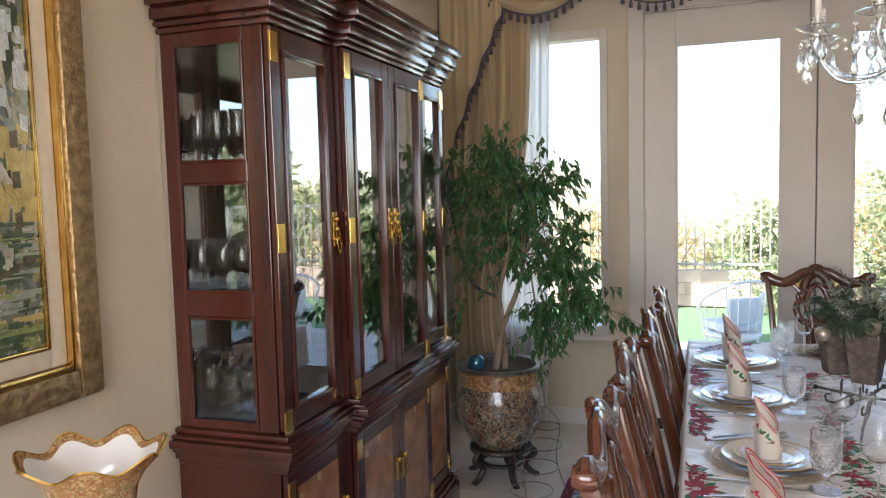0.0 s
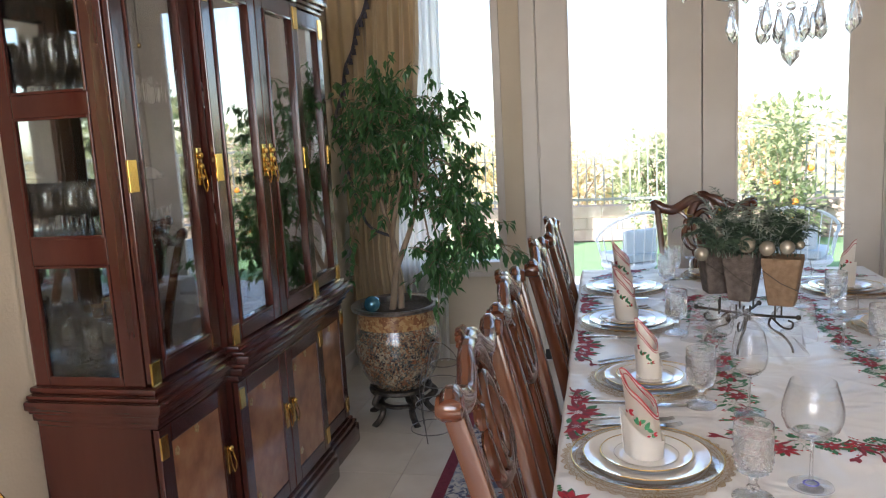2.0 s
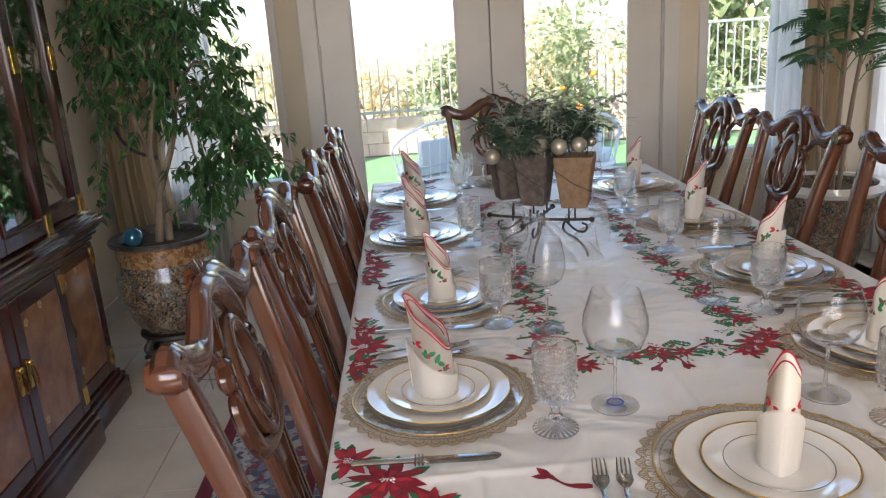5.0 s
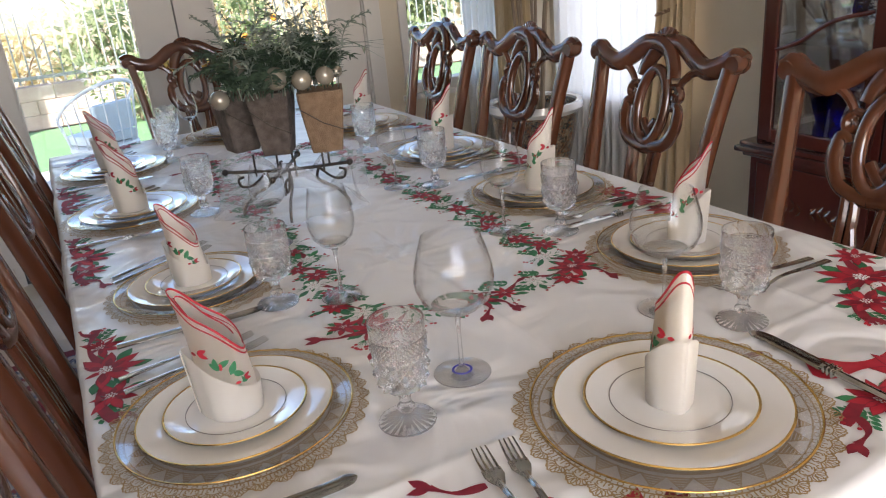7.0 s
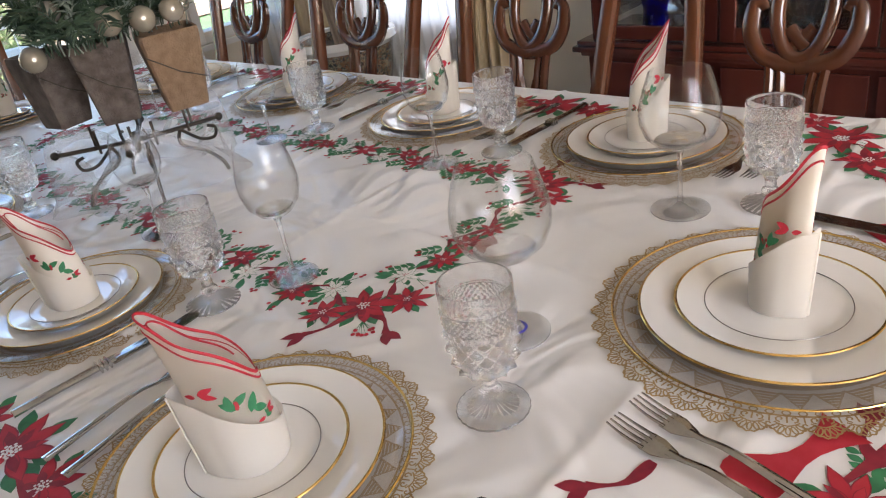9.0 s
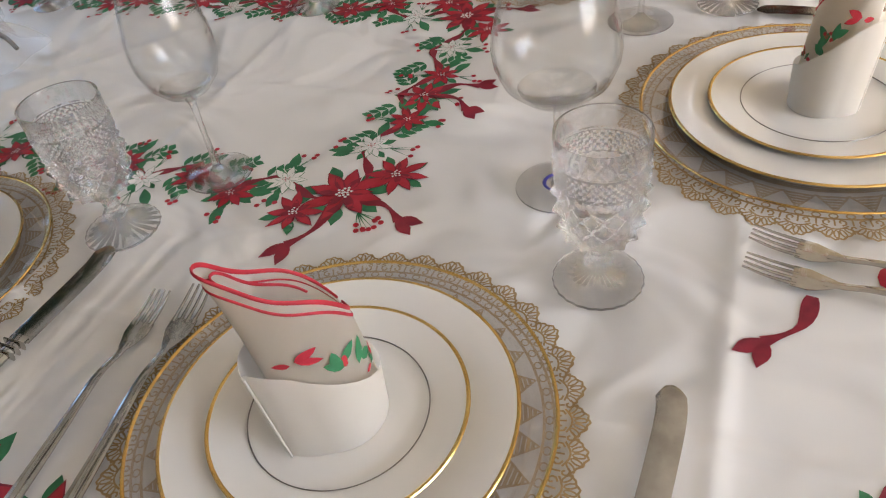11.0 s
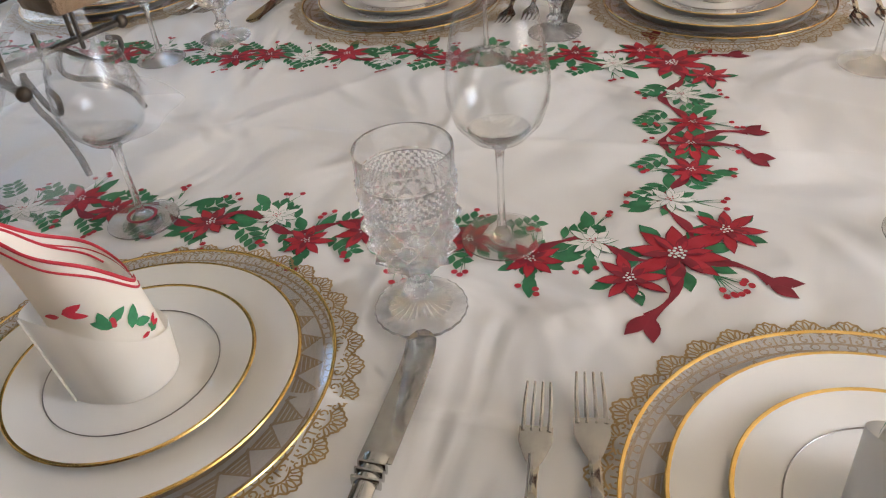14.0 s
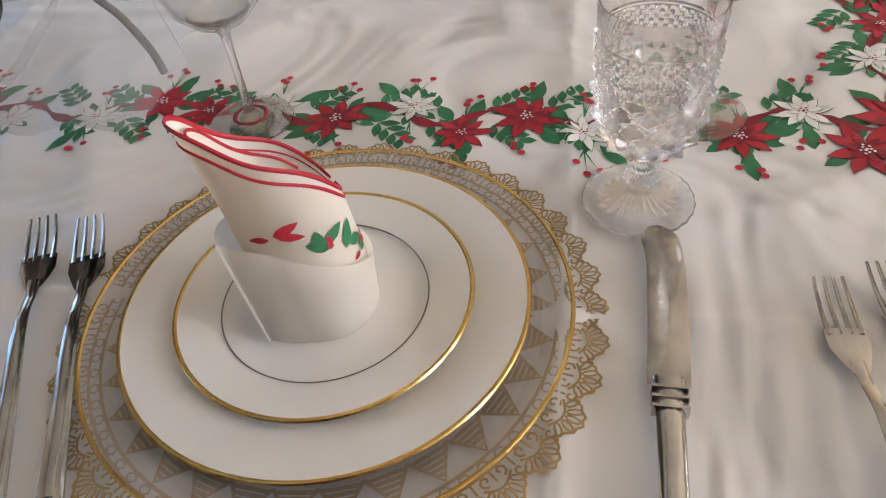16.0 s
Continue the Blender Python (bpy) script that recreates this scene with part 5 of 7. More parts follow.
for y, xf in ((1.165, CF), (1.96, CF)):
    post = bx(xf - 0.052, xf - 0.023, y + 0.002, y + 0.024, 0.862, 2.115)
    part("post", post, M["dark"], cab, smooth=0)
for y0, y1 in ((1.1652, 1.1692), (1.9558, 1.9595)):
    part("cheek", bx(CF - 0.021, CC - 0.0225, y0, y1, 0.862, 2.115), M["dark"], cab, smooth=0)
# the glazed end that faces the room's entrance
SP = bmesh.new()
sy0, sy1 = 0.752, 0.772
panes = [(0.884, 1.225), (1.304, 1.648), (1.712, 2.076)]
box(SP, CB, -2.214, sy0, sy1, 0.862, 2.115, 0.003)
box(SP, -1.964, CF - 0.024, sy0, sy1, 0.862, 2.115, 0.003)
for z0, z1 in ((0.862, 0.884), (1.225, 1.304), (1.648, 1.712), (2.076, 2.115)):
    box(SP, -2.214, -1.964, sy0, sy1, z0, z1, 0.003)
end = part("side_frame", SP, M["dark"], cab, smooth=0)
for z0, z1 in panes:
    part("pane", bx(-2.214, -1.964, sy0 + 0.008, sy0 + 0.012, z0, z1), M["pane"], end, smooth=0)
    for p, q, r, s in ((-2.214, -2.206, z0, z1), (-1.972, -1.964, z0, z1), (-2.206, -1.972, z0, z0 + 0.008), (-2.206, -1.972, z1 - 0.008, z1)):
        strips("bead", end, M["dark"], [(p, q, sy0 - 0.004, sy0 + 0.006, r, s)], 0.002, 0)
part("side_panel", bx(CB, CF - 0.024, 2.322, 2.343, 0.862, 2.115, 0.003), M["dark"], cab, smooth=0)
part("top_board", bx(CB + 0.012, CF - 0.03, 0.775, 2.320, 2.09, 2.112), M["dark"], cab, smooth=0)

# glassware and china in the cabinet
plain = M["stem"]
M["stem"] = thin_glass("shelf_glass", (0.96, 0.97, 0.97), 1.55, 0.0, 1.0, 2.6)
flute = make_wine("clear stemmed glass standing in the china cabinet", 0.205, 0.026, 0.029, 0.085, 0.03)
tag = dict(group="glasses in the china cabinet")
flute["group"] = tag["group"]
wide = make_wine("clear wide wine glass standing in the china cabinet", 0.17, 0.036, 0.033, 0.075, 0.032)
M["stem"] = plain
wide["group"] = tag["group"]
rng = random.Random(11)
first = {id(flute): True, id(wide): True}


def stand(ob, m_):
    if first.pop(id(ob), None):
        ob.matrix_basis = m_
        return ob
    return copy_thing(ob, m_)


for z, kinds in ((0.8745, (wide, goblet)), (1.2785, (wide, wide)), (1.6785, (flute, flute))):
    for i in range(4):
        for j in range(6):
            x, y = -2.19 + 0.075 * i + rng.uniform(-0.008, 0.008), 0.83 + 0.06 * j + rng.uniform(-0.008, 0.008)
            ob = kinds[(i + j) % 2]
            if ob is goblet:
                if (i + j) % 3 == 1:
                    copy_thing(goblet, pose(x, y, z, 0, 0, rng.uniform(0, 90)) @ Matrix.Scale(0.9, 4))
                continue
            stand(ob, pose(x, y, z, 0, 0, rng.uniform(0, 90)))
for z in (0.8745, 1.2785, 1.6785):
    for j in range(4):
        y = 1.27 + 0.17 * j
        if z < 1:
            t_ = thing("tea_cup", "floral porcelain cup standing in the china cabinet", "cup", pose(-2.06, y, z), group="cups in the cabinet")
            part("cup_body", lathe(bmesh.new(), [(0.0, 0.0), (0.035, 0.0), (0.03, 0.008), (0.055, 0.04), (0.062, 0.10), (0.059, 0.10), (0.05, 0.04), (0.0, 0.01)], 28), M["satsuma"], t_)
        elif j % 2:
            t_ = thing("display_plate", "white china plate leaning in the china cabinet", "plate", pose(-2.235, y, z, 0, 80, 0) @ pose(-0.10, 0, 0.0), group="display plates")
            part("plate_body", plate_bm(0.10, 0.066, 0.012), M["china"], t_)
        else:
            stand(wide, pose(-2.05, y, z))
            stand(wide, pose(-2.12, y + 0.06, z))
for z in (0.8745, 1.2785, 1.6785):
    for j in range(4):
        stand(flute if z > 1.5 else wide, pose(-2.1 + 0.06 * (j % 2), 2.03 + 0.065 * j, z))

# ---- the second cabinet, by the side wall ----
cu = thing("curio_cabinet", "dark carved wood curio cabinet with glazed doors", "cabinet")
QF, QB = 1.90, 2.332
part("base_body", bx(QF + 0.01, QB, 0.10, 1.74, 0.08, 0.48, 0.004), M["dark"], cu, smooth=0)
stack("plinth_course", cu, 0.10, 1.74, QB, QF, [(0, 0.06, 0.03), (0.06, 0.08, 0.015)], True, True, -1)
stack("ledge_course", cu, 0.10, 1.74, QB, QF, [(0.48, 0.50, 0.02), (0.50, 0.525, 0.045), (0.525, 0.545, 0.03)], True, True, -1)
stack("crown_course", cu, 0.13, 1.71, QB, QF, [(2.0, 2.03, 0.015), (2.03, 2.07, 0.035), (2.07, 2.13, 0.06)], True, True, -1)
part("back_panel", bx(QB - 0.012, QB - 0.001, 0.13, 1.71, 0.545, 2.0), M["mirror"], cu, "mirrored back panel", smooth=0)
part("side_panel", bx(QF + 0.002, QF + 0.06, 1.68, 1.71, 0.545, 2.0, 0.004), M["dark"], cu, smooth=0)
part("side_panel", bx(QF + 0.06, QB - 0.013, 0.13, 0.16, 0.545, 2.0, 0.004), M["dark"], cu, smooth=0)
part("pane", bx(QF + 0.06, QB - 0.013, 1.69, 1.694, 0.60, 1.95), M["cabglass"], cu, smooth=0)
part("shelf", bx(QF + 0.05, QB - 0.014, 0.17, 1.67, 0.935, 0.943), M["cabglass"], cu, "clear glass shelf", smooth=0)
part("shelf", bx(QF + 0.05, QB - 0.014, 0.17, 1.67, 1.40, 1.408), M["cabglass"], cu, "clear glass shelf", smooth=0)
for k in range(3):
    a, b = 1.705 - 0.53 * k, 1.705 - 0.53 * (k + 1) + 0.006
    g = bmesh.new()
    box(g, QF, QF + 0.025, b, b + 0.075, 0.55, 1.995, 0.006)
    box(g, QF, QF + 0.025, a - 0.06, a, 0.55, 1.995, 0.006)
    box(g, QF, QF + 0.025, b + 0.075, a - 0.06, 0.55, 0.605, 0.006)
    box(g, QF, QF + 0.025, b + 0.075, a - 0.06, 1.93, 1.995, 0.006)
    d = part("glass_door", g, M["dark"], cu, smooth=0)
    part("pane", bx(QF + 0.012, QF + 0.016, b + 0.075, a - 0.06, 0.605, 1.93), M["cabglass"], d, smooth=0)
    sc = bmesh.new()
    y0, y1 = b + 0.075, a - 0.06
    for s in (0.0,):
        sweep(sc, curve([(QF + 0.004, y1, 0.92), (QF + 0.004, y1 - 0.10, 0.955), (QF + 0.004, y0 + 0.16, 1.03), (QF + 0.004, y0 + 0.02, 1.065), (QF + 0.004, y0, 1.07)], 6), 0.016, 0.012, (1, 0, 0), 8)
        sweep(sc, curve([(QF + 0.004, y0, 1.55), (QF + 0.004, (y0 + y1) / 2, 1.62), (QF + 0.004, y1, 1.50)], 6), 0.016, 0.012, (1, 0, 0), 8)
    part("tracery", sc, M["dark"], d, "curved dark wood tracery")
    dr = part("drawer", bx(QF - 0.008, QF + 0.009, b + 0.01, a - 0.01, 0.12, 0.46, 0.006), M["dark"], cu, smooth=0)
    car = bmesh.new()
    mid = (a + b) / 2
    for s in (-1, 1):
        for q in range(4):
            p = Vector((QF - 0.012, mid + s * (0.02 + 0.03 * q), 0.30 + 0.012 * math.sin(q * 1.4)))
            for up_ in (-1, 1):
                leaf(car, p, Vector((0, s * 0.7, up_ * 0.8)), Vector((-1, 0, 0)), 0.04, 0.018, 0.1)
    part("carved_pull", car, M["wirewood"] if "wirewood" in M else M["wood"], dr, "carved leaf spray")
vs = thing("cobalt_vase", "cobalt blue glass vase with a wavy lip", "vase", pose(2.08, 1.52, 0.546))
part("vase_body", lathe(bmesh.new(), [(0.0, 0.0), (0.05, 0.0), (0.055, 0.02), (0.045, 0.08), (0.07, 0.17), (0.11, 0.25), (0.107, 0.25), (0.066, 0.17), (0.04, 0.08), (0.0, 0.015)], 40,
                        wave=lambda a, r, z: (r, z + (0.045 * math.cos(5 * a) if z > 0.2 else 0))), M["blueglass"], vs)
for k, (x, y, z, s) in enumerate(((2.1, 1.30, 0.546, 1.0), (2.1, 0.95, 0.546, 1.2), (2.05, 1.48, 0.944, 1.3), (2.12, 1.18, 0.944, 1.0), (2.1, 0.6, 0.944, 1.2), (2.1, 0.5, 0.546, 1.2))):
    bw = thing("glass_bowl", "heavy cut glass bowl in the curio cabinet", "bowl", pose(x, y, z) @ Matrix.Scale(s, 4), group="cut glass bowls")
    part("bowl_body", lathe(bmesh.new(), [(0.0, 0.0), (0.05, 0.0), (0.03, 0.02), (0.06, 0.05), (0.10, 0.10), (0.115, 0.14), (0.11, 0.14), (0.055, 0.06), (0.0, 0.035)], 40,
                            wave=lambda a, r, z: (r * (1 + 0.05 * math.cos(16 * a) * (z > 0.04)), z + (0.012 * math.cos(8 * a) if z > 0.13 else 0))), M["crystal"], bw, smooth=20)
for y in (1.36, 1.02, 0.75):
    bg = thing("blue_goblet", "small cobalt blue stemmed goblet in the cabinet", "goblet", pose(1.99, y, 0.944), group="blue goblets")
    part("bowl", lathe(bmesh.new(), [(0.0, 0.09), (0.03, 0.10), (0.036, 0.13), (0.032, 0.17), (0.030, 0.17), (0.03, 0.12), (0.0, 0.10)], 24), M["blueglass"], bg)
    part("stem_and_foot", lathe(bmesh.new(), [(0.0, 0.0), (0.03, 0.0), (0.03, 0.003), (0.006, 0.012), (0.005, 0.08), (0.008, 0.09), (0.0, 0.09)], 20), M["solidglass"], bg)

# ---- picture and tall vase by the cabinet ----
pic = thing("framed_painting", "oil painting in a broad carved gilt frame", "painting")
py0, py1, pz0, pz1 = -0.84, 0.415, 1.07, 2.28
WX = XL + 0.002


def picture_frame(name, inset, w, d0, d1, material, label):
    a, b, c, d = py0 + inset, py1 - inset, pz0 + inset, pz1 - inset
    for p, q, r, s in ((a, a + w, c, d), (b - w, b, c, d), (a + w, b - w, c, c + w), (a + w, b - w, d - w, d)):
        part(name, bx(WX, WX + d1, p, q, r, s, min(w, d1) * 0.3), material, pic, label)


picture_frame("outer_frame", 0.0, 0.082, 0, 0.045, M["giltframe"], "broad carved gilt moulding")
picture_frame("inner_frame", 0.083, 0.014, 0, 0.034, M["gold"], "bright gilt fillet")
picture_frame("linen_mat", 0.098, 0.05, 0, 0.014, M["linen"], "cream linen liner")
picture_frame("fillet", 0.149, 0.010, 0, 0.018, M["gold"], "narrow gilt fillet")
part("canvas", bx(WX, WX + 0.008, py0 + 0.16, py1 - 0.16, pz0 + 0.16, pz1 - 0.16), M["painting"], pic, "dark green underpainting", smooth=0)
# brush strokes: pale foliage and sky above, ochre houses with dark windows, green water below
rng = random.Random(14)
paints = {k: mat("oil_" + k, c, 0.32, second=d, scale=30, bump=0.6, bscale=120, coat=0.3) for k, c, d in (
    ("pale_blue", (0.42, 0.47, 0.50), (0.62, 0.66, 0.66)), ("grey_green", (0.20, 0.24, 0.20), (0.34, 0.37, 0.30)), ("ochre", (0.40, 0.31, 0.09), (0.55, 0.44, 0.18)),
    ("umber", (0.05, 0.045, 0.03), (0.11, 0.09, 0.05)), ("deep_green", (0.025, 0.06, 0.03), (0.06, 0.11, 0.05)), ("moss", (0.17, 0.22, 0.07), (0.30, 0.34, 0.12)))}
strokes = {k: bmesh.new() for k in paints}


def stroke(kind, y, z, ly, lz, lift):
    b = strokes[kind]
    y0, y1, z0, z1 = max(y - ly, py0 + 0.161), min(y + ly, py1 - 0.161), max(z - lz, pz0 + 0.161), min(z + lz, pz1 - 0.161)
    if y1 - y0 < 0.002 or z1 - z0 < 0.002:
        return
    x, t = WX + 0.0085 + lift, rng.uniform(-0.3, 0.3) * min(y1 - y0, z1 - z0)
    b.faces.new([b.verts.new(p) for p in ((x, y0, z0), (x, y1, z0 + t), (x + 0.0006, y1 - t, z1), (x + 0.0006, y0, z1 - t))])


for k in range(900):
    y, f = rng.uniform(py0 + 0.16, py1 - 0.16), rng.random()
    z = pz0 + 0.16 + f * (pz1 - pz0 - 0.32)
    lift = 0.0004 + k * 2.5e-6
    if f > 0.62:
        stroke(rng.choice(("pale_blue", "pale_blue", "grey_green")), y, z, rng.uniform(0.006, 0.016), rng.uniform(0.010, 0.030), lift)
    elif f > 0.36:
        stroke("ochre" if y > 0.02 or y < -0.45 else rng.choice(("grey_green", "moss", "umber")), y, z, rng.uniform(0.010, 0.024), rng.uniform(0.014, 0.034), lift)
    else:
        stroke(rng.choice(("deep_green", "deep_green", "moss", "grey_green")) if f > 0.1 else rng.choice(("moss", "ochre", "deep_green")), y, z, rng.uniform(0.020, 0.055), rng.uniform(0.003, 0.008), lift)
for y in (0.06, 0.13, 0.20):
    for z in (1.56, 1.66, 1.76):
        stroke("umber", y, z, 0.012, 0.022, 0.004)
for k in range(14):
    stroke("umber", -0.10 + 0.025 * k, 1.42 + 0.0035 * (k - 7) ** 2 * 0.3, 0.014, 0.008, 0.0042)
for k, b in strokes.items():
    part("impasto", b, paints[k], pic, "thick " + k.replace("_", " ") + " oil strokes", smooth=0, kind="stuff")

vase = thing("floor_vase", "tall floral porcelain vase with a ruffled gilt lip", "vase", pose(-1.77, -0.115, 0) @ Matrix.Diagonal((0.77, 0.77, 1, 1)))


def ruffle(a, r, z):
    k = max(0.0, (z - 1.02) / 0.13)
    return r * (1 + 0.07 * k * math.cos(7 * a)), z - 0.03 * k + 0.012 * k * math.cos(7 * a)


out = [(0.0, 0.0), (0.115, 0.0), (0.115, 0.03), (0.09, 0.06), (0.13, 0.25), (0.175, 0.50), (0.18, 0.65), (0.14, 0.82), (0.098, 0.92), (0.094, 1.00), (0.105, 1.06), (0.135, 1.11), (0.170, 1.145)]
part("vase_body", lathe(bmesh.new(), out, 64, wave=ruffle), M["satsuma"], vase)
part("inner_lip", lathe(bmesh.new(), [(0.150, 1.1315), (0.130, 1.113), (0.100, 1.06), (0.088, 1.0), (0.088, 0.93)], 64, wave=ruffle), M["china"], vase, "glossy white inner glaze")
part("inner_band", lathe(bmesh.new(), [(0.167, 1.146), (0.150, 1.1315)], 64, wave=ruffle), M["satsuma"], vase, "painted copper band inside the lip")
part("gilt_lip", lathe(bmesh.new(), [(0.168, 1.142), (0.1725, 1.146), (0.169, 1.150), (0.165, 1.147), (0.168, 1.142)], 64, wave=ruffle), M["gold"], vase, "gilt ruffled edge")
for s in (-1, 1):
    hb = sweep(bmesh.new(), curve([(s * 0.095, 0, 0.93), (s * 0.16, 0, 0.95), (s * 0.19, 0, 0.90), (s * 0.17, 0, 0.83), (s * 0.148, 0, 0.80)], 6), 0.022, 0.016, (0, 1, 0), 8)
    hd = part("handle", hb, M["gold"], vase, "gilt scroll handle")
    hd.matrix_basis = pose(0, 0, 0, 0, 0, 40)

# ---- the weeping fig in its porcelain pot ----
PX, PY = -1.70, 2.72
stand_ = thing("plant_stand", "low black carved wood plant stand", "stand", pose(PX, PY, 0))
part("top_ring", lathe(bmesh.new(), [(0.0, 0.165), (0.165, 0.165), (0.175, 0.175), (0.17, 0.19), (0.0, 0.19)], 40), M["iron"], stand_)
part("low_ring", lathe(bmesh.new(), [(0.10, 0.085), (0.13, 0.085), (0.13, 0.10), (0.10, 0.10), (0.10, 0.085)], 32), M["iron"], stand_)
for k in range(5):
    a = 2 * math.pi * k / 5 + 0.35
    c, s = math.cos(a), math.sin(a)
    lg = sweep(bmesh.new(), curve([(c * 0.15, s * 0.15, 0.17), (c * 0.19, s * 0.19, 0.13), (c * 0.135, s * 0.135, 0.08), (c * 0.16, s * 0.16, 0.03), (c * 0.205, s * 0.205, 0.0)], 6), 0.035, 0.035, (-s, c, 0), 8)
    part("leg", lg, M["iron"], stand_)
pot = thing("porcelain_planter", "large painted porcelain fishbowl planter", "planter", pose(PX, PY, 0.19))
part("pot_body", lathe(bmesh.new(), [(0.0, 0.0), (0.14, 0.0), (0.16, 0.01), (0.205, 0.09), (0.238, 0.20), (0.235, 0.28), (0.215, 0.345)], 56), M["porcelain"], pot)
part("rim_band", lathe(bmesh.new(), [(0.2155, 0.345), (0.219, 0.38), (0.215, 0.42), (0.22, 0.435)], 56), M["porcelain_band"], pot, "copper coloured ornamental band")
part("rim", lathe(bmesh.new(), [(0.22, 0.432), (0.242, 0.436), (0.245, 0.450), (0.238, 0.458), (0.205, 0.452), (0.20, 0.40)], 56), M["wire"], pot, "grey rolled rim")
part("soil", lathe(bmesh.new(), [(0.0, 0.425), (0.08, 0.428), (0.2, 0.42)], 32), M["soil"], pot, "dry brown potting soil")
bl = thing("glass_ball", "teal glass watering ball on the planter's soil", "ornament", pose(PX - 0.105, PY - 0.09, 0.615))
part("globe", ball(bmesh.new(), (0, 0, 0.045), 0.046, u=24, v=14), M["teal"], bl)
part("neck", lathe(bmesh.new(), [(0.0, -0.03), (0.006, -0.03), (0.008, 0.002), (0.012, 0.008)], 12), M["teal"], bl)
tree = thing("weeping_fig", "bushy weeping fig tree growing in the planter", "plant", pose(PX, PY, 0.61))
rng = random.Random(3)
trunk = bmesh.new()
tips = []
for k, (lean, tw) in enumerate(((0.05, 0.0), (0.11, 2.1), (-0.02, 4.2))):
    pts = [Vector((0.03 * math.cos(tw), 0.03 * math.sin(tw), -0.01))]
    for q in range(1, 7):
        h = 0.11 * q
        pts.append(Vector((lean * q / 5 + 0.028 * math.cos(tw + q * 0.9), 0.028 * math.sin(tw + q * 0.9), h)))
    sweep(trunk, curve(pts, 5), 0.034, 0.034, (0.3, 1, 0), 8, taper=lambda t: 1.1 - 0.45 * t)
    tips.append(pts[-1])
# crown masses: centre, spread, number of leaves
# leaves hang in clumps
masses = [((0.02, 0.0, 1.12), (0.20, 0.22, 0.16), 460), ((0.22, -0.02, 0.98), (0.24, 0.24, 0.20), 600), ((-0.10, 0.0, 0.95), (0.16, 0.20, 0.18), 360), ((0.12, 0.02, 0.74), (0.22, 0.22, 0.18), 460),
          ((0.36, -0.05, 0.58), (0.20, 0.22, 0.15), 460), ((0.45, -0.02, 0.40), (0.20, 0.20, 0.16), 430), ((0.28, -0.05, 0.30), (0.15, 0.18, 0.16), 300), ((-0.16, -0.05, 0.62), (0.09, 0.12, 0.16), 70),
          ((0.24, -0.02, 0.12), (0.07, 0.08, 0.10), 40), ((0.40, -0.1, 0.74), (0.12, 0.12, 0.1), 100), ((-0.20, -0.1, 0.36), (0.05, 0.05, 0.16), 22)]
crown = bmesh.new()
for (c, s, n_) in masses:
    c = Vector(c)
    t0 = min(tips, key=lambda p: (p - c).length)
    mid = (t0 + c) / 2 + Vector((0, 0, 0.10))
    sweep(trunk, curve([t0 - Vector((0, 0, 0.03)), mid, c], 5), 0.013, 0.013, (0.3, 1, 0), 6, taper=lambda t: 1.2 - 0.8 * t)
    twigs = [c + Vector((rng.gauss(0, s[0] * 0.62), rng.gauss(0, s[1] * 0.62), rng.gauss(0, s[2] * 0.62))) for _ in range(max(3, n_ // 9))]
    for tw in twigs:
        way = (tw - c) + Vector((0, 0, -0.04))
        way = way.normalized() if way.length > 1e-3 else Vector((1, 0, 0))
        sweep(trunk, [c.lerp(tw, 0.3), c.lerp(tw, 0.7) + Vector((0, 0, 0.015)), tw], 0.004, 0.004, (0.3, 1, 0), 4)
        for q in range(9):
            p = tw - way * 0.013 * q + Vector((rng.uniform(-0.02, 0.02), rng.uniform(-0.02, 0.02), rng.uniform(-0.02, 0.02)))
            d = Vector((way.x * 0.5 + rng.uniform(-0.7, 0.7), way.y * 0.5 + rng.uniform(-0.7, 0.7), -0.55 + rng.uniform(-0.5, 0.4)))
            leaf(crown, p, d, Vector((rng.uniform(-0.5, 0.5), rng.uniform(-0.5, 0.5), 1)), rng.uniform(0.05, 0.076), rng.uniform(0.022, 0.031))
part("trunk", trunk, M["bark"], tree)
part("crown", crown, M["leaf"], tree, "drooping glossy green leaves", smooth=0, kind="stuff")

ws = thing("wire_stand", "tiered grey wire plant stand, empty", "stand", pose(-1.44, 2.50, 0))
for z, r in ((0.03, 0.11), (0.16, 0.11), (0.28, 0.10), (0.38, 0.07)):
    part("ring", lathe(bmesh.new(), [(r - 0.003, z), (r, z + 0.003), (r + 0.003, z), (r, z - 0.003), (r - 0.003, z)], 36, Matrix.Translation((0.04 * (z - 0.2) * 6, 0, 0))), M["wire"], ws)
for a in (0.3, 2.4, 4.5):
    c, s = math.cos(a), math.sin(a)
    part("upright", sweep(bmesh.new(), curve([(c * 0.15, s * 0.15, 0.0), (c * 0.12 - 0.03, s * 0.12, 0.2), (c * 0.11, s * 0.11, 0.38), (c * 0.05, s * 0.05, 0.47), (0, 0, 0.49)], 5), 0.006, 0.006, (-s, c, 0), 6), M["wire"], ws)


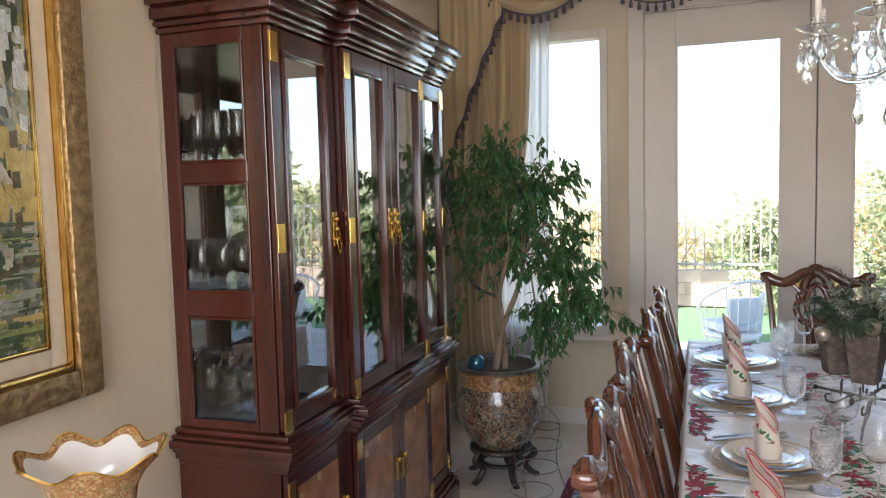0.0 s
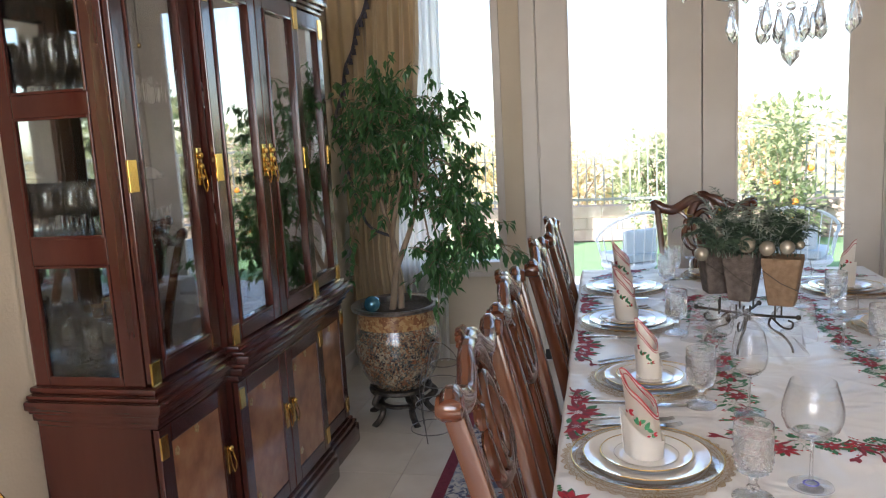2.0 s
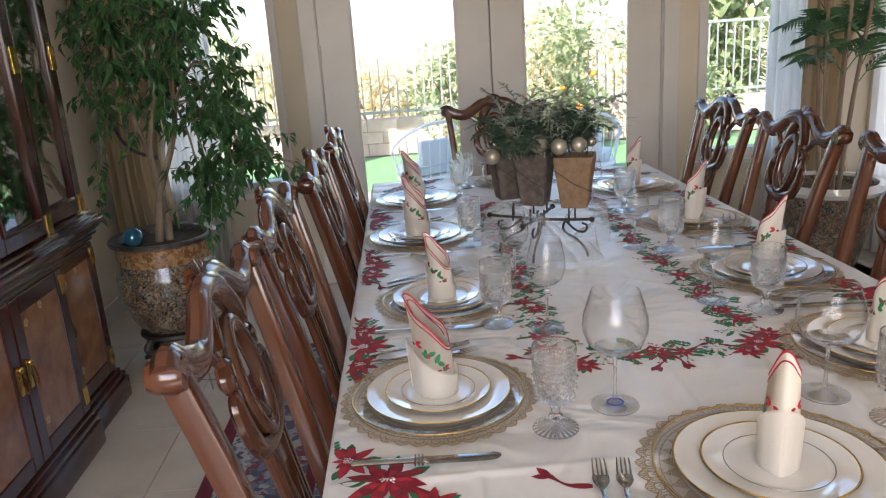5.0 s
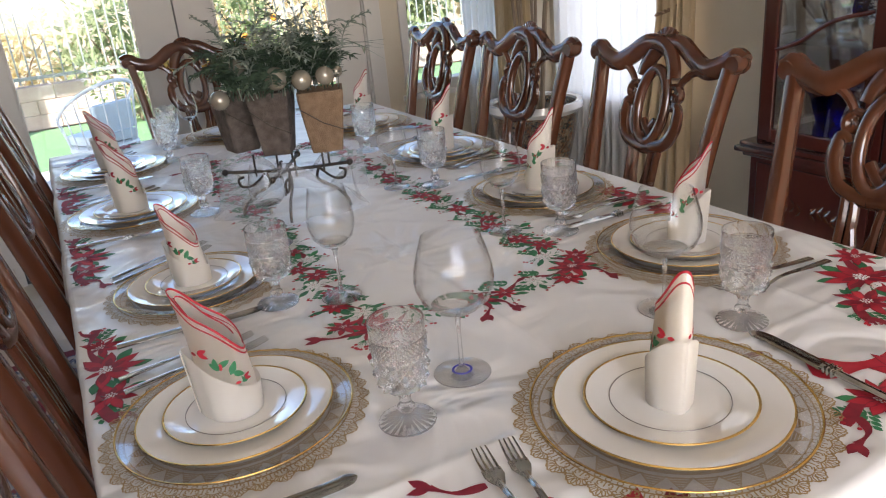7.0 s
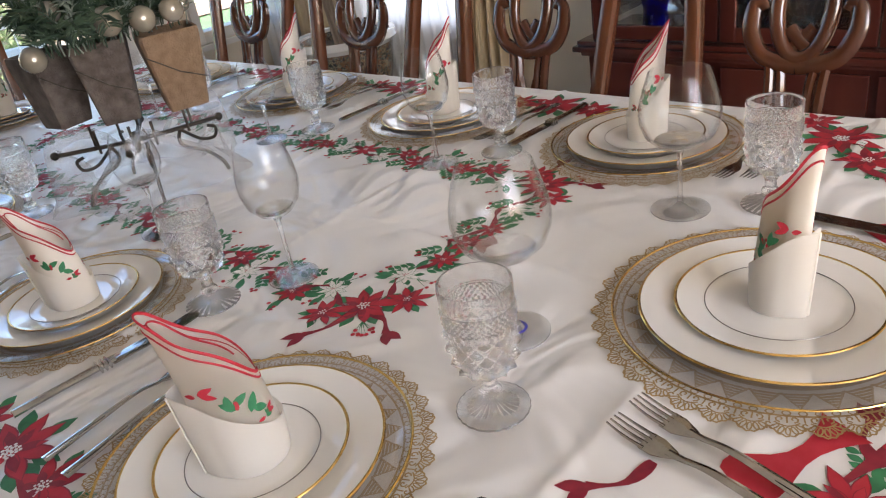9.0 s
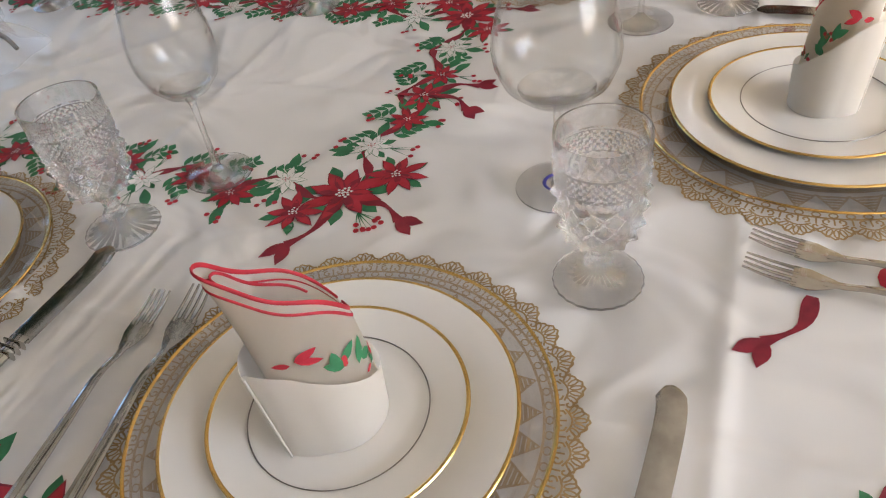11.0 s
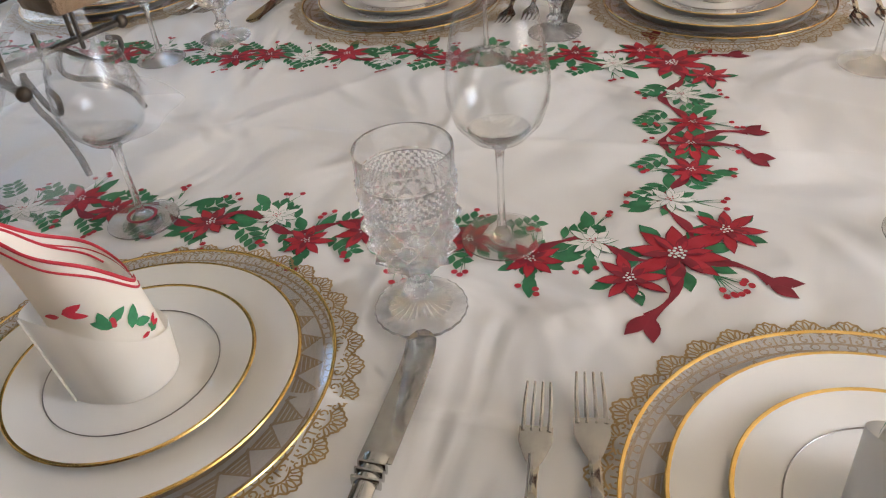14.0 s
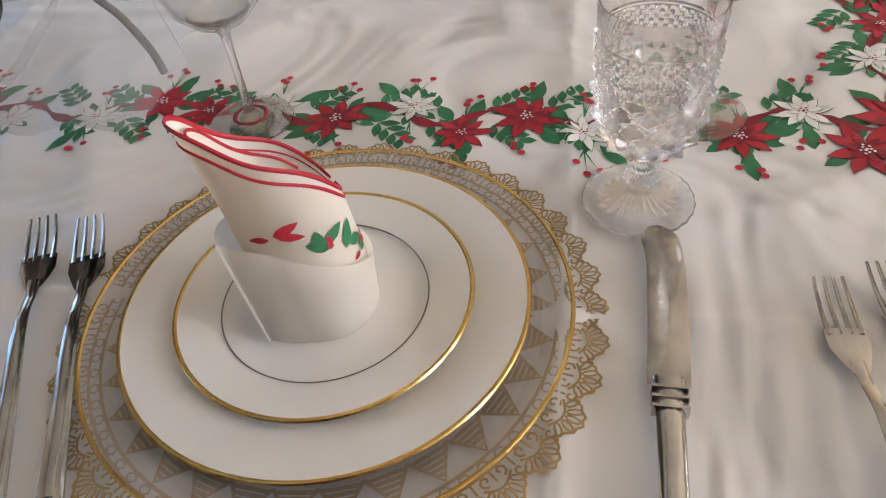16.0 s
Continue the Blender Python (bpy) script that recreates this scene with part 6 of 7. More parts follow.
# ---- curtains ----
def drape(name, label, material, x_of, y0, z0, z1, folds, depth, rows=26, cols=120, axis="x"):
    """A pleated curtain; x_of(u, v) gives where the point u across and v up hangs."""
    ob = thing(name, label, "curtain")
    bm = bmesh.new()
    g = []
    for i in range(cols + 1):
        u = i / cols
        col = []
        for j in range(rows + 1):
            v = j / rows
            a = x_of(u, v)
            d = depth * (math.sin(2 * math.pi * folds * u + 0.6 * math.sin(5 * v)) + 0.35 * math.sin(2 * math.pi * folds * 2.3 * u + 1.0)) * (0.75 + 0.25 * v)
            p = (a, y0 + d, z0 + (z1 - z0) * v) if axis == "x" else (y0 + d, a, z0 + (z1 - z0) * v)
            col.append(bm.verts.new(p))
        g.append(col)
    for i in range(cols):
        for j in range(rows):
            bm.faces.new((g[i][j], g[i + 1][j], g[i + 1][j + 1], g[i][j + 1]))
    part("fabric", bm, material, ob, smooth=80)
    return ob


def pinch(v, at, w):
    return math.exp(-((v - at) / w) ** 2)


drape("drape", "full length gold drape with blue tassel trim", M["drape"], lambda u, v: -2.25 + u * (0.52 - 0.20 * pinch(v, 0.28, 0.25) + 0.06 * v), YF - 0.16, 0.02, 2.92, 7, 0.035)
drape("sheer_curtain", "thin white sheer curtain beside the window", M["sheer"], lambda u, v: -1.98 + u * (0.36 + 0.06 * v), YF - 0.075, 0.02, 2.90, 8, 0.022)
drape("drape", "full length gold drape tied back with a cord", M["drape"], lambda u, v: 2.42 - u * 0.01 + u * (0.40 - 0.16 * pinch(v, 0.36, 0.16)), XR - 0.10, 0.02, 2.92, 5, 0.028, axis="y")
drape("sheer_curtain", "thin white sheer curtain over the side window", M["sheer"], lambda u, v: 2.60 + u * 1.04, XR - 0.045, 0.02, 2.90, 15, 0.02, axis="y")
drape("sheer_curtain", "thin white sheer curtain beside the window", M["sheer"], lambda u, v: 1.66 + u * 0.36, YF - 0.075, 0.02, 2.90, 7, 0.022)
drape("drape", "full length gold drape in the corner", M["drape"], lambda u, v: 1.84 + u * (0.40 - 0.16 * pinch(v, 0.33, 0.2)), YF - 0.16, 0.02, 2.92, 6, 0.03)

tie = thing("tieback", "twisted dark gold cord tieback on a hook", "tieback")
for s in (0, math.pi):
    pts = []
    for k in range(60):
        f = k / 59
        p = Vector((XR - 0.15 + 0.13 * f, 2.62 - 0.20 * f, 1.00 + 0.13 * f - 0.02 * math.sin(math.pi * f)))
        pts.append(p + Vector((0.006 * math.cos(f * 40 + s), 0, 0.006 * math.sin(f * 40 + s))))
    part("cord", sweep(bmesh.new(), pts, 0.011, 0.011, (1, 0, 0.2), 6), M["kraft"], tie)
hk = bmesh.new()
ball(hk, (XR - 0.012, 2.42, 1.135), 0.012)
part("hook", hk, M["brass"], tie)


def swag(x0, x1, zb):
    ob = thing("valance_swag", "gathered gold fabric swag with blue tassel trim", "valance", group="valance swags")
    bm, n_, rows = bmesh.new(), 48, 22
    g = []
    for i in range(n_ + 1):
        u = i / n_
        low = zb + (2.96 - zb) * (1 - math.sin(math.pi * u) ** 0.8) * 0.85
        col = []
        for j in range(rows + 1):
            v = j / rows
            z = 2.97 + (low - 2.97) * v
            col.append(bm.verts.new((x0 + (x1 - x0) * u, YF - 0.20 - 0.035 * math.sin(v * 22 + 2 * u) * math.sin(math.pi * u) - 0.05 * v * math.sin(math.pi * u), z)))
        g.append(col)
    for i in range(n_):
        for j in range(rows):
            bm.faces.new((g[i][j], g[i + 1][j], g[i + 1][j + 1], g[i][j + 1]))
    edge = [c[-1].co.copy() for c in g]
    part("fabric", bm, M["drape"], ob, smooth=80)
    part("braid", sweep(bmesh.new(), edge, 0.018, 0.012, (0, 1, 0), 6), M["tassel"], ob, "dark braid edging")
    for i in range(2, n_ - 1, 3):
        t = lathe(bmesh.new(), [(0.0, 0.0), (0.005, -0.003), (0.008, -0.012), (0.005, -0.018), (0.010, -0.026), (0.013, -0.055), (0.0, -0.056)], 10, Matrix.Translation(edge[i]))
        part("tassel", t, M["tassel"], ob, "small dark blue tassel")


for c in (-1.63, -0.88, -0.13, 0.62, 1.37):
    swag(c - 0.39, c + 0.39, 2.70)
cas = thing("valance_tail", "gold cascade tail edged with blue tassels", "valance")
bm, g = bmesh.new(), []
for i in range(41):
    u = i / 40
    low = 1.55 + 1.2 * u ** 0.75
    g.append([bm.verts.new((-2.27 + 0.44 * u, YF - 0.235 - 0.02 * math.sin(u * 30), 2.97 + (low - 2.97) * j / 14)) for j in range(15)])
for i in range(40):
    for j in range(14):
        bm.faces.new((g[i][j], g[i + 1][j], g[i + 1][j + 1], g[i][j + 1]))
edge = [c[-1].co.copy() for c in g]
part("fabric", bm, M["drape"], cas, smooth=80)
part("braid", sweep(bmesh.new(), edge, 0.02, 0.012, (0, 1, 0), 6), M["tassel"], cas, "dark braid edging")
for i in range(1, 40, 2):
    part("tassel", lathe(bmesh.new(), [(0.0, 0.0), (0.006, -0.004), (0.010, -0.014), (0.006, -0.022), (0.012, -0.03), (0.016, -0.065), (0.0, -0.066)], 10, Matrix.Translation(edge[i])), M["tassel"], cas, "small dark blue tassel")
bead = thing("beaded_cord", "dark beaded cord tieback round the drape", "tieback")
pts = curve([(-2.24, YF - 0.235, 1.55), (-2.16, YF - 0.24, 1.2), (-2.08, YF - 0.245, 0.98), (-1.93, YF - 0.24, 0.90)], 12)
bb_ = bmesh.new()
for p in pts:
    ball(bb_, p, 0.011, u=8, v=6)
part("bead", bb_, M["tassel"], bead, kind="stuff")
part("cord", sweep(bmesh.new(), pts, 0.006, 0.006, (0, 1, 0), 6), M["tassel"], bead)

# ---- palm in the corner ----
pp = thing("planter", "grey white glazed planter bowl in the corner", "planter", pose(1.80, 3.18, 0))
part("pot_body", lathe(bmesh.new(), [(0.0, 0.0), (0.14, 0.0), (0.15, 0.02), (0.19, 0.18), (0.235, 0.38), (0.255, 0.50), (0.275, 0.53), (0.27, 0.56), (0.245, 0.555), (0.23, 0.50)], 44), M["porcelain"], pp)
part("rim", lathe(bmesh.new(), [(0.256, 0.50), (0.278, 0.525), (0.273, 0.562), (0.243, 0.558), (0.24, 0.52)], 44), M["china"], pp, "pale glazed rim")
part("soil", lathe(bmesh.new(), [(0.0, 0.51), (0.1, 0.512), (0.233, 0.50)], 28), M["soil"], pp)
pl = thing("parlour_palm", "tall parlour palm with several slender stems", "plant", pose(1.80, 3.18, 0.50))
rng = random.Random(8)
for k in range(7):
    a = k * 0.9
    top = Vector((0.16 * math.cos(a), 0.14 * math.sin(a), rng.uniform(0.9, 1.7)))
    part("stem", sweep(bmesh.new(), curve([(0.05 * math.cos(a), 0.05 * math.sin(a), 0), (0.09 * math.cos(a), 0.08 * math.sin(a), 0.5), top], 5), 0.02, 0.02, (0.3, 1, 0), 8, taper=lambda t: 1.1 - 0.4 * t), M["bark"], pl)
    for f in range(4):
        b = rng.uniform(0, 6.3)
        base = Vector((0.07 * math.cos(a), 0.07 * math.sin(a), 0.3)).lerp(top, rng.uniform(0.25, 1))
        L = rng.uniform(0.24, 0.38)
        r1 = L * 1.2
        ctrl = [base, base + Vector((math.cos(b) * L * 0.4, math.sin(b) * L * 0.3, L * 0.45)), base + Vector((math.cos(b) * r1 * 0.8, math.sin(b) * r1 * 0.55, L * 0.35))]
        fr = bmesh.new()
        spine = curve(ctrl, 9)
        sweep(fr, spine, 0.006, 0.006, (0.2, 0.1, 1), 5, taper=lambda t: 1.2 - 0.9 * t)
        for i in range(4, len(spine) - 1):
            d = (spine[i + 1] - spine[i - 1]).normalized()
            s = d.cross(Vector((0, 0, 1))).normalized()
            for sg in (-1, 1):
                leaf(fr, spine[i], s * sg + d * 0.7 + Vector((0, 0, -0.15)), Vector((0, 0, 1)), 0.15 * (1.15 - i / len(spine) * 0.6), 0.017, 0.15)
        part("frond", fr, M["palm"], pl, smooth=0)

# ---- chandelier ----
ch = thing("chandelier", "clear crystal chandelier with hanging drops", "chandelier", pose(0.0, 1.5, 0))
part("canopy", lathe(bmesh.new(), [(0.0, H - 0.001), (0.07, H - 0.001), (0.06, H - 0.03), (0.012, H - 0.05), (0.0, H - 0.05)], 28), M["brass"], ch)
part("chain", sweep(bmesh.new(), [Vector((0, 0, H - 0.05)), Vector((0, 0, 2.55))], 0.010, 0.010, (0, 1, 0), 8), M["brass"], ch)
part("column", lathe(bmesh.new(), [(0.0, 2.56), (0.03, 2.54), (0.015, 2.48), (0.05, 2.42), (0.02, 2.34), (0.03, 2.22), (0.06, 2.14), (0.03, 2.06), (0.05, 1.98), (0.015, 1.92), (0.0, 1.9)], 24), M["crystal"], ch)


def drop_bm(m_, s=1.0):
    bm = bmesh.new()
    lathe(bm, [(0.0, 0.0), (0.005 * s, -0.006 * s), (0.008 * s, -0.022 * s), (0.016 * s, -0.055 * s), (0.013 * s, -0.07 * s), (0.0, -0.084 * s)], 8, m_)
    ball(bm, m_ @ Vector((0, 0, 0.009 * s)), 0.008 * s, u=8, v=6)
    return bm


for k in range(8):
    a = 2 * math.pi * k / 8 + 0.2
    c, s = math.cos(a), math.sin(a)
    part("arm", sweep(bmesh.new(), curve([(c * 0.03, s * 0.03, 2.04), (c * 0.12, s * 0.12, 1.94), (c * 0.24, s * 0.24, 1.94), (c * 0.31, s * 0.31, 2.02), (c * 0.31, s * 0.31, 2.07)], 6), 0.016, 0.016, (-s, c, 0), 8), M["crystal"], ch)
    part("bobeche", lathe(bmesh.new(), [(0.0, 2.075), (0.03, 2.072), (0.062, 2.088), (0.060, 2.091), (0.028, 2.077), (0.018, 2.085), (0.02, 2.12), (0.016, 2.12), (0.0, 2.08)], 24, Matrix.Translation((c * 0.31, s * 0.31, 0)),
                          wave=lambda q, r, z: (r * (1 + 0.06 * math.cos(8 * q) * (r > 0.05)), z)), M["crystal"], ch)
    part("candle_sleeve", lathe(bmesh.new(), [(0.0, 2.085), (0.011, 2.085), (0.011, 2.19), (0.0, 2.19)], 12, Matrix.Translation((c * 0.31, s * 0.31, 0))), M["china"], ch, "white candle sleeve")
    for q in range(3):
        b = a + (q - 1) * 0.22
        rr = 0.36 if q == 1 else 0.31 + 0.02 * (q == 2)
        part("drop", drop_bm(Matrix.Translation((rr * math.cos(b), rr * math.sin(b), 2.055 - 0.03 * (q == 1)))), M["crystal"], ch)
    for f in (0.3, 0.6):
        part("drop", drop_bm(Matrix.Translation((c * 0.31 * f, s * 0.31 * f, 1.90 - 0.05 * (1 - f))), 1.15), M["crystal"], ch)
    ch_b = bmesh.new()
    for q in range(9):
        f = q / 8
        ball(ch_b, (c * (0.05 + 0.24 * f), s * (0.05 + 0.24 * f), 2.30 - 0.22 * f - 0.13 * math.sin(math.pi * f)), 0.007, u=6, v=5)
    part("bead_chain", ch_b, M["crystal"], ch, kind="stuff")
part("finial_drop", drop_bm(Matrix.Translation((0, 0, 1.86)), 2.0), M["crystal"], ch)
pull = thing("pull_wand", "slim brass curtain wand with an end knob", "wand")
part("rod", sweep(bmesh.new(), [Vector((-0.03, YF - 0.03, 2.95)), Vector((-0.03, YF - 0.03, 2.27))], 0.009, 0.009, (0, 1, 0), 8), M["wire"], pull)
part("knob", ball(bmesh.new(), (-0.03, YF - 0.03, 2.26), 0.013, 1, 1, 1.4), M["brass"], pull)

# ---- the centrepiece ----
cs = thing("centrepiece_stand", "curled black iron stand holding three small pots", "stand", pose(-0.10, 1.55, TZ))
for sx, sy in ((-0.13, 0.03), (0.10, -0.08), (0.0, 0.10), (-0.05, -0.10)):
    d = Vector((sx, sy, 0)).normalized()
    base = Vector((sx * 0.5, sy * 0.5, 0))
    foot_way = [(0.085, 0.004), (0.075, 0.030), (0.045, 0.058), (0.012, 0.072), (0.0, 0.090), (0.010, 0.116)]
    part("scroll_leg", sweep(bmesh.new(), curve([base + d * a + Vector((0, 0, h)) for a, h in foot_way], 6), 0.008, 0.008, (-d.y, d.x, 0), 8), M["iron"], cs)
    part("curl", sweep(bmesh.new(), curve([base + d * a + Vector((0, 0, h)) for a, h in ((0.010, 0.112), (0.045, 0.085), (0.075, 0.084), (0.082, 0.104), (0.066, 0.110))], 6),
                       0.007, 0.007, (-d.y, d.x, 0), 8), M["iron"], cs)
    for q in (-1, 1):
        p = base * 1.5 + Vector((-d.y, d.x, 0)) * 0.022 * q
        part("rod", sweep(bmesh.new(), [p + Vector((0, 0, 0.112)), p + Vector((0, 0, 0.162))], 0.006, 0.006, (-d.y, d.x, 0), 6), M["iron"], cs)
for ends_ in (((-0.17, 0.07), (0.13, -0.09)), ((-0.09, -0.11), (0.05, 0.12))):
    (x0, y0), (x1, y1) = ends_
    bar_ = sweep(bmesh.new(), curve([(x0, y0, 0.122), ((x0 + x1) / 2, (y0 + y1) / 2, 0.115), (x1, y1, 0.122)], 5), 0.011, 0.009, (0, 0, 1), 8)
    for x, y in ends_:
        ball(bar_, (x, y, 0.122), 0.009, u=10, v=7)
    part("cross_bar", bar_, M["iron"], cs, "iron bar with knobbed ends")


def little_pot(x, y, z, w, h, material, label, spin):
    ob = thing("flower_pot", label, "pot", pose(x, y, z, 0, 0, spin), group="centrepiece pots")
    bm = bmesh.new()
    vs_ = []
    for zz, k in ((0, 0.66), (0.01, 0.70), (h * 0.9, 1.0), (h, 0.99), (h, 0.90), (h * 0.8, 0.86)):
        vs_.append([bm.verts.new((w / 2 * k * cx, w / 2 * k * cy, zz)) for cx, cy in ((-0.9, -1), (0.9, -1), (1, -0.9), (1, 0.9), (0.9, 1), (-0.9, 1), (-1, 0.9), (-1, -0.9))])
    for a, b in zip(vs_, vs_[1:]):
        for i in range(8):
            bm.faces.new((a[i], a[(i + 1) % 8], b[(i + 1) % 8], b[i]))
    bm.faces.new(vs_[0][::-1])
    bm.faces.new(vs_[-1])
    part("pot_body", bm, material, ob, smooth=30)
    part("twine", sweep(bmesh.new(), [Vector((-w * 0.47, -w * 0.475, h * 0.75)), Vector((0, -w * 0.47, h * 0.5)), Vector((w * 0.46, -w * 0.455, h * 0.35))], 0.003, 0.003, (0, 1, 0), 6), M["iron"], ob, "dark twine")
    return ob


little_pot(-0.012, 1.495, 0.926, 0.118, 0.160, M["kraft"], "square brown kraft burlap pot with twine", -20)
little_pot(-0.125, 1.565, 0.926, 0.108, 0.165, M["greypot"], "square taupe burlap pot with ornaments", -28)
little_pot(-0.195, 1.685, 0.926, 0.108, 0.155, M["greypot"], "square taupe burlap pot half hidden by greenery", 10)
rng = random.Random(21)
gr = thing("greenery", "frosted faux pine and fern arrangement with ornaments", "arrangement", pose(-0.075, 1.56, 1.095))
for key, n_, nm in (("frost", 44, "frosted_frond"), ("pine", 84, "pine_sprig")):
    for k in range(n_):
        b = rng.uniform(0, 6.3)
        root = Vector((rng.uniform(-0.16, 0.11), rng.uniform(-0.09, 0.09), -0.01))
        L = rng.uniform(0.17, 0.30) if key == "frost" else rng.uniform(0.10, 0.19)
        reach = rng.uniform(0.15, 0.95)
        sp_ = curve([root, root + Vector((math.cos(b) * L * 0.35 * reach, math.sin(b) * L * 0.35 * reach, L * 0.55)), root + Vector((math.cos(b) * L * reach, math.sin(b) * L * reach, L * (0.95 - 0.62 * reach)))], 7)
        bm = bmesh.new()
        sweep(bm, sp_, 0.003, 0.003, (0.3, 0.2, 1), 4)
        for i in range(2, len(sp_) - 1):
            d = (sp_[i + 1] - sp_[i - 1]).normalized()
            s = d.cross(Vector((rng.uniform(-0.4, 0.4), rng.uniform(-0.4, 0.4), 1))).normalized()
            for sg in (-1, 1):
                for q in range(1 if key == "frost" else 2):
                    leaf(bm, sp_[i] + d * 0.004 * q, s * sg + d * rng.uniform(0.5, 1.0), Vector((0, 0, 1)), (0.030 if key == "frost" else 0.042) * (1.2 - 0.5 * i / len(sp_)), 0.009 if key == "frost" else 0.004)
        part(nm, bm, M[key], gr, smooth=0)
for k in range(7):
    b = rng.uniform(-0.9, 0.9)
    root = Vector((0.06, -0.05, 0.0))
    sp_ = curve([root, root + Vector((0.06 * math.cos(b), 0.06 * math.sin(b), 0.08)), root + Vector((0.14 * math.cos(b), 0.13 * math.sin(b), 0.09)), root + Vector((0.21 * math.cos(b), 0.19 * math.sin(b), 0.05 + 0.04 * rng.random()))], 6)
    part("long_blade", sweep(bmesh.new(), sp_, 0.011, 0.002, (0, 0, 1), 6, taper=lambda t: 1.1 - 0.95 * t), M["frost"], gr)
for x, y, z, r in ((-0.052, -0.082, 0.035, 0.030), (-0.186, -0.02, -0.005, 0.025), (-0.135, -0.045, 0.072, 0.021), (0.062, -0.125, 0.030, 0.024), (0.004, -0.112, 0.026, 0.026), (0.110, -0.08, 0.030, 0.016)):
    part("ornament_ball", ball(bmesh.new(), (x, y, z), r, u=18, v=12), M["pearl"], gr, "champagne coloured ornament")
tu = thing("tulle", "loose white tulle gathered round the iron stand", "fabric", pose(-0.10, 1.57, TZ))
bm, g = bmesh.new(), []
for i in range(65):
    a = 2 * math.pi * i / 64
    col = []
    for j in range(9):
        v = j / 8
        r = 0.20 - 0.06 * v + 0.03 * math.sin(5 * a + 2 * v) + 0.012 * math.sin(13 * a)
        col.append(bm.verts.new((r * math.cos(a), r * 0.85 * math.sin(a), 0.004 + (0.10 + 0.05 * math.sin(3 * a + 1)) * math.sin(v * 2.2))))
    g.append(col)
for i in range(64):
    for j in range(8):
        bm.faces.new((g[i][j], g[i + 1][j], g[i + 1][j + 1], g[i][j + 1]))
specks = bmesh.new()
rng = random.Random(6)
for k in range(420):
    i, j = rng.randrange(64), rng.randrange(8)
    p = g[i][j].co.lerp(g[i + 1][j + 1].co, rng.random()).lerp(g[i + 1][j].co, rng.random() * 0.5) + Vector((0, 0, 0.0006))
    q = rng.uniform(0.0007, 0.0014)
    specks.faces.new([specks.verts.new(p + Vector((q * math.cos(b), q * math.sin(b), 0.0002 * b))) for b in (0.3, 1.9, 3.4, 4.9)])
part("fabric", bm, M["tulle"], tu, smooth=80)
part("glitter", specks, M["pearl"], tu, "tiny dark glitter specks", smooth=0, kind="stuff")

# ---- garden things ----
gw = thing("garden_wall", "low block garden wall under the fence", "wall", kind="structure")
rng = random.Random(2)
blk = bx(-0.197, 0.197, -0.1, 0.1, 0.0, 0.155, 0.008)
first_block = part("block", blk, M["block"], gw, smooth=0)
n_b = 0
for row in range(3):
    for k in range(-22, 24):
        ob = first_block if n_b == 0 else first_block.copy()
        if n_b:
            scene.collection.objects.link(ob)
        ob.matrix_basis = pose(k * 0.4 + 0.2 * (row % 2), 9.2 + rng.uniform(-0.004, 0.004), 0.158 * row - 0.015)
        n_b += 1
fe = thing("fence", "tall metal bar fence along the garden wall", "fence", kind="structure")
bar = part("bar", bx(-0.009, 0.009, -0.009, 0.009, 0.47, 1.43), M["fence"], fe, smooth=0)
bar.matrix_basis = pose(-8.5, 9.2, 0)
for k in range(1, 150):
    ob = bar.copy()
    scene.collection.objects.link(ob)
    ob.matrix_basis = pose(-8.5 + 0.115 * k, 9.2, 0)
for k in range(8):
    part("post", bx(-8.6 + 2.4 * k, -8.54 + 2.4 * k, 9.165, 9.225, 0.459, 1.50, 0.004), M["fence"], fe, smooth=0)
for z in (0.52, 1.40):
    part("rail", bx(-8.6, 8.7, 9.18, 9.22, z, z + 0.035), M["fence"], fe, smooth=0)


def shrub(x, y, z, rx, rz, n_, material, label, seed, size=0.09, fruit=0):
    r_ = random.Random(seed)
    ob = thing("shrub", label, "shrub", pose(x, y, z))
    tr_ = bmesh.new()
    cr_ = bmesh.new()
    for k in range(6):
        a = k * 1.05
        sweep(tr_, curve([(0.02 * math.cos(a), 0.02 * math.sin(a), 0), (rx * 0.3 * math.cos(a), rx * 0.3 * math.sin(a), rz * 0.8), (rx * 0.6 * math.cos(a), rx * 0.6 * math.sin(a), rz * 1.3)], 4), 0.03, 0.03, (0.3, 1, 0), 6, taper=lambda t: 1.2 - 0.9 * t)
    lumps = [Vector((r_.gauss(0, 0.45) * rx, r_.gauss(0, 0.45) * rx, rz * r_.uniform(0.25, 1.75))) for _ in range(max(8, n_ // 40))]
    for k in range(n_):
        c = lumps[k % len(lumps)]
        v = Vector((r_.gauss(0, 1), r_.gauss(0, 1), r_.gauss(0, 1)))
        v.normalize()
        p = c + Vector((v.x * rx * 0.36, v.y * rx * 0.36, v.z * rz * 0.34)) * r_.uniform(0.5, 1.05)
        p.z = max(p.z, 0.03)
        leaf(cr_, p, v + Vector((r_.uniform(-0.6, 0.6), r_.uniform(-0.6, 0.6), 0.2)), Vector((r_.uniform(-1, 1), r_.uniform(-1, 1), 1)), size * r_.uniform(0.7, 1.3), size * 0.55)
    part("trunk", tr_, M["bark"], ob)
    part("crown", cr_, material, ob, smooth=0, kind="stuff")
    for k in range(fruit):
        c = lumps[k % len(lumps)]
        part("orange", ball(bmesh.new(), c + Vector((r_.uniform(-1, 1) * rx * 0.3, -rx * 0.36, r_.uniform(-1, 1) * rz * 0.3)), 0.04, u=10, v=7), M["orange"], ob, "small orange fruit")
    return ob


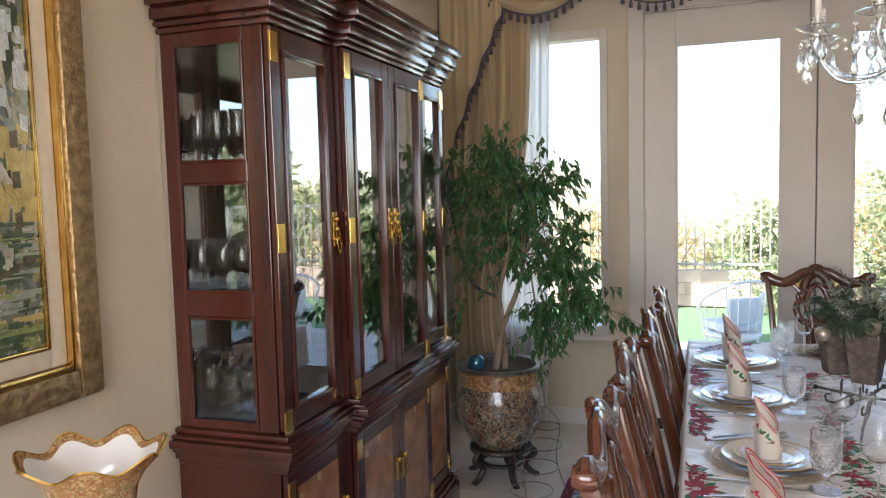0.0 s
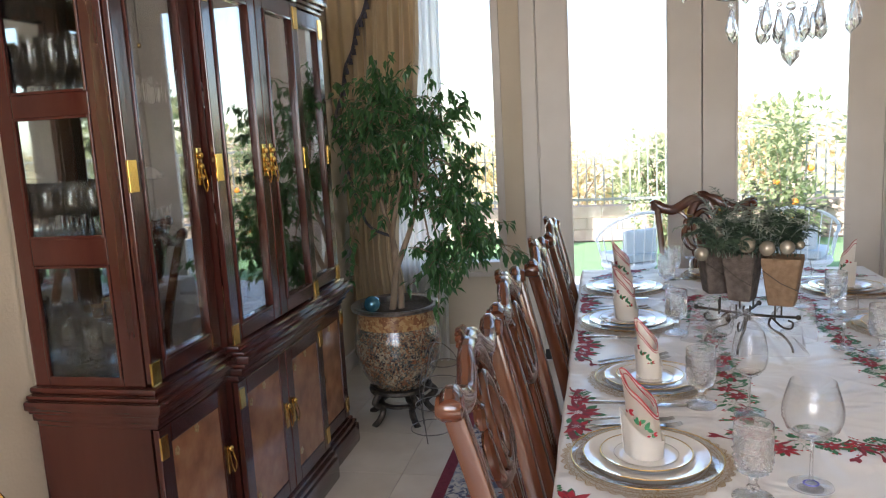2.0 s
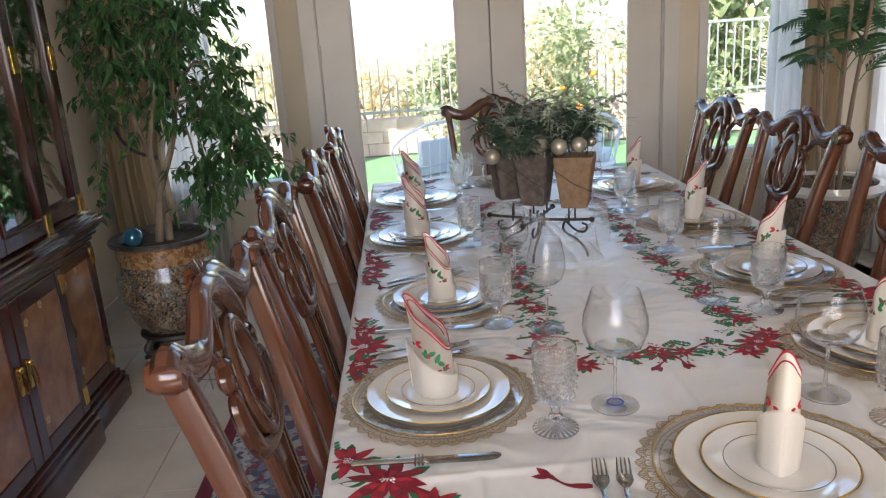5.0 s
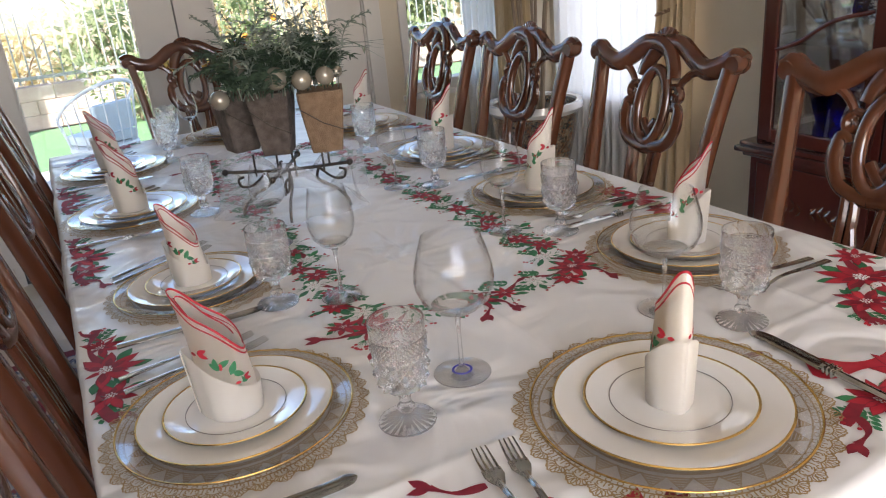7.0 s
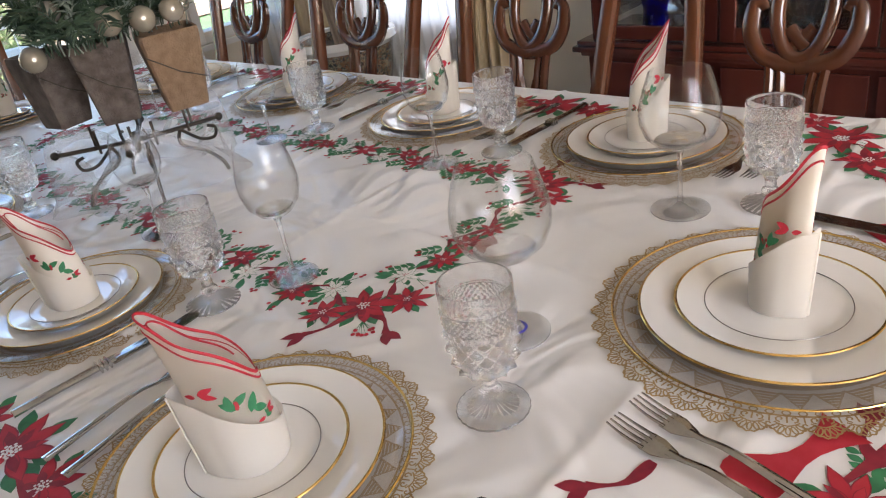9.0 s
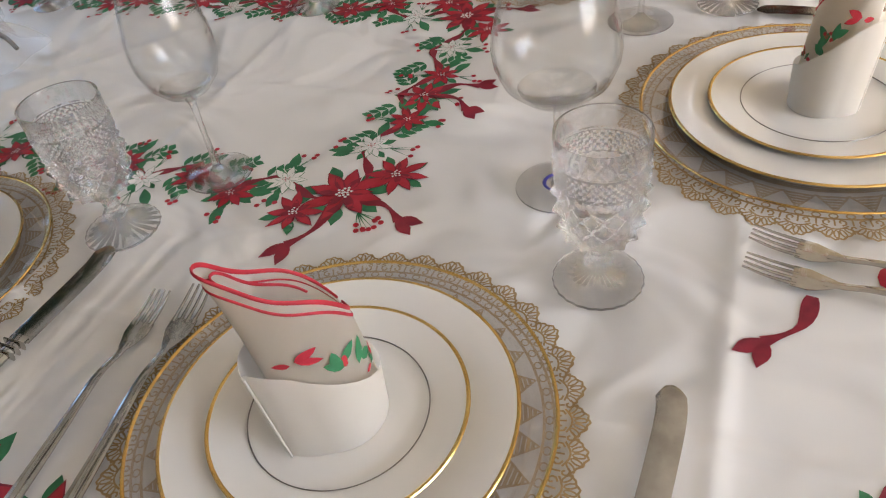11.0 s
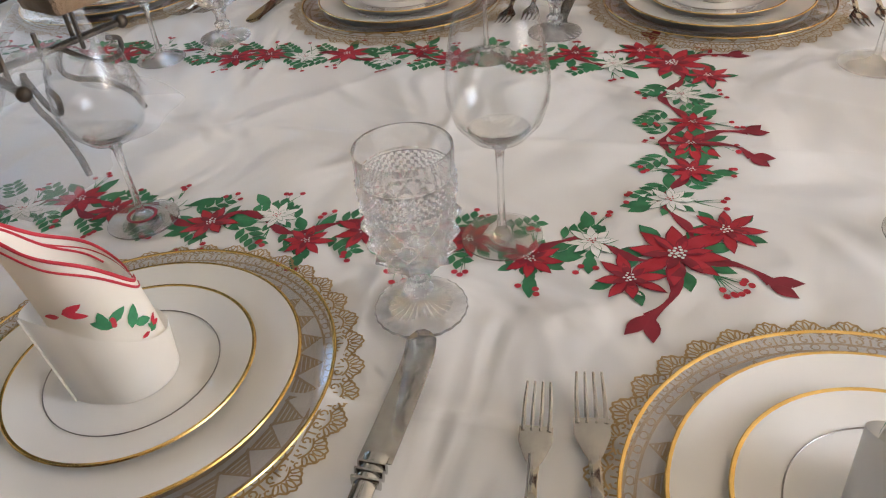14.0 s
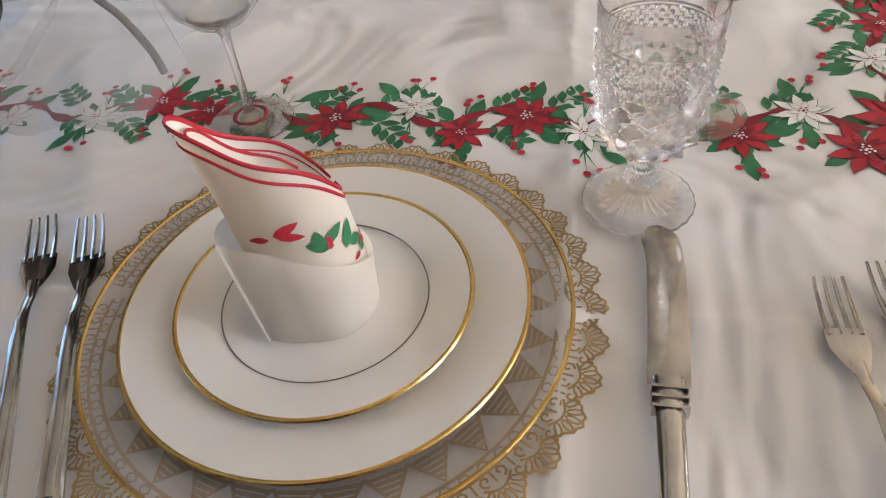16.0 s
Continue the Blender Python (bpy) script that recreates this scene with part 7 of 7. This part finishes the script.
shrub(1.55, 8.45, -0.015, 0.52, 0.86, 1500, M["bush"], "round green citrus tree bearing oranges", 31, 0.10, 5)
shrub(0.22, 8.55, -0.015, 0.40, 0.40, 800, M["bush"], "low round green shrub by the fence", 32, 0.08)
shrub(3.2, 8.5, -0.015, 0.5, 0.5, 800, M["bush"], "low round green shrub by the fence", 33, 0.09)
rng = random.Random(77)
for k in range(15):
    x = -7.5 + 1.35 * k + rng.uniform(-0.4, 0.4)
    shrub(x, rng.uniform(10.6, 12.2), -0.05, rng.uniform(0.8, 1.2), rng.uniform(0.65, 0.98), 1000, M["gold_bush"] if k % 3 else M["bush"], "sunlit dry golden bush beyond the fence" if k % 3 else "sunlit green bush beyond the fence", 100 + k, 0.15)
shrub(4.3, 10.4, -0.05, 0.7, 1.5, 700, M["bush"], "tall feathery green tree beyond the fence", 41, 0.28)


def patio_chair(x, y, a):
    ob = thing("patio_chair", "pale woven tub chair with a blue cushion", "chair", pose(x, y, -0.02, 0, 0, a) @ Matrix.Scale(0.88, 4), group="patio chairs")
    bm, g = bmesh.new(), []
    for i in range(25):
        t = -2.2 + 4.4 * i / 24
        hgt = 0.55 + 0.33 * math.cos(t / 2.2 * math.pi / 2) ** 1.2
        g.append([bm.verts.new(((0.27 + 0.06 * j / 6) * math.sin(t), -(0.27 + 0.06 * j / 6) * math.cos(t), 0.30 + (hgt - 0.30) * j / 6)) for j in range(7)])
    for i in range(24):
        for j in range(6):
            bm.faces.new((g[i][j], g[i + 1][j], g[i + 1][j + 1], g[i][j + 1]))
    top = [c[-1].co.copy() for c in g]
    foots = [(c[0].co.copy(), c[3].co.copy(), c[6].co.copy()) for c in g]
    bm.free()
    for d in foots[::2]:
        part("strand", sweep(bmesh.new(), [d[0], d[1], d[2]], 0.012, 0.012, (0.3, 0.2, 1), 6), M["wicker"], ob)
    part("rim", sweep(bmesh.new(), top, 0.032, 0.032, (0, 0, 1), 8), M["wicker"], ob)
    part("seat", lathe(bmesh.new(), [(0.0, 0.28), (0.27, 0.28), (0.29, 0.31), (0.28, 0.34), (0.0, 0.35)], 28), M["wicker"], ob)
    part("cushion", bx(-0.22, 0.22, -0.20, 0.22, 0.352, 0.44, 0.03), M["cushion"], ob)
    part("pillow", bx(-0.18, 0.18, -0.25, -0.17, 0.45, 0.70, 0.035), M["cushion"], ob)
    for sx in (-1, 1):
        for sy in (-1, 1):
            part("leg", sweep(bmesh.new(), [Vector((sx * 0.17, sy * 0.17, 0.285)), Vector((sx * 0.21, sy * 0.21, 0.0))], 0.035, 0.035, (0, 1, 0), 8), M["wicker"], ob)


patio_chair(-0.36, 5.9, 30)
patio_chair(1.15, 6.0, -25)
pillar = part("patio_post", bx(-3.05, -2.65, 6.2, 6.6, -0.02, 3.2, 0.01), M["white"], label="white square patio cover post", smooth=0)
pillar["category"] = "post"
roof = part("patio_cover", bx(-7, -2.3, 6.0, 6.9, 3.2, 3.4, 0.01), M["white"], label="white patio cover beam on its post", smooth=0)
roof["category"] = "beam"

# ---- floor tiles ----
first_tile, n_t = None, 0
P_ = 0.456
for i in range(11):
    for j in range(16):
        x, y = XL + 0.228 + P_ * i - 0.15, YB + 0.228 + P_ * j - 0.05
        if first_tile is None:
            first_tile = part("tile", bx(-0.2265, 0.2265, -0.2265, 0.2265, -0.006, 0.0, 0.0012), M["tile"], floor, smooth=0)
            ob = first_tile
        else:
            ob = first_tile.copy()
            scene.collection.objects.link(ob)
        ob.matrix_basis = pose(min(x, XR - 0.1), min(y, YF - 0.06), 0)
        n_t += 1
